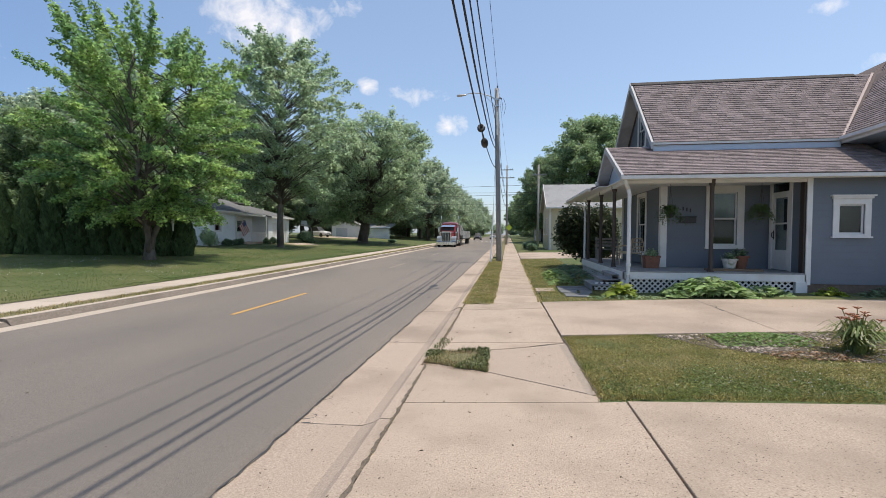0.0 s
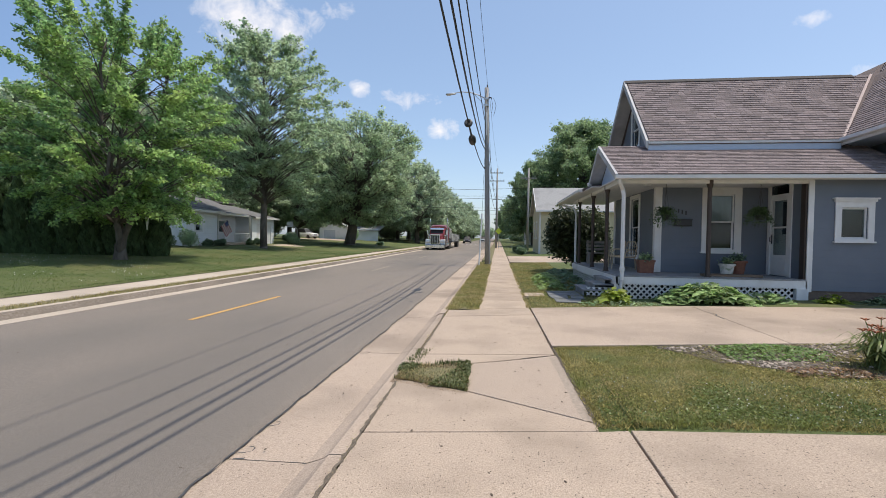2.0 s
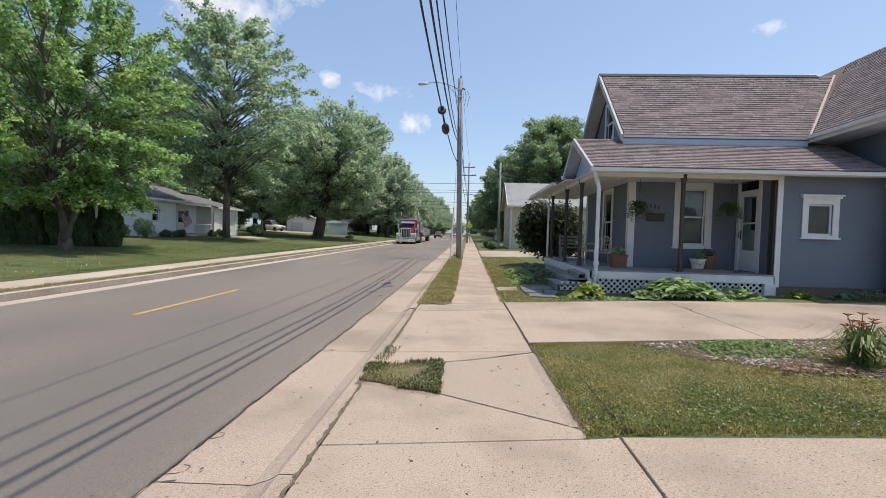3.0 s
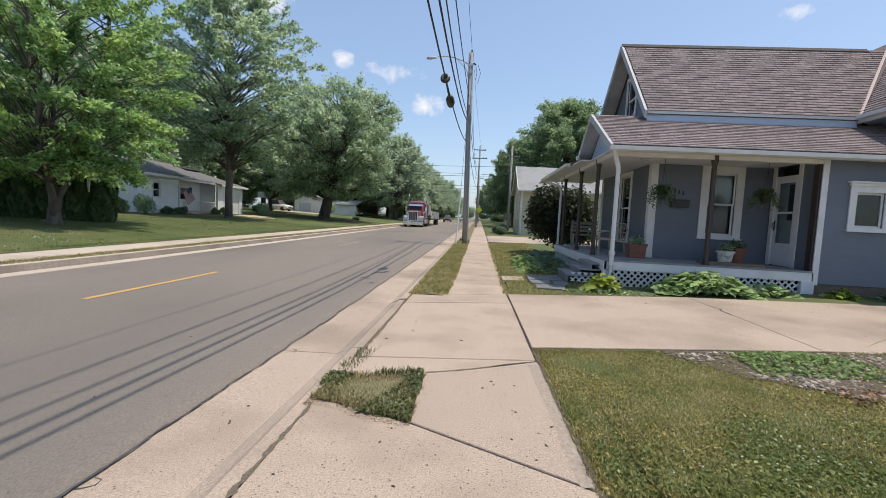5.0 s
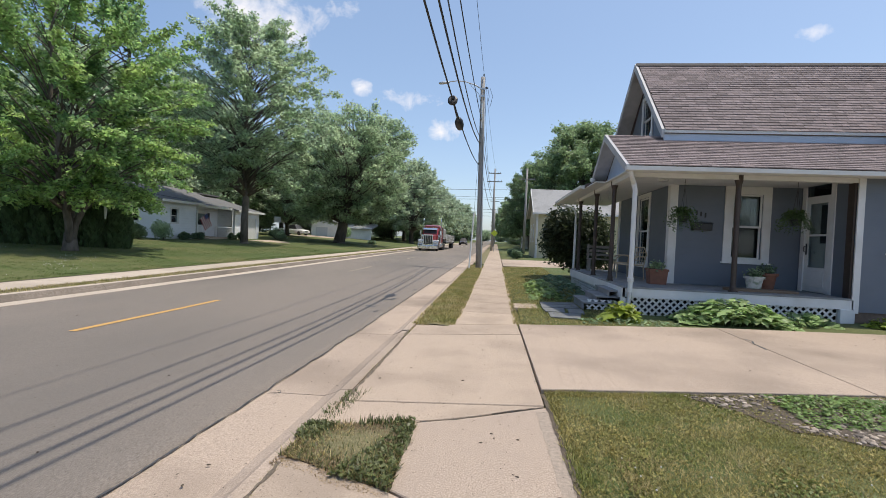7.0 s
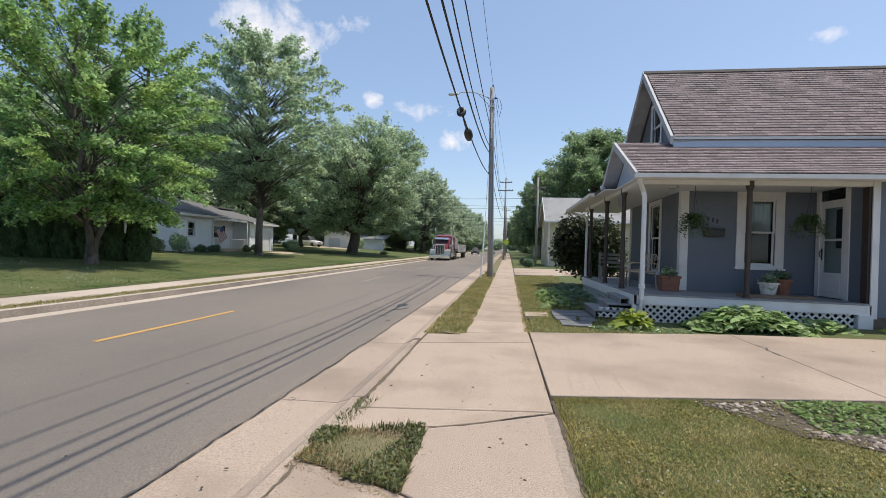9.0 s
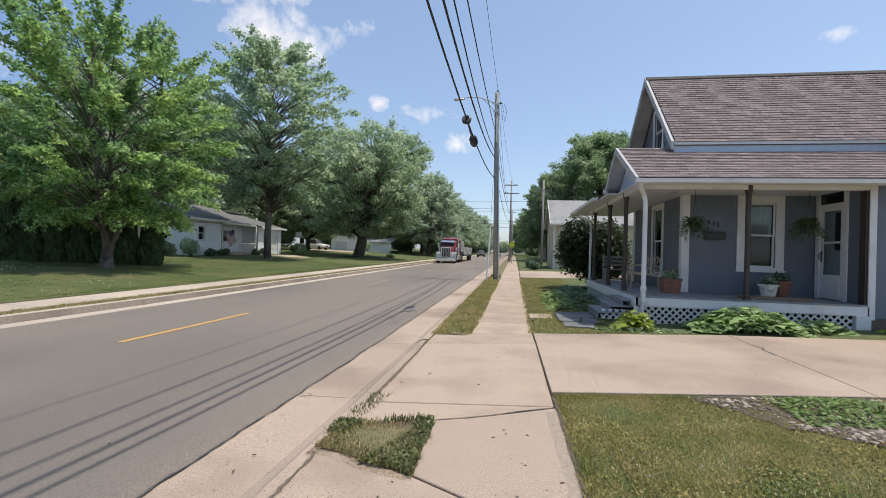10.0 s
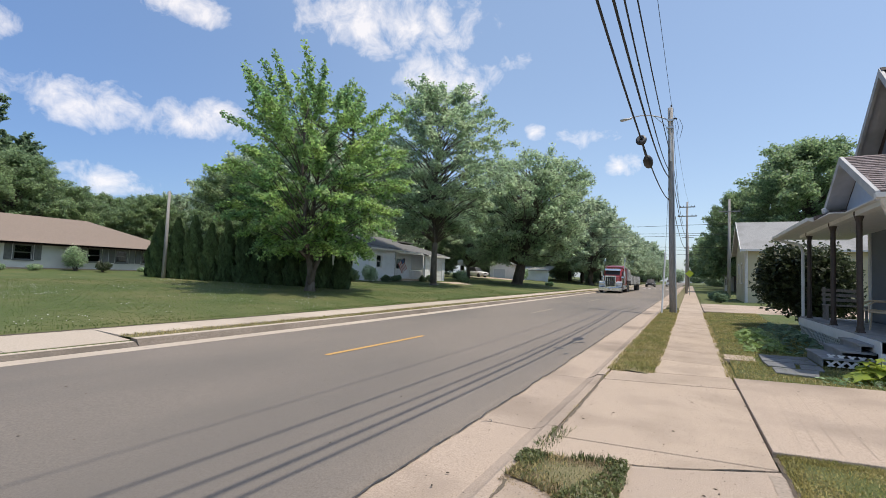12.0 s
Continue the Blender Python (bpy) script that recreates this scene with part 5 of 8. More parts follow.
def conifer_column(seed, h, r, n):
    """One hedge plant: upright sprays of scale foliage over a dark core."""
    rng = np.random.default_rng(seed)
    z = rng.random(n) ** 0.8 * h
    az = rng.uniform(0, 2 * math.pi, n)
    k = z / h
    rr = r * (np.minimum(1, (1 - k) * 1.6 + 0.03) ** 0.9) * (0.86 + 0.14 * np.sin(az * 5 + z * 4)) * rng.uniform(0.80, 1.06, n)
    c = np.stack([np.cos(az) * rr, np.sin(az) * rr, z + 0.03], axis=1)
    up = np.stack([np.cos(az) * 0.35, np.sin(az) * 0.35, np.ones(n)], axis=1)
    side = np.stack([-np.sin(az), np.cos(az), np.zeros(n)], axis=1) + rng.normal(size=(n, 3)) * 0.5
    s = rng.uniform(0.07, 0.17, (n, 1))
    return np.stack([c - up * s, c + side * s * 0.5, c + up * s * 1.2, c - side * s * 0.5], axis=1)


hedge_src = []
for i in range(3):
    e = thing("hedge_plant", (0, 0, 0), "dark green columnar arborvitae in a clipped hedge row", "hedge", "hedge row along the lawn")
    ob = new("foliage", quads_mesh("foliage", conifer_column(60 + i, 3.6, 0.66, 6500), CEDAR))
    ob.parent = e
    part("core", lathe(B(), [(0.4, 0.05), (0.48, 0.8), (0.38, 1.8), (0.2, 2.7), (0.03, 3.2)], 10), CEDAR, e, "dense dark inner growth")
    part("trunk", frustum(B(), (0, 0, -0.1), (0, 0, 0.5), 0.07, 0.06, 7), BARK, e)
    hedge_src.append(e)
HX0, HY0, HX1, HY1 = -27.4, 17.9, -18.7, 24.2
HN = 12
for i in range(HN):
    k = i / (HN - 1)
    x, y = HX0 + (HX1 - HX0) * k, HY0 + (HY1 - HY0) * k
    m = Matrix.Translation((x, y, ground_z(x, y) - 0.03)) @ Matrix.Rotation(i * 1.7, 4, "Z")
    if i < 3:
        hedge_src[i].matrix_basis = m
        c = hedge_src[i]
    else:
        c = copy_thing(hedge_src[i % 3], m)
    s = 0.92 + 0.16 * ((i * 37 % 11) / 11)
    c.scale = (1.0, 1.0, s)


def shrub(name, loc, rx, rz, n, size, material, label, seed, ry=None, lumps=9, category="shrub", stems=True, up=0.5):
    """A bush of several rounded lumps with leaves through their outer shells."""
    rng = np.random.default_rng(seed)
    ry = ry or rx
    t = thing(name, loc, label, category)
    az = rng.uniform(0, 6.283, lumps)
    rr = np.sqrt(rng.random(lumps)) * 0.62
    cen = np.stack([np.cos(az) * rr * rx, np.sin(az) * rr * ry, rng.uniform(0.35, 0.72, lumps) * rz], axis=1)
    cen[0] = (0, 0, rz * 0.55)
    which = rng.integers(0, lumps, n)
    d = rng.normal(size=(n, 3))
    d /= np.linalg.norm(d, axis=1, keepdims=True)
    rad = np.array([0.46 * rx, 0.46 * ry, 0.40 * rz])
    c = cen[which] + d * rad * (rng.random((n, 1)) ** 0.35) * rng.uniform(0.8, 1.12, (n, 1))
    c = c[c[:, 2] > 0.02]
    ob = new("leaves", quads_mesh("leaves", leaf_quads(rng, c, size, up), material))
    ob.parent = t
    if stems:
        bm = B()
        for k in range(min(lumps, 8)):
            tube(bm, [Vector((cen[k][0] * 0.2, cen[k][1] * 0.2, -0.05)), Vector(cen[k]) * 0.5, Vector(cen[k])], 0.02 + 0.01 * rz, 5, 0.008)
        part("stems", bm, BARK, t, m=Matrix.Translation(loc))
    return t


shrub("lilac_bush", gpos(4.45, 24.4), 1.8, 3.0, 26000, 0.15, PURPLE_LEAF, "large dark rounded bush beside the porch", 71, 1.7, 16)

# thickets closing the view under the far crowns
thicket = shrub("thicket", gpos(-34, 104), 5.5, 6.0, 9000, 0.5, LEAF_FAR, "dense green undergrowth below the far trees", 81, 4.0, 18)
for i, (x, y, s_) in enumerate(((-40, 96, 1.1), (-27, 112, 0.8), (-22, 122, 0.75), (-20, 136, 0.7), (-19, 150, 0.7), (-19, 165, 0.75), (-18.5, 182, 0.8), (-18, 200, 0.85), (-18, 222, 0.9), (-48, 88, 1.2), (-44, 56, 0.9), (-40, 40, 0.75),
                                (-36, 58, 0.6), (-52, 66, 1.0), (-39, 28.5, 0.5), (-46, 22, 0.5), (8.5, 118, 0.6), (9.5, 84, 0.55), (17, 66, 0.6), (24, 60, 0.7), (7.5, 150, 0.7), (7, 185, 0.8), (30, 70, 0.9), (-8, 330, 1.4), (4, 335, 1.3), (-20, 320, 1.5))):
    c = copy_thing(thicket, Matrix.Translation((x, y, ground_z(x, y) - 0.1)) @ Matrix.Rotation(i * 1.3, 4, "Z"))
    c.scale = (s_, s_, s_)
# ---- grass blades, weeds ----
def inside(poly, x, y):
    r = np.zeros(len(x), dtype=bool)
    j = len(poly) - 1
    for i in range(len(poly)):
        xi, yi = poly[i]
        xj, yj = poly[j]
        cond = ((yi > y) != (yj > y)) & (x < (xj - xi) * (y - yi) / (yj - yi + 1e-12) + xi)
        r ^= cond
        j = i
    return r


def blades(name, poly, n, hgt, wid, zf, material, label, seed, splay=0.6, clump=0.0, fade=None):
    """Many upright curved blades over a plan polygon."""
    rng = np.random.default_rng(seed)
    P = np.array(poly)
    lo, hi = P.min(0), P.max(0)
    x, y = np.empty(0), np.empty(0)
    while len(x) < n:
        a, b = rng.uniform(lo[0], hi[0], n), rng.uniform(lo[1], hi[1], n)
        k = inside(poly, a, b)
        if clump:
            f = np.sin(a * 2.3 + 1.7 * np.sin(b * 1.9)) * np.sin(b * 2.7 + 1.3 * np.sin(a * 3.1))
            k &= f + rng.uniform(-1, 1, n) * 0.7 > clump - 0.5
        if fade:
            k &= rng.uniform(0, 1, n) < (fade - b) / 1.3 + 0.35 * np.sin(a * 2.1 + 1.3) + 0.2 * np.sin(a * 5.3)
        x, y = np.concatenate([x, a[k]]), np.concatenate([y, b[k]])
    x, y = x[:n], y[:n]
    z = np.array([zf(float(a), float(b)) for a, b in zip(x, y)])
    h = hgt * rng.uniform(0.5, 1.3, n)
    az, sp = rng.uniform(0, 6.283, n), rng.uniform(0.1, splay, n)
    w = wid * rng.uniform(0.6, 1.3, n)
    base = np.stack([x, y, z - 0.01], axis=1)
    side = np.stack([-np.sin(az), np.cos(az), np.zeros(n)], axis=1) * w[:, None] / 2
    out = np.stack([np.cos(az), np.sin(az), np.zeros(n)], axis=1) * (h * sp)[:, None]
    up = np.zeros((n, 3))
    up[:, 2] = h
    v = np.stack([base - side, base + side, base + out * 0.8 + up + side * 0.25, base + out * 0.8 + up - side * 0.25], axis=1)
    ob = new(name, quads_mesh(name, v, material))
    return tagged(ob, label, "grass", "", "stuff")


def leaflets(name, poly, n, size, material, label, seed, clump, zf=None, fade=None):
    """Small flat leaves lying over a plan polygon in clumps."""
    rng = np.random.default_rng(seed)
    P = np.array(poly)
    lo, hi = P.min(0), P.max(0)
    x, y = rng.uniform(lo[0], hi[0], 4 * n), rng.uniform(lo[1], hi[1], 4 * n)
    f = np.sin(x * 2.9 + 1.7 * np.sin(y * 2.3) + seed) * np.sin(y * 3.3 + 1.3 * np.sin(x * 3.7))
    k = inside(poly, x, y) & (f + rng.uniform(-0.7, 0.7, 4 * n) > clump - 0.5)
    if fade:
        k &= rng.uniform(0, 1, 4 * n) < (fade - y) / 1.3 + 0.35 * np.sin(x * 2.1 + 1.3) + 0.2 * np.sin(x * 5.3)
    x, y = x[k][:n], y[k][:n]
    zf = zf or earth
    z = np.array([zf(float(a), float(b)) for a, b in zip(x, y)]) + rng.uniform(0.006, 0.03, len(x))
    v = leaf_quads(rng, np.stack([x, y, z], axis=1), size, 1.2)
    return tagged(new(name, quads_mesh(name, v, material)), label, "plants", "", "stuff")


def lawn_z(x, y):
    return earth(x, y)


LAWN_P = [(1.28, 5.46), (6.4, 5.70), (9.5, 5.9), (9.5, 9.1), (5.6, 8.82), (1.26, 8.40)]
blades("lawn_grass", LAWN_P, 100000, 0.026, 0.010, lawn_z, LAWN_BLADE, "short mown lawn grass between the driveways", 1, 2.4)
blades("lawn_grass_dry", LAWN_P, 150000, 0.024, 0.009, lawn_z, BLADE_DRY, "sun-dried lawn grass between the driveways", 2, 2.6, clump=0.25)
GREEN_P = [(1.35, 5.48), (6.4, 5.72), (9.5, 5.92), (9.5, 7.3), (1.35, 7.0)]
blades("lawn_grass_green", GREEN_P, 32000, 0.028, 0.012, lawn_z, BLADE, "greener lawn grass beside the driveway", 21, 2.2, fade=6.7)
leaflets("lawn_clover", GREEN_P, 24000, 0.026, CLOVER, "clover leaflets in the greener part of the lawn", 25, 0.2, fade=6.5)
leaflets("lawn_weeds", LAWN_P, 16000, 0.026, LAWN_BLADE, "small flat weeds scattered through the lawn", 26, 0.55)
blades("lawn_edge_grass", [(1.20, 5.40), (9.5, 5.85), (9.5, 6.05), (1.38, 5.62), (1.36, 8.3), (1.18, 8.36)], 9000, 0.042, 0.011, lawn_z, LAWN_BLADE, "longer grass along the edge of the slabs", 3, 1.9)
blades("drive_edge_grass", [(1.22, 8.26), (2.8, 8.42), (2.8, 8.53), (1.2, 8.43)], 1800, 0.034, 0.011, lawn_z, LAWN_BLADE, "ragged grass along the driveway edge", 23, 1.4)
PATCH = [(-0.86, 6.48), (-0.6, 6.42), (-0.4, 6.30), (-0.15, 6.27), (0.03, 6.18), (0.0, 6.6), (0.02, 6.9), (-0.03, 7.29), (-0.3, 7.17), (-0.55, 7.13), (-0.87, 7.04), (-0.83, 6.7)]
PATCH_GREEN = [(-0.42, 6.28), (-0.15, 6.25), (0.04, 6.16), (0.03, 6.6), (0.04, 6.9), (0.0, 7.30), (-0.14, 7.24), (-0.16, 6.9), (-0.3, 6.55)]
PATCH_LEFT = [(-0.88, 6.78), (-0.70, 6.76), (-0.62, 7.1), (-0.88, 7.06)]
patch_z = lambda x, y: 0.015
blades("patch_straw", PATCH, 6000, 0.020, 0.009, patch_z, STRAW, "brown withered straw in the gap of the sidewalk", 24, 3.0)
blades("patch_green", PATCH, 1100, 0.036, 0.011, patch_z, WEED, "olive weeds through the gap of the sidewalk", 44, 2.4, clump=0.25)
blades("patch_grass", PATCH, 1300, 0.034, 0.010, patch_z, BLADE_DRY, "dry weedy grass in the gap of the sidewalk", 4, 2.6, clump=0.5)
for i, (poly, n) in enumerate(((PATCH_GREEN, 1000), (PATCH_LEFT, 350))):
    blades("patch_weeds", poly, n, 0.040, 0.013, patch_z, WEED, "dark green weeds at the rim of the sidewalk gap", 5 + 40 * i, 1.8, clump=0.2)
    leaflets("patch_leaves", poly, n // 3, 0.04, WEED, "broad weed leaves at the rim of the sidewalk gap", 6 + 40 * i, 0.2, patch_z)
blades("patch_back_weeds", [(-0.45, 7.08), (-0.05, 7.2), (-0.03, 7.31), (-0.45, 7.18)], 200, 0.055, 0.012, patch_z, WEED, "taller seeded weeds at the back of the gap", 27, 0.9)
blades("patch_crumbs", [(-0.88, 6.36), (-0.6, 6.32), (-0.4, 6.2), (0.0, 6.12), (0.02, 6.24), (-0.4, 6.36), (-0.86, 6.52)], 900, 0.006, 0.012, lambda x, y: 0.008, STRAW, "crumbs of straw and soil spilled over the slab", 28, 4.0)
blades("joint_weeds", [(-0.86, 7.2), (-0.68, 7.2), (-0.62, 7.95), (-0.82, 7.95)], 420, 0.042, 0.012, lambda x, y: -0.01, WEED, "weeds in the joint beside the kerb", 6, 1.8)
blades("joint_weeds_low", [(-0.815, 2.0), (-0.765, 2.0), (-0.765, 11.6), (-0.815, 11.6)], 1500, 0.022, 0.010, lambda x, y: -0.008, BLADE_DRY, "low weeds along the joint beside the kerb", 7, 1.8, clump=0.35)
blades("verge_grass", [(-0.84, 11.7), (-0.10, 11.95), (-0.07, 31.0), (-0.84, 31.0)], 16000, 0.05, 0.015, lambda x, y: rise(y) + 0.01, LAWN_BLADE, "patchy verge grass beside the sidewalk", 8, 1.6)
blades("verge_grass_dry", [(-0.86, 11.6), (-0.08, 11.9), (-0.07, 31.0), (-0.86, 31.0)], 24000, 0.045, 0.015, lambda x, y: rise(y) + 0.01, BLADE_DRY, "dry verge grass beside the sidewalk", 9, 1.6)
YARD = [(1.16, 12.34), (3.3, 12.5), (3.5, 13.9), (2.7, 15.8), (3.4, 16.2), (3.5, 31.4), (1.14, 31.4)]
blades("yard_grass", YARD, 34000, 0.04, 0.016, lawn_z, LAWN_BLADE, "mown grass of the front yard", 10, 1.6)
blades("yard_grass_dry", YARD, 22000, 0.038, 0.016, lawn_z, BLADE_DRY, "drier grass of the front yard", 12, 1.6, clump=0.3)
blades("opposite_verge_grass", [(-10.4, 8.0), (-9.8, 8.0), (-9.8, 60), (-10.4, 60)], 16000, 0.05, 0.018, lambda x, y: rise(y) + 0.03, BLADE_DRY, "dry grass on the far verge", 13, 0.9)
blades("opposite_edge_grass", [(-12.1, -6), (-11.55, -6), (-11.55, 60), (-12.1, 60)], 16000, 0.05, 0.016, lawn_z, FAR_BLADE, "lawn edge grass along the far sidewalk", 14, 0.9)
blades("opposite_lawn_grass", [(-28, 0), (-12.1, 0), (-12.1, 40), (-21, 40)], 70000, 0.03, 0.03, lawn_z, FAR_BLADE, "mown grass of the lawn opposite", 15, 0.9)
blades("walk_edge_grass", [(1.06, 12.4), (1.18, 12.4), (1.17, 31.0), (1.06, 31.0)], 3200, 0.035, 0.014, lambda x, y: rise(y) + 0.004, BLADE_DRY, "grass creeping over the sidewalk edge", 16, 1.6, clump=0.35)
blades("verge_edge_grass", [(-0.12, 12.0), (-0.03, 12.0), (-0.03, 31.0), (-0.12, 31.0)], 3200, 0.035, 0.014, lambda x, y: rise(y) + 0.004, BLADE_DRY, "grass creeping over the sidewalk edge by the verge", 17, 1.6, clump=0.35)
blades("path_weeds", [(1.8, 13.05), (2.8, 13.0), (2.85, 15.6), (1.8, 15.6)], 1400, 0.05, 0.012, lawn_z, BLADE, "weeds between the flagstones", 18, 1.2)
# ---- utility poles, wires ----
def arc(p, q, sag, n=18):
    p, q = Vector(p), Vector(q)
    return [p.lerp(q, i / n) - Vector((0, 0, sag * 4 * (i / n) * (1 - i / n))) for i in range(n + 1)]


pole = thing("utility_pole", (-0.27, 28.8, 0.08), "weathered grey wooden utility pole with a street lamp arm", "utility pole")
part("shaft", tube(B(), [(-0.26, 28.8, -0.3), (-0.36, 28.8, 4), (-0.45, 28.8, 8), (-0.52, 28.8, 10.9)], 0.18, 14, 0.12), POLE_WOOD, pole, "weathered grey pole shaft", smooth=True)
arm = part("lamp_arm", tube(B(), [(-0.55, 28.75, 10.22), (-0.95, 28.75, 10.45), (-1.45, 28.75, 10.62), (-1.95, 28.75, 10.68), (-2.45, 28.75, 10.62)], 0.035, 8, 0.028), METAL, pole, "curved metal lamp arm")
part("arm_brace", tube(B(), [(-0.56, 28.75, 9.3), (-0.72, 28.75, 9.95), (-1.3, 28.75, 10.55)], 0.014, 6), METAL, pole, "thin brace wire under the lamp arm")
part("conduit_cover", tube(B(), [(-0.47, 28.63, 8.0), (-0.50, 28.65, 9.4)], 0.04, 7), WHITE, pole, "pale cable cover strip")
part("end_bracket", tube(B(), [(-0.44, 28.75, 10.25), (-0.28, 28.75, 10.3), (-0.2, 28.75, 10.25)], 0.045, 7), BLACK, pole, "dark bracket end with loose wires")
for k in (0.0, 0.14):
    part("loose_wire", tube(B(), [(-0.22 + k, 28.75, 10.25), (-0.12 + k * 1.4, 28.75, 9.8), (-0.2 + k, 28.75, 9.35 - k)], 0.012, 5), BLACK, pole)
bm = lathe(B(), [(0.03, -0.30), (0.075, -0.24), (0.10, -0.05), (0.13, 0.12), (0.11, 0.28), (0.03, 0.34)], 12)
bmesh.ops.transform(bm, matrix=Matrix.Translation((-2.68, 28.75, 10.56)) @ Matrix.Rotation(radians(-94), 4, "Y") @ Matrix.Diagonal((0.6, 1, 1, 1)), verts=bm.verts)
part("lamp_head", bm, METAL, pole, "grey cobra-head street lamp", smooth=True)
for z, s in ((10.2, 1), (9.8, -1)):
    part("bracket", box(B(), -0.66, -0.34, 28.6, 28.68, z - 0.05, z + 0.05), METAL, pole)
for z in (10.95, 8.48, 7.53, 7.18, 6.0):
    part("insulator", lathe(B(), [(0.02, 0), (0.05, 0.03), (0.035, 0.06), (0.05, 0.09), (0.02, 0.13)], 10, (-0.54 if z < 10.9 else -0.46, 28.62, z - 0.06)), STONE, pole, "grey insulator")
part("conduit", tube(B(), [(-0.13, 28.66, 0.1), (-0.2, 28.66, 2.5), (-0.32, 28.68, 7.5)], 0.03, 7), METAL, pole, "metal conduit")
guard = thing("guy_guard", (-0.76, 27.75, 0.08), "white plastic guard on the guy wire beside the pole", "guy guard")
part("tube", tube(B(), [(-0.76, 27.75, 0.02), (-0.70, 27.98, 1.6), (-0.64, 28.2, 3.2)], 0.042, 9), WHITE, guard, "white plastic tube")
part("guy_wire", tube(B(), [(-0.64, 28.2, 3.2), (-0.50, 28.68, 8.6)], 0.008, 5), BLACK, guard)

CABLE = mat("black_cable_sheath", (0.02, 0.02, 0.022), (0.03, 0.03, 0.03), 9, 0.6)
for xa, za, xb, zb, sag, r in ((-0.57, 6.0, -0.56, 8.7, 2.1, 0.020), (-0.55, 7.18, -0.52, 9.36, 2.4, 0.024), (-0.54, 7.53, -0.50, 10.87, 2.6, 0.018), (-0.50, 8.48, -0.62, 9.14, 1.2, 0.018), (-0.44, 10.88, -0.46, 11.0, 1.0, 0.009)):
    tagged(new("overhead_cable", mesh_of("overhead_cable", tube(B(), arc((xa, 28.65, za), (xb, -16, zb), sag, 30), r, 6), CABLE)), "black overhead cable strung between poles", "cable", "overhead cables")
for za, zb, xb, r in ((6.0, 6.4, 0.0, 0.02), (7.3, 7.8, 0.05, 0.02), (8.3, 9.0, -0.2, 0.016), (10.3, 10.9, -0.7, 0.012), (11.0, 12.0, 0.3, 0.008)):
    tagged(new("overhead_cable", mesh_of("overhead_cable", tube(B(), arc((-0.40, 28.95, za), (xb, 69, zb), 0.9, 20), r, 6), CABLE)), "black overhead cable strung between poles", "cable", "overhead cables")
for y, z, x0, x1 in ((66, 9.3, -40, 8), (70, 8.3, -40, 6), (73, 7.2, -30, 30), (80, 9.8, -60, 40), (96, 7.5, -40, 30), (104, 8.8, -40, 30)):
    tagged(new("overhead_cable", mesh_of("overhead_cable", tube(B(), arc((x0, y, z), (x1, y + 1, z), 0.5, 16), 0.022, 5), CABLE)), "black cable crossing above the street", "cable", "overhead cables")
splice = thing("cable_splice", (-0.57, 16.1, 4.9), "black splice case with a coil on the overhead cable", "splice case")
w1 = arc((-0.57, 28.65, 6.0), (-0.56, -16, 8.7), 2.1, 400)
near_pt = min(w1, key=lambda p: abs(p.y - 16.3))
bm = lathe(B(), [(0.03, -0.36), (0.10, -0.25), (0.125, -0.1), (0.125, 0.12), (0.09, 0.28), (0.03, 0.36)], 12)
bmesh.ops.transform(bm, matrix=Matrix.Translation(near_pt + Vector((0, 0, -0.09))) @ Matrix.Rotation(radians(82), 4, "X"), verts=bm.verts)
part("case", bm, BLACK, splice, "black bulged splice case", smooth=True)
np2 = min(w1, key=lambda p: abs(p.y - 14.2))
bm = B()
ring = [np2 + Vector((math.cos(a) * 0.07, math.sin(a) * 0.04, math.sin(a) * 0.08 - 0.02)) for a in [i * 2 * math.pi / 14 for i in range(15)]]
tube(bm, ring, 0.055, 8)
part("coil", bm, BLACK, splice, "coiled spare cable")
part("tie", tube(B(), [np2, np2.lerp(near_pt, 0.5) + Vector((0, 0, -0.1)), near_pt + Vector((0, 0, -0.1))], 0.02, 6), BLACK, splice)


def far_pole(x, y, h, arms, label, r=0.17):
    z = ground_z(x, y)
    t = thing("utility_pole", (x, y, z), label, "utility pole")
    part("shaft", tube(B(), [(x, y, z - 0.3), (x, y, z + h)], r, 10, r * 0.65), POLE_WOOD, t, "", smooth=True)
    for za, w in arms:
        part("crossarm", box(B(), x - w, x + w, y - 0.2, y - 0.1, z + za - 0.06, z + za + 0.06), POLE_WOOD, t, "wooden crossarm")
        for s in (-0.9, -0.5, 0.5, 0.9):
            part("insulator", lathe(B(), [(0.03, 0), (0.05, 0.05), (0.03, 0.14)], 8, (x + s * w, y - 0.15, z + za + 0.06)), STONE, t)
    return t


far_pole(0.05, 69, 12.0, ((11.3, 0.9), (10.1, 1.1)), "dark wooden utility pole with two crossarms")
far_pole(4.0, 58, 10.3, ((9.0, 0.95),), "weathered wooden pole with one crossarm beside the next house")
for y in (105, 140, 175, 215):
    far_pole(0.0, y, 11, ((10.3, 1.0),), "distant wooden utility pole along the street")
far_pole(-26.4, 17.7, 5.1, (), "bare wooden pole at the end of the hedge", 0.115)
tagged(new("overhead_cable", mesh_of("overhead_cable", tube(B(), arc((-26.4, 17.7, 5.75), (-24.3, 40, 3.9), 0.4, 14), 0.012, 5), CABLE)), "thin service cable from the hedge pole", "cable", "overhead cables")
sign = thing("crossing_sign", (0.4, 62, ground_z(0.4, 62)), "yellow-green diamond warning sign on a post", "road sign")
part("post", frustum(B(), (0.4, 62, ground_z(0, 62) - 0.1), (0.4, 62, 3.3), 0.03, 0.03, 8), METAL, sign)
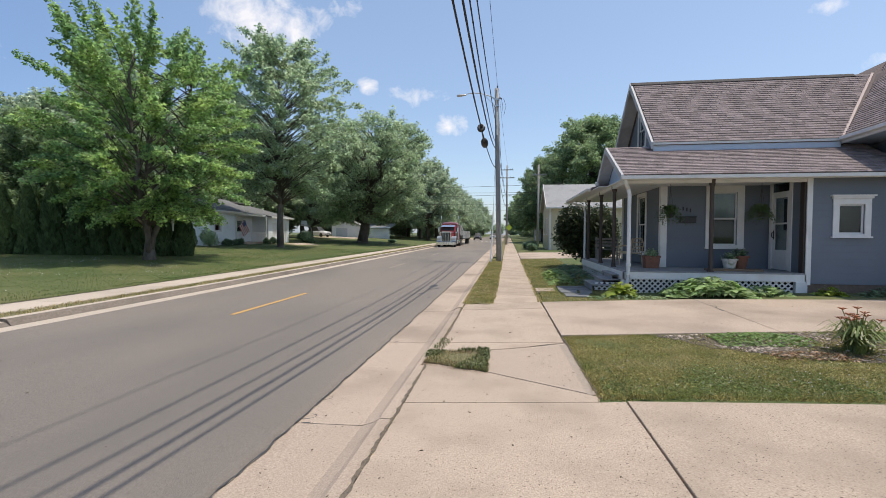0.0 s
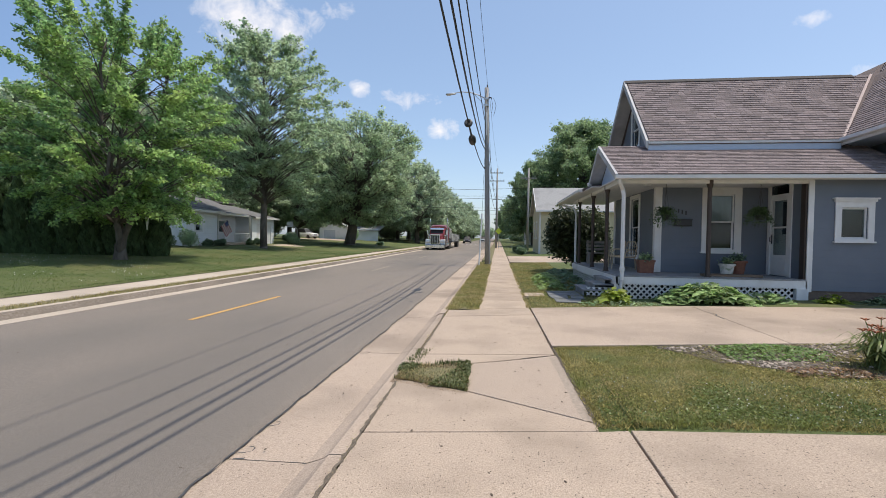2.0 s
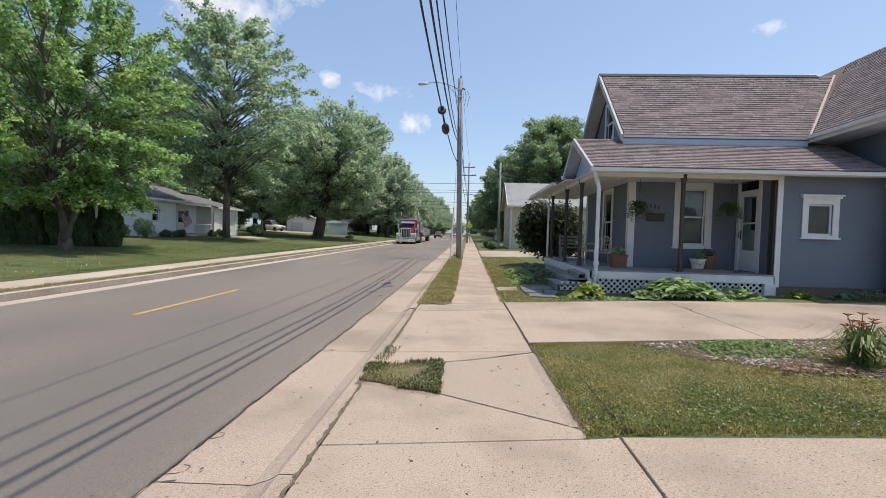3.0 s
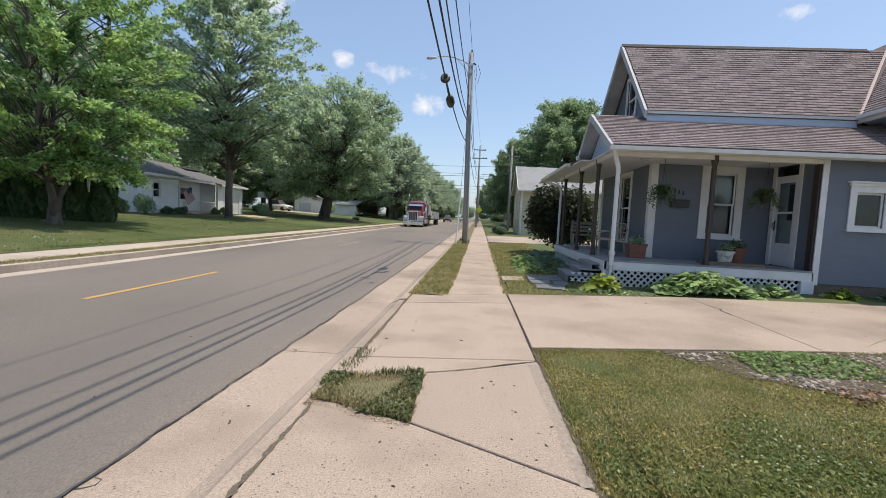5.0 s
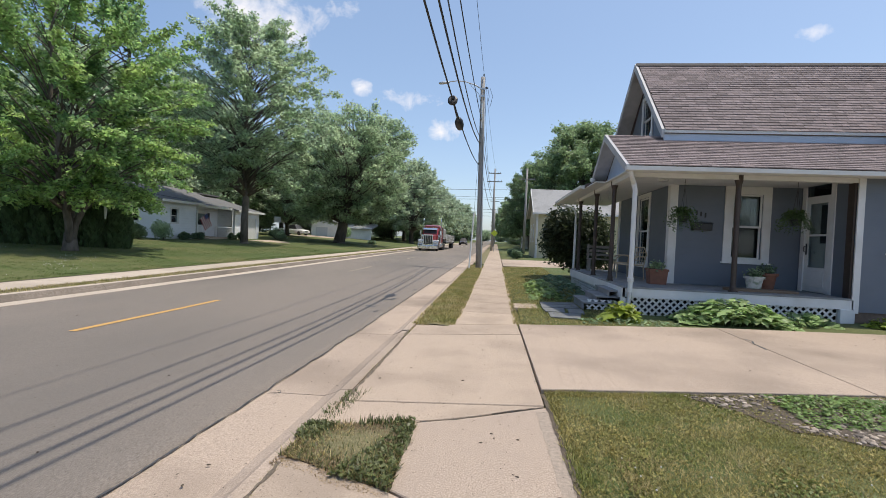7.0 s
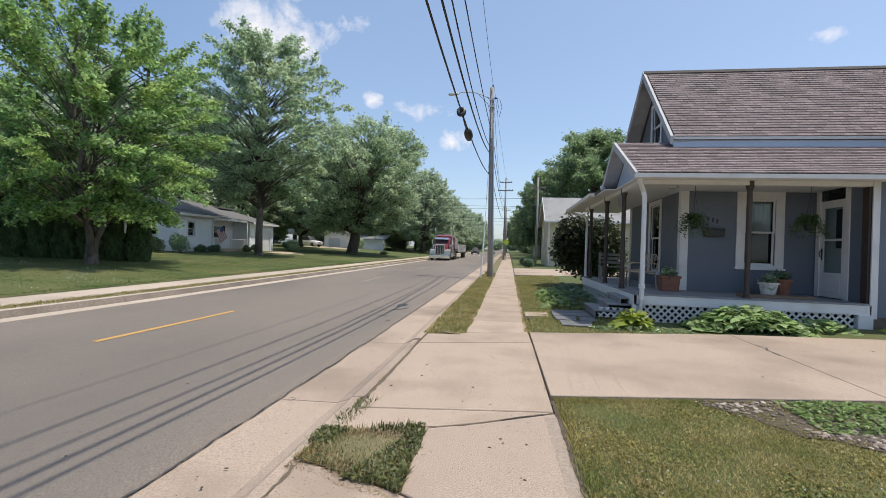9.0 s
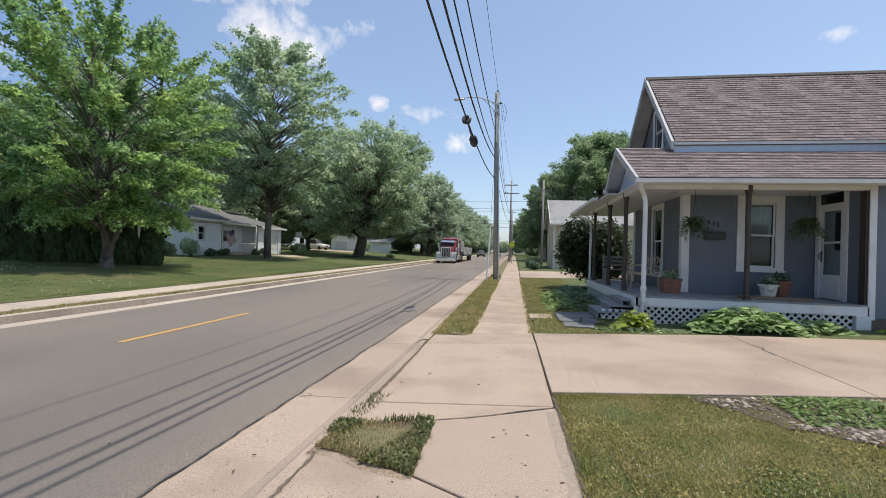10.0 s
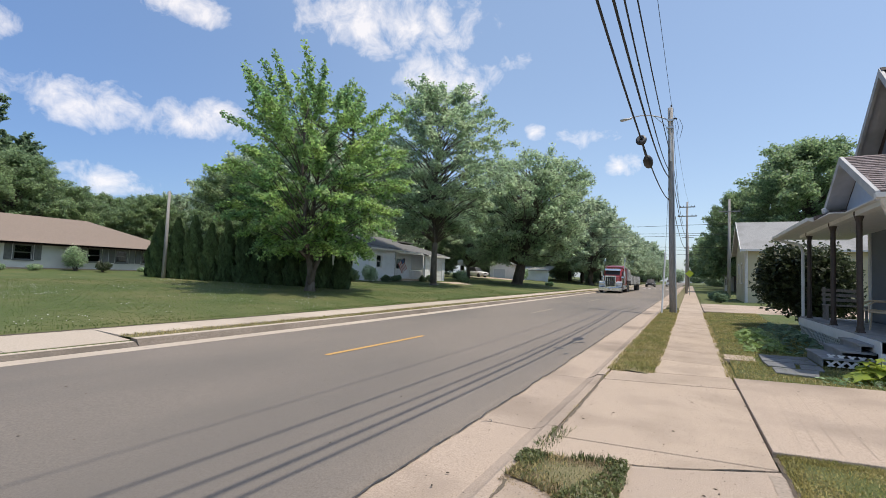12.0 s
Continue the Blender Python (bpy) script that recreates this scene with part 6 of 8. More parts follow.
part("plate", prism(B(), [(0.4, 61.95, 2.35), (0.85, 61.95, 2.8), (0.4, 61.95, 3.25), (-0.05, 61.95, 2.8)], (0, 0.01, 0)), SIGN_YELLOW, sign, "yellow-green sign plate")

# ---- neighbouring cream house ----
nh = thing("house", (10, 50, 0.5), "cream-yellow sided house with a grey shingle roof", "house")
part("wall", wall(B(), 4.35, 16, 0.2, 4.6, 0.2, [(5.6, 6.5, 2.2, 3.6), (9, 10, 2.2, 3.6)]), CREAM, nh, "cream lap siding", facing_south(0, 46))
part("wall", wall(B(), -54, -46.2, 0.2, 4.6, 0.2, [(-49.2, -48.4, 1.9, 3.5), (-52, -51.2, 1.9, 3.5)]), CREAM, nh, "cream lap siding", facing_west(4.35, 0))
part("gable", prism(B(), [(4.35, 46, 4.6), (4.35, 54, 4.6), (4.35, 50, 7.1)], (0.2, 0, 0)), CREAM, nh, "cream gable")
part("wall", box(B(), 4.35, 16, 53.8, 54, 0.2, 4.6), CREAM, nh)
part("wall", box(B(), 15.8, 16, 46.2, 53.8, 0.2, 7.0), CREAM, nh)
# Unseen inner wall; the darkness of the room is in its colour.
part("partition", box(B(), 5.2, 15.5, 47.5, 47.6, 0.2, 4.5), DARK, nh, "added inner wall, near-black in place of room shade")
for p in ([(4.0, 45.6, 4.55), (16.4, 45.6, 4.55), (16.4, 50, 7.25), (4.0, 50, 7.25)], [(4.0, 54.4, 4.55), (16.4, 54.4, 4.55), (16.4, 50, 7.25), (4.0, 50, 7.25)]):
    part("roof", prism(B(), p, (0, 0, -0.12)), GREY_ROOF, nh, "grey shingle roof slope")
for pts in ([(3.95, 45.55, 4.58), (3.95, 50, 7.29), (3.95, 50, 7.05), (3.95, 45.55, 4.34)], [(3.95, 50, 7.29), (3.95, 54.45, 4.58), (3.95, 54.45, 4.34), (3.95, 50, 7.05)]):
    part("rake_board", prism(B(), pts, (0.05, 0, 0)), WHITE, nh)
part("roof_gutter", box(B(), 3.95, 16.4, 45.5, 45.62, 4.42, 4.56), WHITE, nh, "white gutter")
part("downpipe", tube(B(), [(4.42, 45.56, 4.45), (4.42, 45.9, 4.1), (4.42, 45.94, 0.4)], 0.06, 7), WHITE, nh, "white downpipe")
part("corner_board", box(B(), 4.30, 4.5, 45.97, 46.0, 0.3, 4.5), WHITE, nh)
for u0, u1 in ((5.6, 6.5), (9, 10)):
    window(nh, facing_south(0, 46), u0, u1, 2.2, 3.6, 0.12, curtain=True)
for u0, u1 in ((-49.2, -48.4), (-52, -51.2)):
    window(nh, facing_west(4.35, 0), u0, u1, 1.9, 3.5, 0.12)
for i in range(5):
    shrub("foundation_shrub", gpos(2.6 + 0.4 * (i % 2), 44 + i * 2.6), 0.75, 0.8, 1500, 0.12, LEAF_DARK, "low dark clipped shrub beside the neighbouring house", 200 + i, lumps=6)
# small pale house further along
sh = thing("house", (9.5, 96, 0.9), "small pale house far along the street", "house")
part("wall", box(B(), 6, 13, 92, 100, 0.3, 3.4), GREY_WALL, sh)
part("roof", prism(B(), [(5.6, 91.6, 3.3), (5.6, 100.4, 3.3), (5.6, 96, 5.6)], (7.8, 0, 0)), GREY_ROOF, sh)
for yy in (93.5, 97):
    part("window", box(B(), 5.96, 6.0, yy, yy + 1, 1.6, 2.8), BLACK, sh)

# ---- white house opposite ----
WX, WZ = -24.3, 0.75
wh = thing("house", (-29, 40, WZ), "low white sided house with a charcoal roof and small porch", "house")
E_ = facing_east(WX, 0)
part("wall", wall(B(), 34.0, 37.9, WZ - 0.2, 3.75, 0.2, [(35.05, 35.8, 2.0, 3.12)]), WHITE_SIDING, wh, "white lap siding", E_)
part("wall", wall(B(), -33.5, WX - 0.2, WZ - 0.4, 3.75, 0.2, [(-26.95, -26.15, 2.0, 3.15)]), WHITE_SIDING, wh, "white lap siding", facing_south(0, 34.0))
part("wall", wall(B(), 37.9, 43.2, WZ - 0.2, 3.75, 0.2, [(38.5, 39.4, WZ + 0.25, 3.0), (40.35, 41.55, 1.95, 3.05)]), WHITE_SIDING, wh, "white siding behind the porch", facing_east(WX - 1.6, 0))
part("wall", box(B(), WX - 1.6, WX - 0.2, 37.7, 37.9, WZ - 0.2, 3.75), WHITE_SIDING, wh)
part("wall", wall(B(), 43.2, 47.5, WZ - 0.2, 3.6, 0.2, [(44.0, 46.9, WZ, 2.9)]), WHITE_SIDING, wh, "white garage front", facing_east(WX + 0.2, 0))
part("wall", box(B(), WX - 7, WX + 0.0, 47.3, 47.5, WZ - 0.2, 3.6), WHITE_SIDING, wh)
part("wall", box(B(), WX - 1.8, WX + 0.0, 43.2, 43.4, WZ - 0.2, 3.6), WHITE_SIDING, wh)
part("wall", box(B(), -33.5, -33.3, 34.2, 47.3, WZ - 0.2, 3.75), WHITE_SIDING, wh)
part("partition", box(B(), -32, WX - 2.2, 36, 36.1, WZ, 3.6), DARK, wh)
part("partition", box(B(), -27.4, -27.3, 34.3, 47, WZ, 3.6), DARK, wh)
gd = part("garage_door", box(B(), WX + 0.08, WX + 0.14, 44.0, 46.9, WZ, 2.9), WHITE, wh, "white panelled garage door")
for i in range(4):
    part("door_panel", box(B(), WX + 0.14, WX + 0.16, 44.05, 46.85, WZ + 0.05 + i * 0.53, WZ + 0.5 + i * 0.53), WHITE, gd)
part("roof", prism(B(), [(WX + 0.5, 33.5, 3.72), (WX + 0.5, 38.3, 3.72), (-28.9, 38.3, 5.2), (-28.9, 33.5, 5.2)], (0, 0, -0.12)), DARK_ROOF, wh, "charcoal shingle roof slope")
part("roof", prism(B(), [(WX - 0.1, 38.3, 3.68), (WX - 0.1, 43.2, 3.68), (-28.9, 43.2, 5.3), (-28.9, 38.3, 5.3)], (0, 0, -0.12)), DARK_ROOF, wh, "charcoal porch roof slope")
part("roof", prism(B(), [(WX + 0.6, 43.1, 3.55), (WX + 0.6, 47.9, 3.55), (-28.9, 47.9, 4.9), (-28.9, 43.1, 4.9)], (0, 0, -0.12)), DARK_ROOF, wh, "charcoal garage roof slope")
part("roof", prism(B(), [(-28.9, 33.5, 5.2), (-28.9, 47.9, 5.2), (-34, 47.9, 3.7), (-34, 33.5, 3.7)], (0, 0, -0.12)), DARK_ROOF, wh, "charcoal rear slope")
part("gable", prism(B(), [(WX, 34.02, 3.62), (-33.5, 34.02, 3.62), (-28.9, 34.02, 5.1)], (0, 0.1, 0)), WHITE_SIDING, wh)
part("fascia", box(B(), WX + 0.5, WX + 0.56, 33.5, 38.3, 3.55, 3.74), WHITE, wh, "white fascia")
part("fascia", box(B(), WX - 0.1, WX - 0.04, 38.3, 43.1, 3.5, 3.70), WHITE, wh, "white fascia")
part("fascia", box(B(), WX + 0.6, WX + 0.66, 43.1, 47.9, 3.38, 3.57), WHITE, wh, "white fascia")
window(wh, E_, 35.05, 35.8, 2.0, 3.12, 0.1)
window(wh, facing_south(0, 34.0), -26.95, -26.15, 2.0, 3.15, 0.1)
window(wh, facing_east(WX - 1.6, 0), 40.35, 41.55, 1.95, 3.05, 0.08, hung=False, curtain="half")
for u in (39.95, 41.65):
    part("shutter", box(B(), u, u + 0.3, -0.05, 0, 1.9, 3.1), BLACK, wh, "black shutter", facing_east(WX - 1.6, 0))
part("door", box(B(), 38.5, 39.4, 0.05, 0.1, WZ + 0.25, 3.0), WHITE, wh, "white front door", facing_east(WX - 1.6, 0))
part("porch_floor", box(B(), WX - 1.6, WX + 0.1, 37.95, 43.1, WZ - 0.2, WZ + 0.22), CONCRETE, wh, "concrete porch floor")
part("porch_step", box(B(), WX + 0.1, WX + 0.5, 39.0, 40.4, WZ - 0.1, WZ + 0.08), CONCRETE, wh)
for a, b in ((37.95, 38.95), (40.45, 42.9)):
    rail = part("porch_rail", box(B(), WX + 0.0, WX + 0.06, a, b, WZ + 1.08, WZ + 1.14), WHITE, wh, "white railing")
    k = int((b - a) / 0.14)
    for i in range(k + 1):
        y = a + (b - a) * i / k
        part("baluster", box(B(), WX + 0.012, WX + 0.048, y - 0.018, y + 0.018, WZ + 0.22, WZ + 1.08), WHITE, rail)
for y in (38.0, 43.0):
    part("porch_post", box(B(), WX - 0.02, WX + 0.08, y - 0.05, y + 0.05, WZ + 0.22, 3.6), WHITE, wh)
flag = thing("flag", (WX + 0.05, 38.1, 2.4), "striped red and white flag hanging from a porch staff", "flag")
part("staff", tube(B(), [(WX + 0.05, 38.1, 2.3), (WX + 0.75, 38.3, 3.0)], 0.015, 6), METAL, flag)
for i in range(9):
    a = Vector((WX + 0.70 - i * 0.055, 38.28 - i * 0.015, 2.96 - i * 0.055))
    d = Vector((0.02, 0.55, -0.85))
    c0 = a + d * (0.42 if i < 4 else 0)
    bm = prism(B(), [c0, a + d * 1.15 + Vector((0.04, 0, 0)), a + d * 1.15 + Vector((-0.015, -0.012, -0.055)), c0 + Vector((-0.055, -0.015, -0.055))], (0.012, 0, 0))
    part("stripe", bm, FLAG_RED if i % 2 == 0 else FLAG_WHITE, flag)
a = Vector((WX + 0.70, 38.28, 2.96))
d = Vector((0.02, 0.55, -0.85)) * 0.42
part("canton", prism(B(), [a, a + d, a + d + Vector((-0.22, -0.06, -0.22)), a + Vector((-0.22, -0.06, -0.22))], (0.013, 0, 0)), FLAG_BLUE, flag)
for i, (x, y, r, h, m) in enumerate(((-23.2, 33.0, 0.95, 1.5, LEAF_MID), (-23.6, 35.6, 0.5, 0.6, LEAF_DARK), (-23.6, 37.2, 0.55, 0.6, LEAF_DARK), (-23.4, 41.6, 0.5, 0.6, LEAF_DARK), (-23.5, 43.2, 0.5, 0.7, LEAF_DARK), (-23.9, 31.5, 0.7, 1.2, LEAF_DARK), (-22.6, 49.0, 0.9, 1.0, LEAF_MID), (-23.5, 50.5, 1.0, 1.3, LEAF_MID), (-24.5, 52, 0.9, 1.0, LEAF_DARK))):
    shrub("garden_shrub", gpos(x, y), r, h, 2600, 0.11, m, "rounded garden shrub against the white house", 300 + i, lumps=7)
hoop = thing("basketball_hoop", gpos(-24.7, 54.5), "basketball hoop with white backboard on a bent post", "basketball hoop")
hx, hy, hz = gpos(-24.7, 54.5)
part("post", tube(B(), [(hx, hy, hz), (hx, hy, hz + 1.7), (hx - 0.5, hy - 0.4, hz + 2.3)], 0.06, 8), WHITE, hoop)
part("backboard", bevelled(box(B(), hx - 1.0, hx - 0.2, hy - 0.72, hy - 0.66, hz + 1.95, hz + 2.6), 0.01), WHITE, hoop, "white backboard")
part("rim", tube(B(), [(hx - 0.65 + 0.23 * math.cos(a), hy - 0.98 + 0.23 * math.sin(a), hz + 2.1) for a in [i * 6.283 / 12 for i in range(13)]], 0.012, 5), RED_PAINT, hoop)

# ---- outbuilding and pickup further on ----
ob_ = thing("garage_building", (-29, 86, 1.2), "white gabled garage building behind the trees", "garage")
part("wall", wall(B(), -33.2, -27.6, 0.8, 3.5, 0.2, [(-32.4, -30.1, 1.15, 2.95)]), WHITE_SIDING, ob_, "white siding", facing_south(0, 82))
part("wall", box(B(), -27.8, -27.6, 82.2, 90, 0.8, 3.5), WHITE_SIDING, ob_)
part("wall", box(B(), -33.2, -33.0, 82.2, 90, 0.8, 3.5), WHITE_SIDING, ob_)
part("wall", box(B(), -27.6, -22.3, 83.5, 83.7, 0.8, 3.2), WHITE_SIDING, ob_, "lower side wing")
part("gable", prism(B(), [(-33.2, 82, 3.5), (-27.6, 82, 3.5), (-30.4, 82, 4.75)], (0, 0.15, 0)), WHITE_SIDING, ob_)
part("garage_door", box(B(), -32.4, -30.1, 82.08, 82.14, 1.15, 2.95), mat("pale_blue_door", (0.5, 0.55, 0.62), (0.54, 0.59, 0.66), 3, 0.6), ob_, "pale overhead door")
for p in ([(-33.6, 81.6, 3.4), (-33.6, 90.3, 3.4), (-30.4, 90.3, 4.9), (-30.4, 81.6, 4.9)], [(-27.2, 81.6, 3.4), (-27.2, 90.3, 3.4), (-30.4, 90.3, 4.9), (-30.4, 81.6, 4.9)], [(-27.2, 83.2, 3.0), (-22, 83.2, 3.0), (-22, 88, 4.0), (-27.2, 88, 4.0)]):
    part("roof", prism(B(), p, (0, 0, -0.1)), GREY_ROOF, ob_)
shrub("round_bush", gpos(-26.3, 80.5), 1.5, 1.9, 4000, 0.2, LEAF_MID, "rounded grey-green bush by the garage building", 330, lumps=9)
shrub("flower_bed", gpos(-16.2, 63), 1.0, 0.6, 1800, 0.14, LEAF_MID, "low bed of flowers on the lawn opposite", 331, lumps=7)

sock = thing("windsock", (-18.45, 23.2, 1.9), "white cloth windsock hanging from a maple branch", "windsock")
part("cloth", lathe(B(), [(0.035, 0.0), (0.06, 0.3), (0.085, 0.7), (0.095, 0.92), (0.08, 0.92)], 12, (-18.45, 23.2, 1.9)), FLAG_WHITE, sock, "white tapered cloth")
part("cord", tube(B(), [(-18.45, 23.2, 2.8), (-18.42, 23.1, 4.6)], 0.008, 5), BLACK, sock)

# ---- low ranch building ----
rb = thing("ranch_house", (-38, 12, 1.0), "long low pale grey building with a tan hipped roof", "house")
holes = [(a, b, 1.5, 2.34) for a, b in ((13.05, 13.85), (16.6, 17.3), (18.2, 18.9), (19.8, 20.5), (8.0, 8.9), (3.5, 4.4))]
part("wall", wall(B(), -6, 22, 0.75, 2.55, 0.2, holes), GREY_WALL, rb, "pale grey siding", facing_east(-33, 0))
part("wall", box(B(), -41, -33.2, 21.8, 22, 0.75, 2.55), GREY_WALL, rb)
part("partition", box(B(), -35.5, -35.4, -6, 21.7, 0.75, 2.5), DARK, rb)
for h in holes:
    window(rb, facing_east(-33, 0), h[0], h[1], h[2], h[3], 0.05, hung=True, frame_mat=STONE)
    for u in (h[0] - 0.42, h[1] + 0.10):
        part("shutter", box(B(), u, u + 0.32, -0.05, 0, h[2] - 0.02, h[3] + 0.04), STONE, rb, "grey shutter", facing_east(-33, 0))
part("plinth", box(B(), -33.0, -32.93, -6, 22, 0.7, 1.05), CONCRETE_PALE, rb, "pale plinth band")
part("roof", prism(B(), [(-32.4, -7, 2.5), (-32.4, 22.6, 2.5), (-37, 18.0, 4.35), (-37, -7, 4.35)], (0, 0, -0.12)), TAN_ROOF, rb, "tan shingle roof slope")
part("roof", prism(B(), [(-32.4, 22.6, 2.5), (-41.6, 22.6, 2.5), (-37, 18.0, 4.35)], (0, 0, -0.12)), TAN_ROOF, rb, "tan hip end")
part("roof", prism(B(), [(-41.6, -7, 2.5), (-41.6, 22.6, 2.5), (-37, 18.0, 4.35), (-37, -7, 4.35)], (0, 0, -0.12)), TAN_ROOF, rb)
part("fascia", box(B(), -32.46, -32.4, -7, 22.6, 2.36, 2.5), BROWN, rb, "dark eave gutter")
shrub("conical_shrub", gpos(-31.9, 15.6), 0.75, 1.45, 3500, 0.1, LEAF_MID, "upright rounded green shrub against the low building", 340, lumps=8)
shrub("red_shrub", gpos(-31.0, 16.6), 0.6, 0.62, 2200, 0.08, PURPLE_LEAF, "low dark reddish shrub against the low building", 341, lumps=6)
for i, y in enumerate((8.5, 12.0, 13.6, 19.6)):
    shrub("garden_shrub", gpos(-31.9, y), 0.6, 0.4, 1200, 0.08, LEAF_MID, "low garden shrub against the low building", 342 + i, lumps=5)
# ---- vehicles ----
def wheel(parent, x, y, z, r, w, side, rim_mat=None, dual=False):
    """A wheel on an axle along x: tyre, rim, hub. side: +1 or -1, the way it faces."""
    prof = [(r * 0.62, -w / 2), (r * 0.94, -w / 2), (r, -w * 0.36), (r, w * 0.36), (r * 0.94, w / 2), (r * 0.62, w / 2)]
    m = Matrix.Translation((x, y, z)) @ Matrix.Rotation(radians(90 * side), 4, "Y")
    tyre = part("tyre", lathe(B(), prof, 22), RUBBER, parent, "black tyre", m, smooth=False)
    part("rim", lathe(B(), [(r * 0.63, -w * 0.3), (r * 0.63, w * 0.42), (r * 0.50, w * (0.10 if not dual else -0.1)), (r * 0.22, w * (0.15 if not dual else -0.05)), (r * 0.2, w * 0.45), (r * 0.08, w * 0.5)], 20), rim_mat or CHROME, tyre, "bright metal rim", m)
    return tyre


def side_loft(bm, stations):
    """A body from cross-sections (y, half widths and heights as (x, z) of the right side, top to bottom), mirrored."""
    rows = []
    for y, prof in stations:
        right = [(x, z) for x, z in prof]
        left = [(-x, z) for x, z in prof[::-1]]
        rows.append([bm.verts.new((x, y, z)) for x, z in right + left])
    n = len(rows[0])
    for a, b in zip(rows, rows[1:]):
        for i in range(n):
            j = (i + 1) % n
            bm.faces.new((a[i], a[j], b[j], b[i]))
    bm.faces.new(rows[0])
    bm.faces.new(rows[-1][::-1])
    bmesh.ops.recalc_face_normals(bm, faces=bm.faces)
    return bm


def semi_truck():
    """A long-nosed red tractor; its front at y = 0, length along +y, wheels on z = 0."""
    t = thing("semi_truck", (0, 0, 0), "deep red long-nosed tractor truck with chrome grille and stacks", "truck")
    part("hood", side_loft(B(), [(0.30, [(0.05, 1.92), (0.50, 1.90), (0.56, 1.80), (0.58, 1.0), (0.56, 0.75)]), (1.9, [(0.05, 2.05), (0.72, 2.02), (0.82, 1.90), (0.84, 1.0), (0.80, 0.75)])]), RED_PAINT, t, "red tapered hood")
    part("cab", side_loft(B(), [(1.85, [(0.05, 2.05), (0.85, 2.03), (0.93, 1.9), (0.95, 1.0), (0.93, 0.85)]), (2.15, [(0.05, 2.70), (0.82, 2.68), (0.95, 2.45), (0.98, 1.0), (0.96, 0.85)]), (2.5, [(0.05, 2.82), (0.85, 2.80), (0.98, 2.6), (1.0, 1.0), (0.98, 0.85)]), (3.5, [(0.05, 2.85), (0.86, 2.83), (1.0, 2.65), (1.02, 1.0), (1.0, 0.85)])]), RED_PAINT, t, "red cab")
    part("sleeper", side_loft(B(), [(3.52, [(0.05, 3.10), (0.85, 3.06), (1.1, 2.8), (1.14, 1.0), (1.1, 0.9)]), (4.0, [(0.05, 3.25), (0.95, 3.2), (1.16, 2.95), (1.18, 1.0), (1.15, 0.9)]), (5.1, [(0.05, 3.25), (0.95, 3.2), (1.16, 2.95), (1.18, 1.0), (1.15, 0.9)])]), RED_PAINT, t, "red raised-roof sleeper")
    part("windscreen", prism(B(), [(-0.80, 1.90, 2.12), (0.80, 1.90, 2.12), (0.77, 2.12, 2.62), (-0.77, 2.12, 2.62)], (0, -0.02, 0.01)), BLACK, t, "dark windscreen")
    part("visor", prism(B(), [(-0.88, 1.78, 2.58), (0.88, 1.78, 2.58), (0.85, 2.15, 2.78), (-0.85, 2.15, 2.78)], (0, 0, 0.03)), CHROME, t, "chrome sun visor")
    g = part("grille_frame", wall(B(), -0.58, 0.58, 0.72, 1.96, 0.12, [(-0.50, 0.50, 0.80, 1.84)]), CHROME, t, "chrome grille surround", Matrix.Translation((0, 0.2, 0)))
    part("grille_mesh", box(B(), -0.5, 0.5, 0.26, 0.30, 0.80, 1.84), BLACK, g, "dark grille mesh")
    for i in range(5):
        x = -0.5 + 0.2 * (i + 0.5)
        part("grille_bar", box(B(), x + 0.085, x + 0.115, 0.22, 0.25, 0.80, 1.84), CHROME, g)
    part("bumper", bevelled(box(B(), -1.22, 1.22, -0.05, 0.22, 0.26, 0.68), 0.05), CHROME, t, "deep chrome bumper")
    part("plate", box(B(), -0.18, 0.18, -0.075, -0.055, 0.44, 0.60), WHITE, t, "white plate with plain bars")
    for s in (-1, 1):
        part("fender", prism(B(), [(s * 0.60, 0.25, 0.72), (s * 0.60, 0.35, 1.22), (s * 0.60, 0.9, 1.36), (s * 0.60, 1.5, 1.22), (s * 0.60, 1.78, 0.72), (s * 0.60, 1.62, 0.72), (s * 0.60, 1.38, 1.12), (s * 0.60, 0.9, 1.22), (s * 0.60, 0.50, 1.05)], (s * 0.62, 0, 0)), METAL, t, "pale grey fender")
        part("headlight", bevelled(box(B(), s * 0.88 - 0.26, s * 0.88 + 0.26, 0.14, 0.36, 0.95, 1.17), 0.03), CHROME, t, "paired headlight")
        part("headlight_lens", box(B(), s * 0.88 - 0.21, s * 0.88 + 0.21, 0.125, 0.14, 0.985, 1.135), LAMP_GLASS, t)
        part("mirror", bevelled(box(B(), s * 1.25 - 0.1, s * 1.25 + 0.1, 2.25, 2.33, 1.95, 2.5), 0.02), CHROME, t, "chrome mirror")
        part("mirror_arm", tube(B(), [(s * 0.95, 2.45, 2.55), (s * 1.25, 2.3, 2.5)], 0.015, 5), CHROME, t)
        part("air_cleaner", lathe(B(), [(0.1, 0), (0.19, 0.05), (0.19, 0.72), (0.2, 0.76), (0.17, 0.86), (0.05, 0.9)], 16, (s * 1.02, 1.98, 1.05)), CHROME, t, "chrome air cleaner")
        part("exhaust_stack", tube(B(), [(s * 1.12, 3.46, 0.9), (s * 1.12, 3.46, 3.7), (s * 1.12, 3.50, 3.9), (s * 1.12, 3.62, 4.05)], 0.075, 12), CHROME, t, "tall chrome exhaust stack")
        part("heat_shield", lathe(B(), [(0.11, 0), (0.11, 1.25)], 14, (s * 1.12, 3.46, 1.05)), METAL, t)
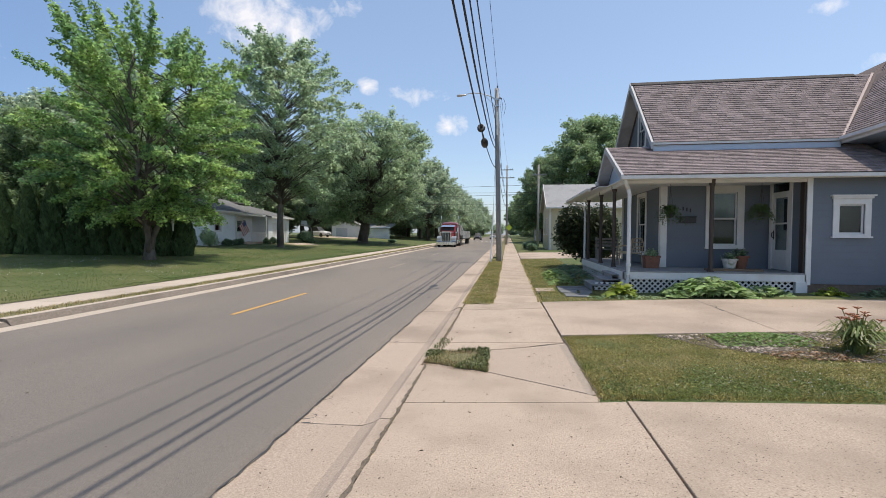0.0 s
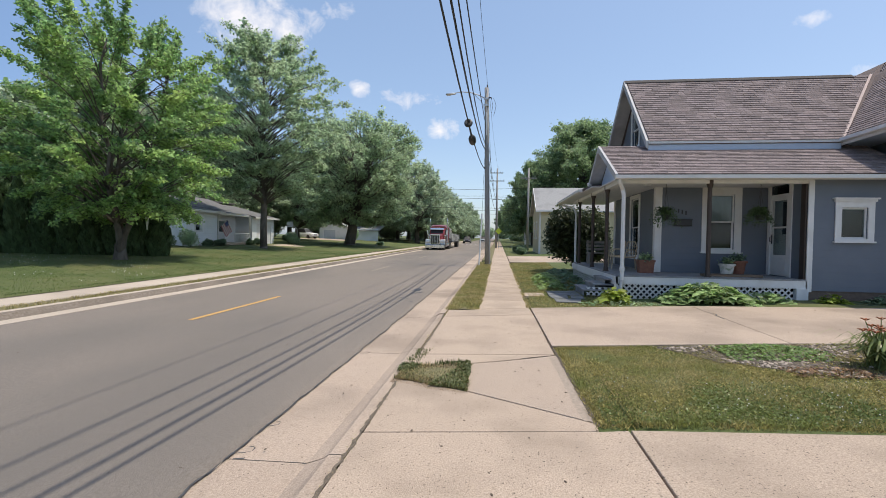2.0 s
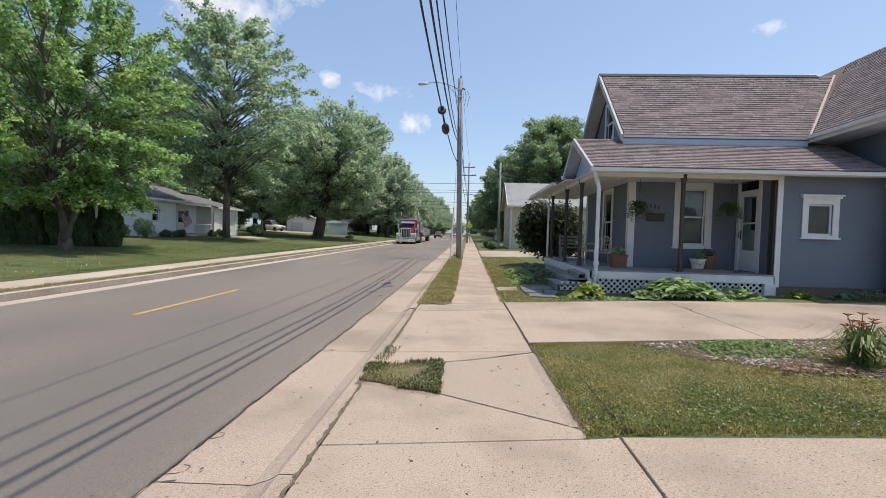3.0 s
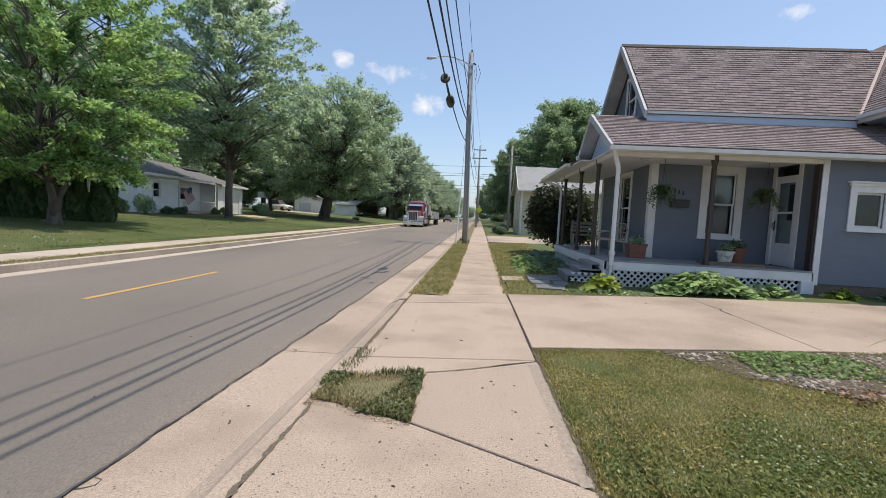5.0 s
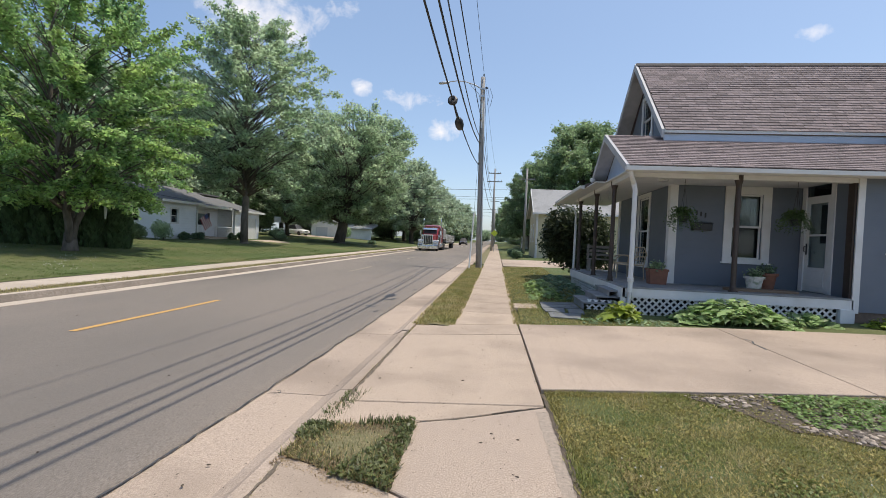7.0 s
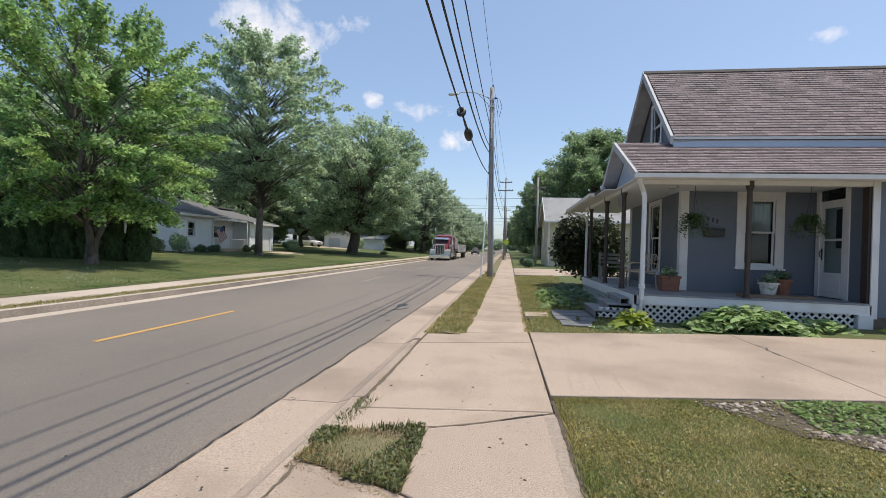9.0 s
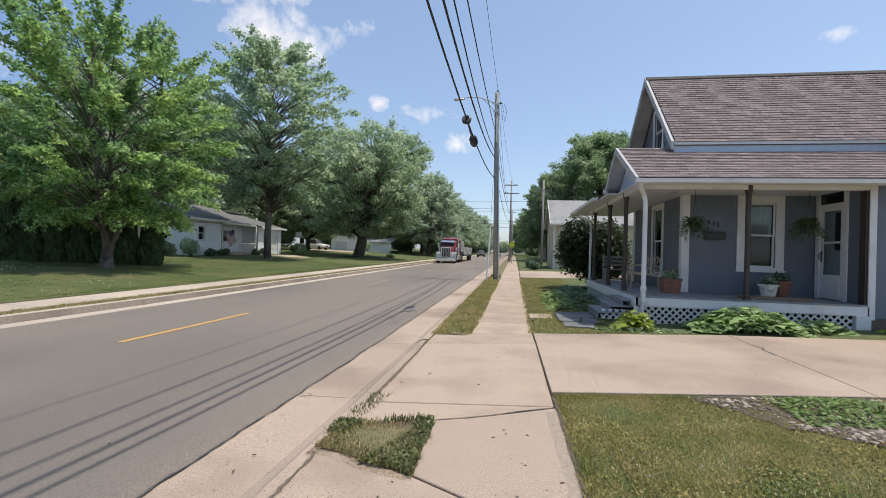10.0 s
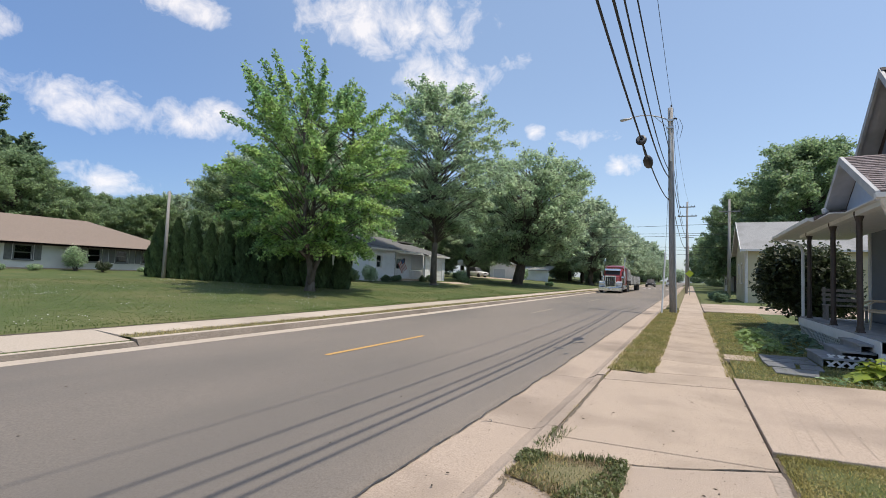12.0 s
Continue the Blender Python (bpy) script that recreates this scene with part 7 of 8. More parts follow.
        part("fuel_tank", lathe(B(), [(0.30, 0), (0.32, 0.03), (0.32, 1.5), (0.30, 1.53)], 18), CHROME, t, "chrome fuel tank", Matrix.Translation((s * 0.95, 3.4, 0.68)) @ Matrix.Rotation(radians(-90), 4, "X"))
        part("step_box", bevelled(box(B(), s * 0.95 - 0.25, s * 0.95 + 0.25, 2.2, 3.1, 0.42, 0.92), 0.02), METAL, t, "tread-plate step box")
        part("side_window", box(B(), s * 1.0 - 0.012, s * 1.0 + 0.012, 2.5, 3.25, 2.02, 2.5), BLACK, t, "dark side window")
        wheel(t, s * 1.03, 0.95, 0.52, 0.52, 0.28, s)
        for y in (5.7, 7.0):
            wheel(t, s * 0.95, y, 0.52, 0.52, 0.52, s, dual=True)
        part("deck_plate", box(B(), s * 0.75 - 0.3, s * 0.75 + 0.3, 5.12, 6.0, 1.08, 1.12), METAL, t)
        for y in (5.7, 7.0):
            part("mud_flap", box(B(), s * 0.95 - 0.25, s * 0.95 + 0.25, 7.62, 7.64, 0.25, 0.9), BLACK, t) if y > 6 else None
    for i in range(5):
        part("roof_marker", lathe(B(), [(0.05, 0), (0.045, 0.05), (0.01, 0.07)], 8, (-0.6 + 0.3 * i, 2.35, 2.8)), LINE, t, "amber marker lamp")
    part("frame_rail", box(B(), -0.45, 0.45, 0.5, 7.6, 0.55, 0.85), BLACK, t, "black frame")
    part("horn", tube(B(), [(0.3, 2.3, 2.9), (0.3, 2.9, 2.9)], 0.05, 8, 0.02), CHROME, t)
    return t


def flat_trailer():
    """A drop-deck trailer under pale tarps; its nose at y = 0."""
    t = thing("trailer", (0, 0, 0), "drop-deck trailer loaded high under grey-white tarps", "trailer")
    part("upper_deck", box(B(), -1.25, 1.25, 0, 3.3, 1.28, 1.45), BLACK, t)
    part("lower_deck", box(B(), -1.25, 1.25, 3.2, 15.2, 0.85, 1.05), BLACK, t)
    part("gooseneck", box(B(), -0.5, 0.5, 3.0, 3.4, 0.9, 1.4), BLACK, t)
    part("front_tarp", prism(B(), [(-1.25, 0.05, 1.45), (-1.25, 3.25, 1.45), (-1.25, 3.25, 2.1), (-1.25, 2.2, 2.75), (-1.25, 0.05, 2.85)], (2.5, 0, 0)), TARP, t, "grey-white front tarp")
    part("rear_tarp", box(B(), -1.25, 1.25, 3.3, 15.1, 1.05, 2.1), TARP, t, "grey-white long tarp")
    for i in range(20):
        y = 3.5 + i * 0.6
        for s in (-1, 1):
            part("strap", box(B(), s * 1.265 - 0.012, s * 1.265 + 0.012, y, y + 0.06, 0.95, 2.13), BLACK if i % 3 else METAL, t)
    for i in range(5):
        for s in (-1, 1):
            part("strap", box(B(), s * 1.265 - 0.012, s * 1.265 + 0.012, 0.3 + i * 0.6, 0.36 + i * 0.6, 1.35, 2.7 - max(0, i - 3) * 0.3), BLACK, t)
    part("bow", tube(B(), [(-1.2, 3.3, 2.1), (0, 5, 2.5), (1.2, 7, 2.1)], 0.03, 6), METAL, t)
    for s in (-1, 1):
        for y in (12.6, 13.9):
            wheel(t, s * 0.95, y, 0.5, 0.5, 0.52, s, dual=True)
    part("headboard", wall(B(), -1.2, 1.2, 1.45, 2.8, 0.05, [(-1.1, -0.4, 1.6, 2.65), (-0.3, 0.3, 1.6, 2.65), (0.4, 1.1, 1.6, 2.65)]), METAL, t, "metal headboard", Matrix.Translation((0, -0.02, 0)))
    return t


def car(name, paint, label, length=4.6, pickup=False, category="car"):
    """A car or pickup; its front at y = 0, length along +y."""
    t = thing(name, (0, 0, 0), label, category)
    L_ = length
    hb = 0.98 if not pickup else 1.05
    part("body", side_loft(B(), [(0.0, [(0.1, 0.80), (0.70, 0.78), (0.80, 0.62), (0.82, 0.38)]), (0.25, [(0.1, 0.92), (0.78, 0.90), (0.90, 0.72), (0.91, 0.30)]), (1.35, [(0.1, hb + 0.04), (0.80, hb), (0.92, 0.80), (0.93, 0.30)]),
                                 (L_ - 0.3, [(0.1, hb + 0.06), (0.80, hb + 0.03), (0.92, 0.80), (0.93, 0.30)]), (L_, [(0.1, hb - 0.05), (0.74, hb - 0.07), (0.86, 0.70), (0.86, 0.38)])]), paint, t, "painted body")
    r1, r2 = (2.0, 3.2) if pickup else (2.0, L_ - 0.9)
    e1, e2 = (1.4, 3.45) if pickup else (1.3, L_ - 0.15)
    hz = 1.72
    part("cabin", side_loft(B(), [(e1, [(0.1, hb + 0.05), (0.78, hb + 0.03), (0.82, hb)]), (r1, [(0.1, hz), (0.60, hz - 0.03), (0.82, hb)]), (r2, [(0.1, hz), (0.60, hz - 0.03), (0.82, hb)]), (e2, [(0.1, hb + 0.05), (0.75, hb + 0.03), (0.80, hb)])]), BLACK, t, "dark glazed cabin")
    part("roof", box(B(), -0.58, 0.58, r1 + 0.02, r2 - 0.02, hz - 0.01, hz + 0.03), paint, t)
    if pickup:
        part("bed", box(B(), -0.80, 0.80, 3.6, L_ - 0.1, hb + 0.03, hb + 0.06), BLACK, t, "open load bed")
    for s in (-1, 1):
        part("headlight", bevelled(box(B(), s * 0.62 - 0.16, s * 0.62 + 0.16, -0.02, 0.12, 0.62, 0.78), 0.02), LAMP_GLASS, t, "headlight")
        for y in (0.85, L_ - 0.9):
            wheel(t, s * 0.82, y, 0.34, 0.34, 0.22, s, METAL)
    part("bumper", bevelled(box(B(), -0.84, 0.84, -0.06, 0.05, 0.34, 0.52), 0.02), BLACK if not pickup else CHROME, t)
    part("grille", box(B(), -0.42, 0.42, -0.015, 0.05, 0.58, 0.74), BLACK, t)
    return t


def park(ob, x, y, turn=0.0, z=None):
    ob.matrix_basis = Matrix.Translation((x, y, road_z(x, y) if z is None else z)) @ Matrix.Rotation(radians(turn), 4, "Z")


park(semi_truck(), -7.45, 56.0, 0)
park(flat_trailer(), -7.45, 61.6, 0)
park(car("suv", CAR_DARK, "dark brown sport utility car on the far street", 4.6), -7.4, 112.0, 0)
park(car("pickup_truck", CAR_SILVER, "silver pickup on the far street", 5.4, True, "pickup"), -4.0, 128.0, 0)
park(car("parked_pickup", CAR_WHITE, "white pickup parked by the garage building", 5.4, True, "pickup"), -30.8, 74.5, 72, ground_z(-30.8, 74.5) + 0.05)
# ---- porch furniture and plants ----
def fern_basket(x, y, z, seed):
    rnd = random.Random(seed)
    t = thing("hanging_basket", (x, y, z), "green fern in a dark hanging basket under the porch roof", "hanging plant", "hanging ferns")
    part("pot", lathe(B(), [(0.06, -0.10), (0.11, -0.02), (0.125, 0.05), (0.11, 0.05)], 14, (x, y, z)), BLACK, t, "dark basket")
    for i in range(3):
        a = i * 2.094
        part("wire", tube(B(), [(x + 0.11 * math.cos(a), y + 0.11 * math.sin(a), z + 0.05), (x, y, z + 0.75)], 0.004, 4), BLACK, t)
    part("hook", tube(B(), [(x, y, z + 0.72), (x, y, 3.36)], 0.006, 5), BLACK, t)
    rng = np.random.default_rng(seed)
    q = []
    for i in range(70):
        a, r, up = rnd.uniform(0, 6.283), rnd.uniform(0.20, 0.42), rnd.uniform(0.06, 0.34)
        for k in range(18):
            u = (k + 1) / 18
            p = np.array([x + math.cos(a) * r * u, y + math.sin(a) * r * u, z + 0.06 + up * math.sin(u * 2.2) * 1.1 - 0.42 * u * u])
            q.append(p)
    c = np.array(q)
    ob = new("fronds", quads_mesh("fronds", leaf_quads(rng, c + rng.normal(size=c.shape) * 0.010, 0.05, 0.4) - np.array([x, y, z]), FERN))
    ob.parent = t


fern_basket(5.08, 14.75, 2.40, 401)
fern_basket(7.58, 14.75, 2.42, 402)


def planter(x, y, w, h, material, label, seed, leaf=None, square=False):
    t = thing("planter", (x, y, DECKZ), label, "planter")
    if square:
        bm = prism(B(), [(x - w * 0.8, y - w * 0.6, DECKZ), (x + w * 0.8, y - w * 0.6, DECKZ), (x + w * 0.8, y + w * 0.6, DECKZ), (x - w * 0.8, y + w * 0.6, DECKZ)], (0, 0, h))
        for v_ in bm.verts:
            if v_.co.z > DECKZ + h * 0.5:
                v_.co.x, v_.co.y = x + (v_.co.x - x) * 1.15, y + (v_.co.y - y) * 1.15
    else:
        bm = lathe(B(), [(w * 0.7, 0), (w * 0.95, h * 0.85), (w * 1.08, h * 0.85), (w * 1.08, h), (w * 0.9, h), (w * 0.85, h * 0.9)], 18, (x, y, DECKZ))
    part("pot", bm, material, t)
    part("rim", lathe(B(), [(w * 1.02, 0), (w * 1.12, 0.0), (w * 1.12, 0.05), (w * 1.02, 0.05)], 18, (x, y, DECKZ + h - 0.05)) if not square else box(B(), x - w * 0.98, x + w * 0.98, y - w * 0.75, y + w * 0.75, DECKZ + h - 0.05, DECKZ + h + 0.01), material, t)
    part("soil", lathe(B(), [(w * 0.8, 0), (w * 0.8, 0.02)], 14, (x, y, DECKZ + h - 0.06 if not square else DECKZ + h - 0.005)), SOIL, t)
    if leaf:
        rng = np.random.default_rng(seed)
        c = rng.normal(size=(160, 3)) * np.array([w * 0.38, w * 0.38, 0.06]) + np.array([0, 0, h + 0.08])
        ob = new("plant", quads_mesh("plant", leaf_quads(rng, c, 0.08), leaf))
        ob.parent = t
        tagged(ob, "", "", "", "stuff")
        bm = B()
        for k in range(7):
            tube(bm, [(x, y, DECKZ + h - 0.05), (x + c[k][0], y + c[k][1], DECKZ + c[k][2])], 0.006, 4)
        part("stems", bm, leaf, t)


planter(4.75, 15.35, 0.24, 0.38, TERRACOTTA, "square terracotta planter with a small plant on the porch", 411, LEAF_MID, True)
planter(6.85, 14.95, 0.20, 0.34, mat("white_painted_pot", (0.55, 0.53, 0.48), (0.65, 0.63, 0.58), 20, 0.7, c3=(0.25, 0.3, 0.2), s3=9), "pale painted pot with a small plant on the porch", 412, LEAF_MID)
planter(7.25, 15.2, 0.23, 0.42, TERRACOTTA, "brown terracotta pot on the porch", 413, LEAF_DARK)
board = thing("plank", (6.75, 14.55, DECKZ), "weathered brown plank lying on the porch floor", "plank")
part("board", bevelled(box(B(), 6.05, 7.55, 14.45, 14.75, DECKZ, DECKZ + 0.06), 0.01), mat("weathered_plank", (0.16, 0.10, 0.06), (0.22, 0.15, 0.10), 9, 0.8, stretch=(1, 8, 8)), board)


def wicker_chair(x, y, turn):
    t = thing("wicker_chair", (0, 0, 0), "pale cane chair with curved arms on the porch", "chair", "porch chairs")
    part("seat", bevelled(box(B(), -0.26, 0.26, -0.24, 0.26, 0.40, 0.44), 0.015), WICKER, t, "woven seat")
    for sx in (-0.24, 0.24):
        for sy in (-0.22, 0.24):
            part("leg", tube(B(), [(sx * 1.1, sy * 1.1, 0), (sx, sy, 0.42)], 0.018, 7), WICKER, t)
        part("arm", tube(B(), [(sx * 1.15, -0.24, 0.40), (sx * 1.3, -0.22, 0.58), (sx * 1.3, -0.05, 0.66), (sx * 1.2, 0.2, 0.66), (sx, 0.28, 0.62)], 0.017, 7), WICKER, t)
    back = part("backrest", tube(B(), [(-0.25, 0.25, 0.42), (-0.26, 0.32, 0.75), (-0.15, 0.35, 0.92), (0.15, 0.35, 0.92), (0.26, 0.32, 0.75), (0.25, 0.25, 0.42)], 0.018, 7), WICKER, t)
    for k in range(5):
        xx = -0.16 + 0.08 * k
        part("cane", tube(B(), [(xx, 0.25, 0.43), (xx, 0.33, 0.90)], 0.008, 5), WICKER, back)
    for k in range(3):
        part("cane", tube(B(), [(-0.25, 0.28 + 0.02 * k, 0.54 + 0.12 * k), (0.25, 0.28 + 0.02 * k, 0.54 + 0.12 * k)], 0.008, 5), WICKER, back)
    t.matrix_basis = Matrix.Translation((x, y, DECKZ)) @ Matrix.Rotation(radians(turn), 4, "Z")
    return t


chair = wicker_chair(4.45, 16.6, -60)
copy_thing(chair, Matrix.Translation((4.5, 17.9, DECKZ)) @ Matrix.Rotation(radians(-110), 4, "Z"))
bench = thing("bench", (4.3, 20.0, DECKZ), "worn grey-brown wooden bench at the end of the side porch", "bench")
part("seat", box(B(), 3.95, 4.9, 19.8, 20.2, DECKZ + 0.42, DECKZ + 0.46), WORN_WOOD, bench)
for k in range(3):
    part("slat", box(B(), 3.95, 4.9, 20.2, 20.23, DECKZ + 0.55 + k * 0.14, DECKZ + 0.64 + k * 0.14), WORN_WOOD, bench)
for x in (3.97, 4.83):
    for y in (19.82, 20.17):
        part("leg", box(B(), x, x + 0.06, y, y + 0.05, DECKZ, DECKZ + (0.42 if y < 20 else 0.97)), WORN_WOOD, bench)
for i, y in enumerate((17.2, 18.2)):
    hk = thing("ceiling_hook", (3.9, y, 3.2), "thin metal hook hanging from the porch ceiling", "hook", "ceiling hooks")
    part("hook", tube(B(), [(3.9, y, 3.36), (3.9, y, 3.1), (3.93, y, 3.04), (3.97, y, 3.06), (3.97, y, 3.12)], 0.006, 5), METAL, hk)


def big_leaf_plant(name, x0, x1, y0, y1, h, n, size, material, label, seed, lobe=0.27, tip=0.7):
    """A low mound of broad lobed leaves on stalks."""
    rng = np.random.default_rng(seed)
    cx, cy = (x0 + x1) / 2, (y0 + y1) / 2
    z0 = ground_z(cx, cy)
    t = thing(name, (cx, cy, z0), label, "plant")
    x, y = rng.uniform(-1, 1, n), rng.uniform(-1, 1, n)
    d = np.clip(1 - x ** 2 * 0.8 - y ** 2 * 0.6, 0.05, 1)
    z = h * d * rng.uniform(0.35, 1.08, n)
    c = np.stack([x * (x1 - x0) / 2, y * (y1 - y0) / 2, z], axis=1)
    vs, fs = [], []
    rnd = random.Random(seed)
    for p in c:
        a, s = rnd.uniform(0, 6.283), size * rnd.uniform(0.55, 1.25)
        tilt = rnd.uniform(0.05, tip)
        k0 = len(vs)
        vs.append(tuple(p))
        m = 9
        for i in range(m):
            b = a + (i - 4) * 0.68
            r = s * (1.0 - 0.13 * abs(i - 4) + (lobe if i % 2 == 0 else -lobe)) * 0.62
            px, py = math.cos(b) * r, math.sin(b) * r
            drop = -tilt * (px * math.cos(a) + py * math.sin(a)) - 0.25 * r * r / s
            vs.append((p[0] + px, p[1] + py, max(0.0, p[2] + drop)))
        for i in range(m - 1):
            fs.append((k0, k0 + 1 + i, k0 + 2 + i))
    ob = new("leaves", raw_mesh("leaves", vs, fs, material))
    ob.parent = t
    bm = B()
    for p in c[: min(n, 60)]:
        tube(bm, [(cx + p[0] * 0.8, cy + p[1] * 0.8, z0 - 0.02), (cx + p[0], cy + p[1], z0 + p[2])], 0.007, 4)
    tagged(part("stalks", bm, material, t), "", "", "", "stuff")
    return t


big_leaf_plant("squash_plant", 4.5, 6.75, 12.95, 13.9, 0.50, 1100, 0.18, SQUASH, "sprawling broad-leaved green plant in front of the porch lattice", 421, 0.18, 0.65)
big_leaf_plant("low_plants", 6.4, 7.75, 13.2, 13.9, 0.26, 150, 0.16, SQUASH, "low green plants by the porch corner", 424, 0.18, 0.65)
big_leaf_plant("lime_hosta", 2.95, 3.75, 12.95, 13.65, 0.42, 90, 0.24, LIME, "yellow-green hosta at the porch corner", 422)
big_leaf_plant("lime_hosta_small", 8.35, 9.05, 13.35, 13.85, 0.22, 60, 0.17, LIME, "small yellow-green hosta at the foundation", 423)
big_leaf_plant("garden_plants", 9.3, 11.4, 13.3, 13.85, 0.28, 160, 0.13, LEAF_DARK, "dark low plants along the foundation", 425)
big_leaf_plant("ground_cover", 1.7, 2.7, 16.0, 21.0, 0.34, 900, 0.13, COVER, "spreading green ground cover beside the porch", 426)
big_leaf_plant("ground_cover_dark", 2.5, 3.5, 15.9, 23.5, 0.40, 360, 0.19, LEAF_DARK, "darker broad-leaved plants beside the porch", 427)
big_leaf_plant("edge_plants", 2.4, 4.6, 12.65, 13.25, 0.12, 220, 0.07, LEAF_MID, "low weeds along the driveway edge", 428)

# ---- pebble bed with weeds and a daylily ----
BED = [(2.75, 8.45), (3.3, 7.75), (4.1, 7.20), (5.2, 7.05), (6.6, 7.15), (8.5, 7.35), (8.5, 8.95), (5.6, 8.75), (3.6, 8.58)]
ragged_bed = []
for (xa, ya), (xb, yb) in zip(BED, BED[1:] + BED[:1]):
    for i in range(12):
        k = i / 12
        x, y = xa + (xb - xa) * k, ya + (yb - ya) * k
        ragged_bed.append((x + 0.10 * bump2(x, y, 2.2, 4), y + (0.16 * bump2(x, y, 3.1, 8) + 0.05 * bump2(x, y, 11, 2) if y < 8.3 else 0)))
BED = ragged_bed
rng = np.random.default_rng(77)
bm = B()
cv = [bm.verts.new((x, y, earth(x, y) + 0.012)) for x, y in BED]
bm.faces.new(cv)
solid("pebble_bed_soil", bm, SOIL, "dark soil of the pebble bed in the lawn", "flower bed")
vs, fs = [], []
ico = [(0, 0, 1), (0.85, 0, 0.35), (0.26, 0.81, 0.35), (-0.69, 0.5, 0.35), (-0.69, -0.5, 0.35), (0.26, -0.81, 0.35), (0.7, 0.5, -0.3), (-0.27, 0.82, -0.3), (-0.86, 0, -0.3), (-0.27, -0.82, -0.3), (0.7, -0.5, -0.3)]
icf = [(0, 1, 2), (0, 2, 3), (0, 3, 4), (0, 4, 5), (0, 5, 1), (1, 6, 2), (2, 7, 3), (3, 8, 4), (4, 9, 5), (5, 10, 1), (2, 6, 7), (3, 7, 8), (4, 8, 9), (5, 9, 10), (1, 10, 6)]
px, py = rng.uniform(2.7, 8.5, 7000), rng.uniform(7.0, 9.0, 7000)
keep = inside(BED, px, py) & (np.sin(px * 3.1 + 2 * np.sin(py * 2.7)) + rng.normal(size=7000) * 0.7 > 0.1)
for x, y in zip(px[keep], py[keep]):
    s = 0.009 + 0.028 * rng.random() ** 1.8
    a, sx, sy, sz = rng.uniform(0, 6.28), rng.uniform(0.8, 1.4), rng.uniform(0.7, 1.1), rng.uniform(0.45, 0.75)
    k0 = len(vs)
    z = earth(x, y) + 0.018
    for u, v_, w in ico:
        ux, vy = u * sx * s, v_ * sy * s
        vs.append((x + ux * math.cos(a) - vy * math.sin(a), y + ux * math.sin(a) + vy * math.cos(a), z + w * sz * s))
    fs += [tuple(k0 + i for i in f_) for f_ in icf]
tagged(new("pebbles", raw_mesh("pebbles", vs, fs, PEBBLE)), "mixed pale river pebbles in the lawn bed", "pebbles", "", "stuff")
big_leaf_plant("bed_weeds", 3.55, 5.2, 7.75, 8.65, 0.11, 2400, 0.038, BED_WEED, "green weeds growing over the pebble bed", 431)
big_leaf_plant("bed_weeds", 5.6, 6.8, 8.1, 8.75, 0.10, 1200, 0.038, BED_WEED, "green weeds at the back of the pebble bed", 432)
big_leaf_plant("withered_weeds", 3.9, 5.3, 7.05, 7.5, 0.06, 420, 0.036, BROWN_LEAF, "withered rust-brown weeds at the edge of the bed", 433)


def daylily(x, y):
    z = ground_z(x, y)
    rnd = random.Random(5)
    t = thing("daylily", (x, y, z), "clump of arching daylily leaves with orange-red flowers", "flower")
    q = []
    for i in range(150):
        a, r, h = rnd.uniform(0, 6.283), rnd.uniform(0.14, 0.46), rnd.uniform(0.20, 0.46)
        w = rnd.uniform(0.008, 0.014)
        bx, by = rnd.gauss(0, 0.06), rnd.gauss(0, 0.06)
        sx, sy = -math.sin(a) * w, math.cos(a) * w
        pts = []
        for k in range(6):
            u = k / 5
            pts.append((bx + math.cos(a) * r * u, by + math.sin(a) * r * u, h * math.sin(min(1, u * 1.1) * 2.35) * 1.05 if u else 0.0))
        for p, s_ in zip(pts, pts[1:]):
            q.append([(p[0] - sx, p[1] - sy, p[2]), (p[0] + sx, p[1] + sy, p[2]), (s_[0] + sx * 0.8, s_[1] + sy * 0.8, s_[2]), (s_[0] - sx * 0.8, s_[1] - sy * 0.8, s_[2])])
    ob = new("leaves", quads_mesh("leaves", np.array(q), LILY))
    ob.parent = t
    for i in range(13):
        a, r, h = rnd.uniform(0, 6.283), rnd.uniform(0.05, 0.26), rnd.uniform(0.46, 0.60)
        e = Vector((x + math.cos(a) * r, y + math.sin(a) * r, z + h))
        st = part("flower_stalk", tube(B(), [(x, y, z), (x + math.cos(a) * r * 0.5, y + math.sin(a) * r * 0.5, z + h * 0.6), e], 0.005, 4), LILY, t)
        bm = B()
        for k in range(6):
            b = k * 1.047 + i
            v0 = bm.verts.new(e)
            v1 = bm.verts.new(e + Vector((math.cos(b - 0.35) * 0.035, math.sin(b - 0.35) * 0.035, 0.03)))
            v2 = bm.verts.new(e + Vector((math.cos(b) * 0.065, math.sin(b) * 0.065, 0.035)))
            v3 = bm.verts.new(e + Vector((math.cos(b + 0.35) * 0.035, math.sin(b + 0.35) * 0.035, 0.03)))
            bm.faces.new((v0, v1, v2, v3))
        part("petals", bm, PETAL, st, "orange-red petals")


daylily(5.15, 7.55)
# white clover heads in the lawns
rc = random.Random(3)
vs, fs = [], []
for i in range(1800):
    if i < 130:
        x, y = rc.uniform(1.6, 8), rc.uniform(5.6, 6.9)
    else:
        x, y = rc.uniform(-26, -12.5), rc.uniform(2, 20)
        if bump2(x, y, 0.45, 2) < 0.12:
            continue
    z, s = earth(x, y) + 0.05, 0.007 if i < 130 else 0.013
    k0 = len(vs)
    vs += [(x + u * s, y + v_ * s, z + w * s) for u, v_, w in ico]
    fs += [tuple(k0 + j for j in f_) for f_ in icf]
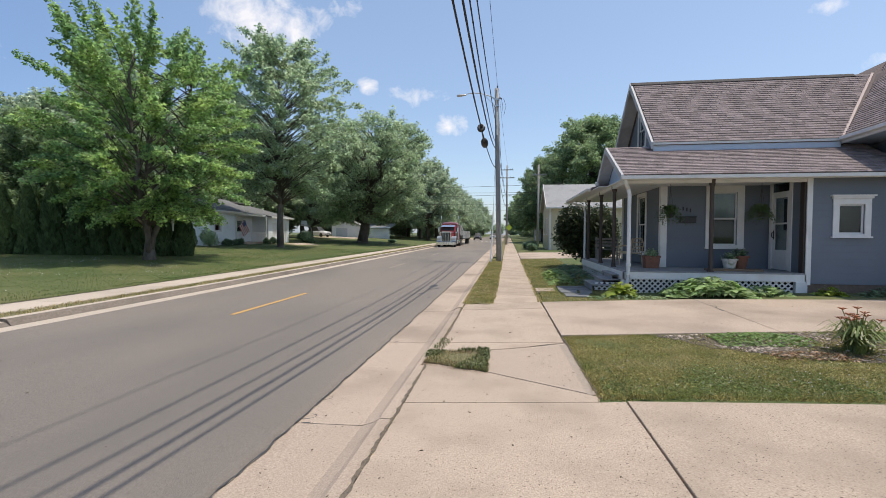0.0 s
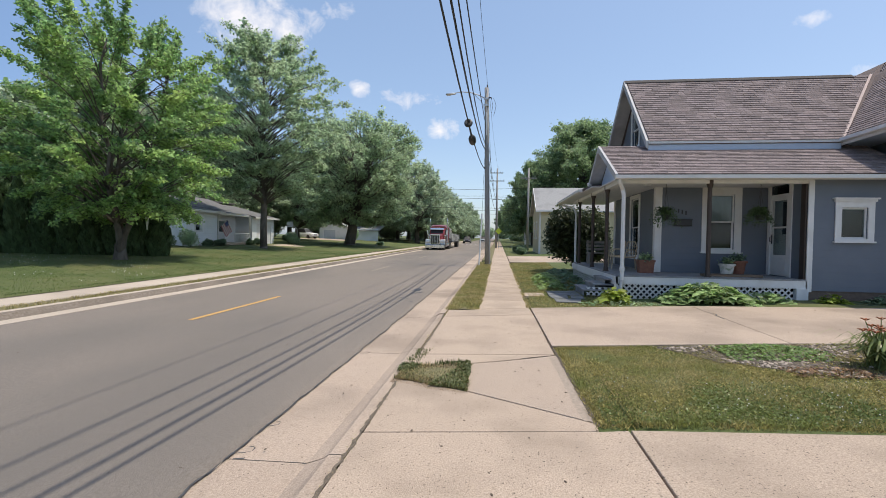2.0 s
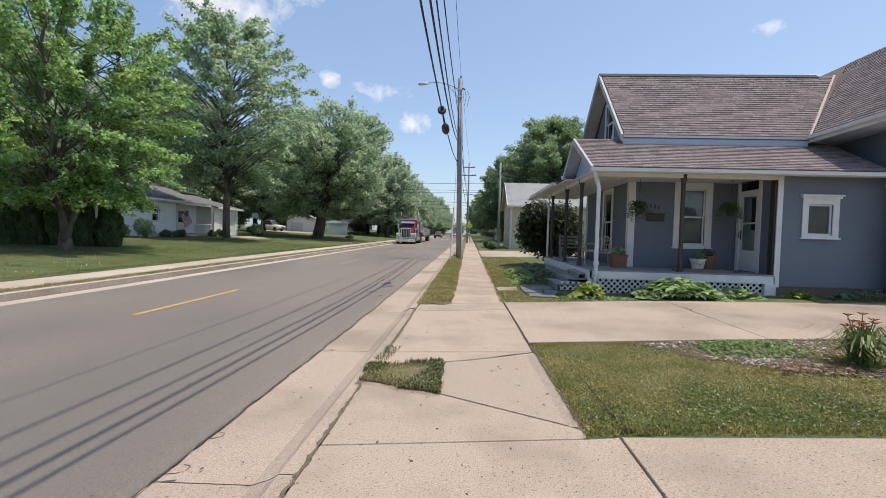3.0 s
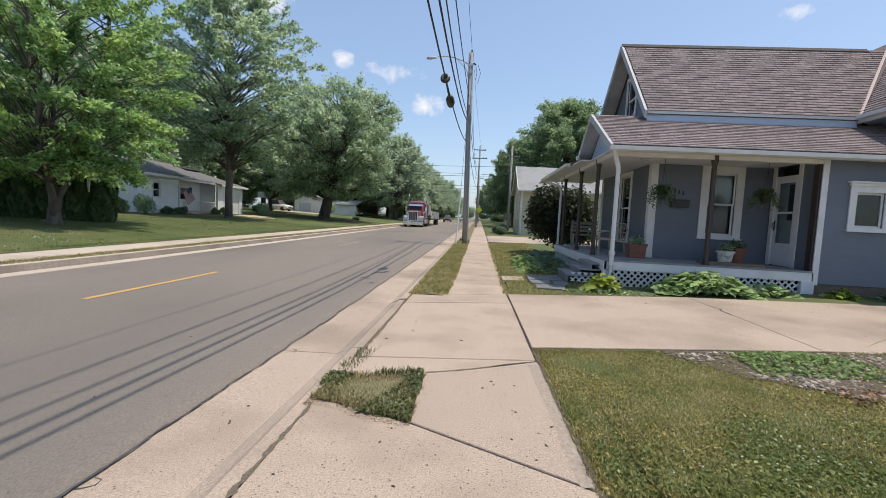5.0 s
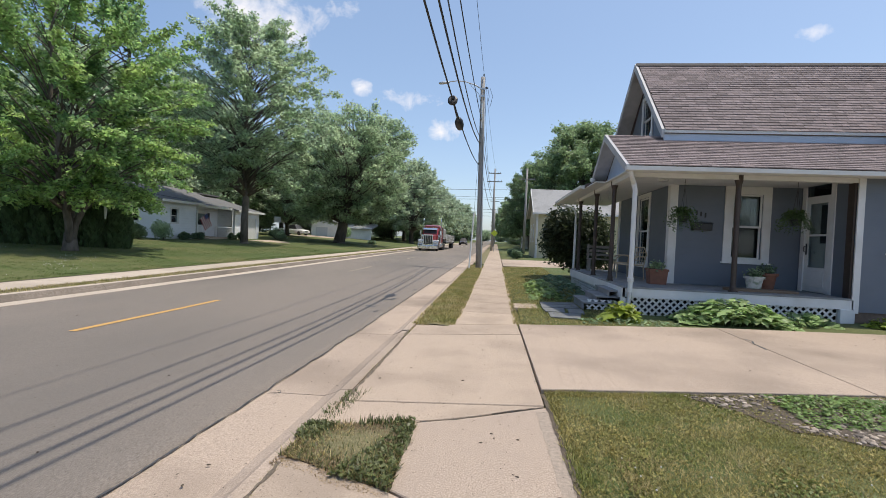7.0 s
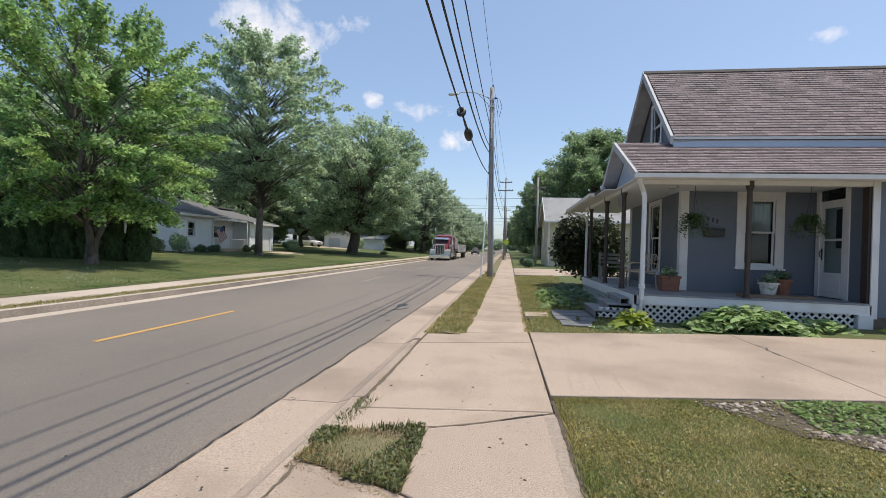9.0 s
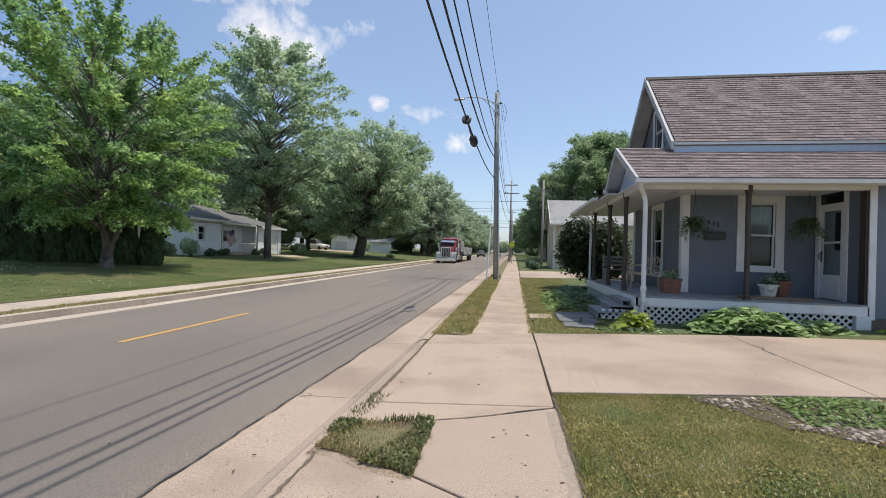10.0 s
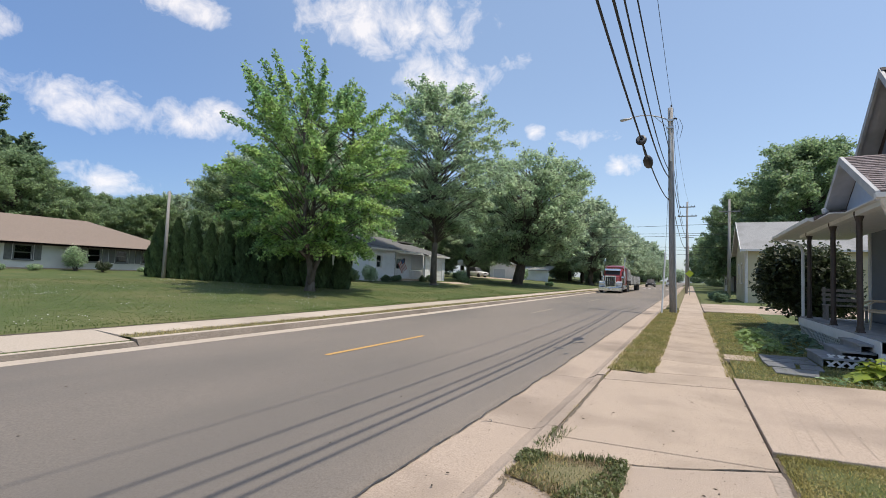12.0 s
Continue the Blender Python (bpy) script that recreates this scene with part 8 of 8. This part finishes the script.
tagged(new("clover_flowers", raw_mesh("clover_flowers", vs, fs, WHITE)), "small white clover heads in the grass", "flowers", "", "stuff")
# twigs, leaves and pebbles fallen on the pavement
vs, fs = [], []
for i in range(1900):
    x, y = (rc.uniform(-1.6, 1.4), rc.uniform(2.5, 12)) if i < 1100 else (rc.uniform(1.6, 9), rc.uniform(1.5, 5.0) if i % 2 else rc.uniform(9.2, 12.2)) if i < 1600 else (rc.uniform(-7, -1.9), rc.uniform(3, 14))
    if -0.95 < x < 0.05 and 6.1 < y < 7.4:
        continue
    z = (ground_z(x, y) + 0.03 if x > 1.3 else 0.004 if x > -0.9 else -0.085 if x > -1.7 else road_z(x, y) + 0.004)
    s, a = rc.uniform(0.004, 0.009) if i % 9 else rc.uniform(0.010, 0.022), rc.uniform(0, 6.28)
    k0 = len(vs)
    vs += [(x + (u * math.cos(a) - v_ * 0.5 * math.sin(a)) * s, y + (u * math.sin(a) + v_ * 0.5 * math.cos(a)) * s, z + max(0, w) * s * 0.4) for u, v_, w in ico]
    fs += [tuple(k0 + j for j in f_) for f_ in icf]
tagged(new("pavement_debris", raw_mesh("pavement_debris", vs, fs, SOIL)), "bits of leaf and grit scattered over the pavement", "debris", "", "stuff")
# ---- shingle tabs, laid course by course ----
def tab_frame(o, along, up):
    along, up = Vector(along).normalized(), Vector(up).normalized()
    n = along.cross(up).normalized()
    if n.z < 0:
        n = -n
    return Matrix(((along.x, up.x, n.x, o[0]), (along.y, up.y, n.y, o[1]), (along.z, up.z, n.z, o[2]), (0, 0, 0, 1)))


def tab_mesh(w, d):
    bm = B()
    vs = [bm.verts.new(p) for p in ((0.004, -0.01, 0.022), (w - 0.004, -0.01, 0.022), (w - 0.004, d, 0.004), (0.004, d, 0.004), (0.004, -0.01, 0.002), (w - 0.004, -0.01, 0.002))]
    for f_ in ((0, 1, 2, 3), (4, 5, 1, 0), (5, 2, 1), (4, 0, 3)):
        bm.faces.new([vs[i] for i in f_])
    return bm


def course_roof(base_l, base_r, top_l, top_r, expo, tabw, seed, parent, pieces=False):
    """Courses from eave to ridge over a (possibly raking) four-sided slope."""
    bl, br, tl, tr = (Vector(p) for p in (base_l, base_r, top_l, top_r))
    up = ((tl + tr) / 2 - (bl + br) / 2)
    up = up - (br - bl).normalized() * up.dot((br - bl).normalized())
    rows = int(up.length / expo)
    rnd = random.Random(seed)
    vs, fs, count = [], [], 0
    kinds = [mesh_of("shingle", tab_mesh(tabw * k, expo * 1.25), SHINGLE_OBJ) for k in (0.7, 1.0, 1.3)] if pieces else None
    for r in range(rows):
        k = r / rows
        a, b = bl.lerp(tl, k), br.lerp(tr, k)
        d = (b - a).normalized()
        u, L_ = -rnd.uniform(0, tabw) * 0.9, (b - a).length
        while u < L_:
            kind = rnd.randrange(3)
            w = tabw * (0.7, 1.0, 1.3)[kind]
            s0, s1 = max(0.0, u), min(L_, u + w)
            if s1 - s0 > 0.04:
                fr = tab_frame(a + d * s0 + Vector((0, 0, 0.004)), d, up)
                if pieces and count < 300 and abs(s1 - s0 - w) < 1e-6:
                    ob = new("shingle", kinds[kind])
                    ob.parent = parent
                    ob.matrix_basis = Matrix.Translation(-origin_of(parent)) @ fr
                    count += 1
                else:
                    w2, de, lift = s1 - s0, expo * 1.25, 0.004 * rnd.random()
                    k0 = len(vs)
                    for p in ((0.004, -0.01, 0.022 + lift), (w2 - 0.004, -0.01, 0.022 + lift), (w2 - 0.004, de, 0.004), (0.004, de, 0.004), (0.004, -0.01, 0.002), (w2 - 0.004, -0.01, 0.002)):
                        vs.append(tuple(fr @ Vector(p)))
                    fs += [(k0, k0 + 1, k0 + 2, k0 + 3), (k0 + 4, k0 + 5, k0 + 1, k0)]
            u += w
    me = raw_mesh("shingles", vs, fs, SHINGLE)
    me.transform(Matrix.Translation(-origin_of(parent)))
    ob = new("shingles", me)
    ob.parent = parent
    tagged(ob, "brown mottled asphalt shingles in courses", "", "", "stuff")


course_roof((3.47, 13.70, 3.465), (10.88, 13.70, 3.465), (3.47, YW, 4.625), (10.88, YW, 4.625), 0.13, 0.26, 1, porch_roof, True)
course_roof((4.82, EY - 0.02, EZ), (10.15, EY - 0.02, EZ), (4.82, RY_, RZ), (12.75, RY_, RZ), 0.13, 0.26, 2, main_roof)
course_roof((10.35, 13.1, 4.84), (10.15, EY, EZ + 0.03), (13.5, 13.1, 8.0), (13.5, 18.6, 8.0), 0.13, 0.26, 3, wing_roof)
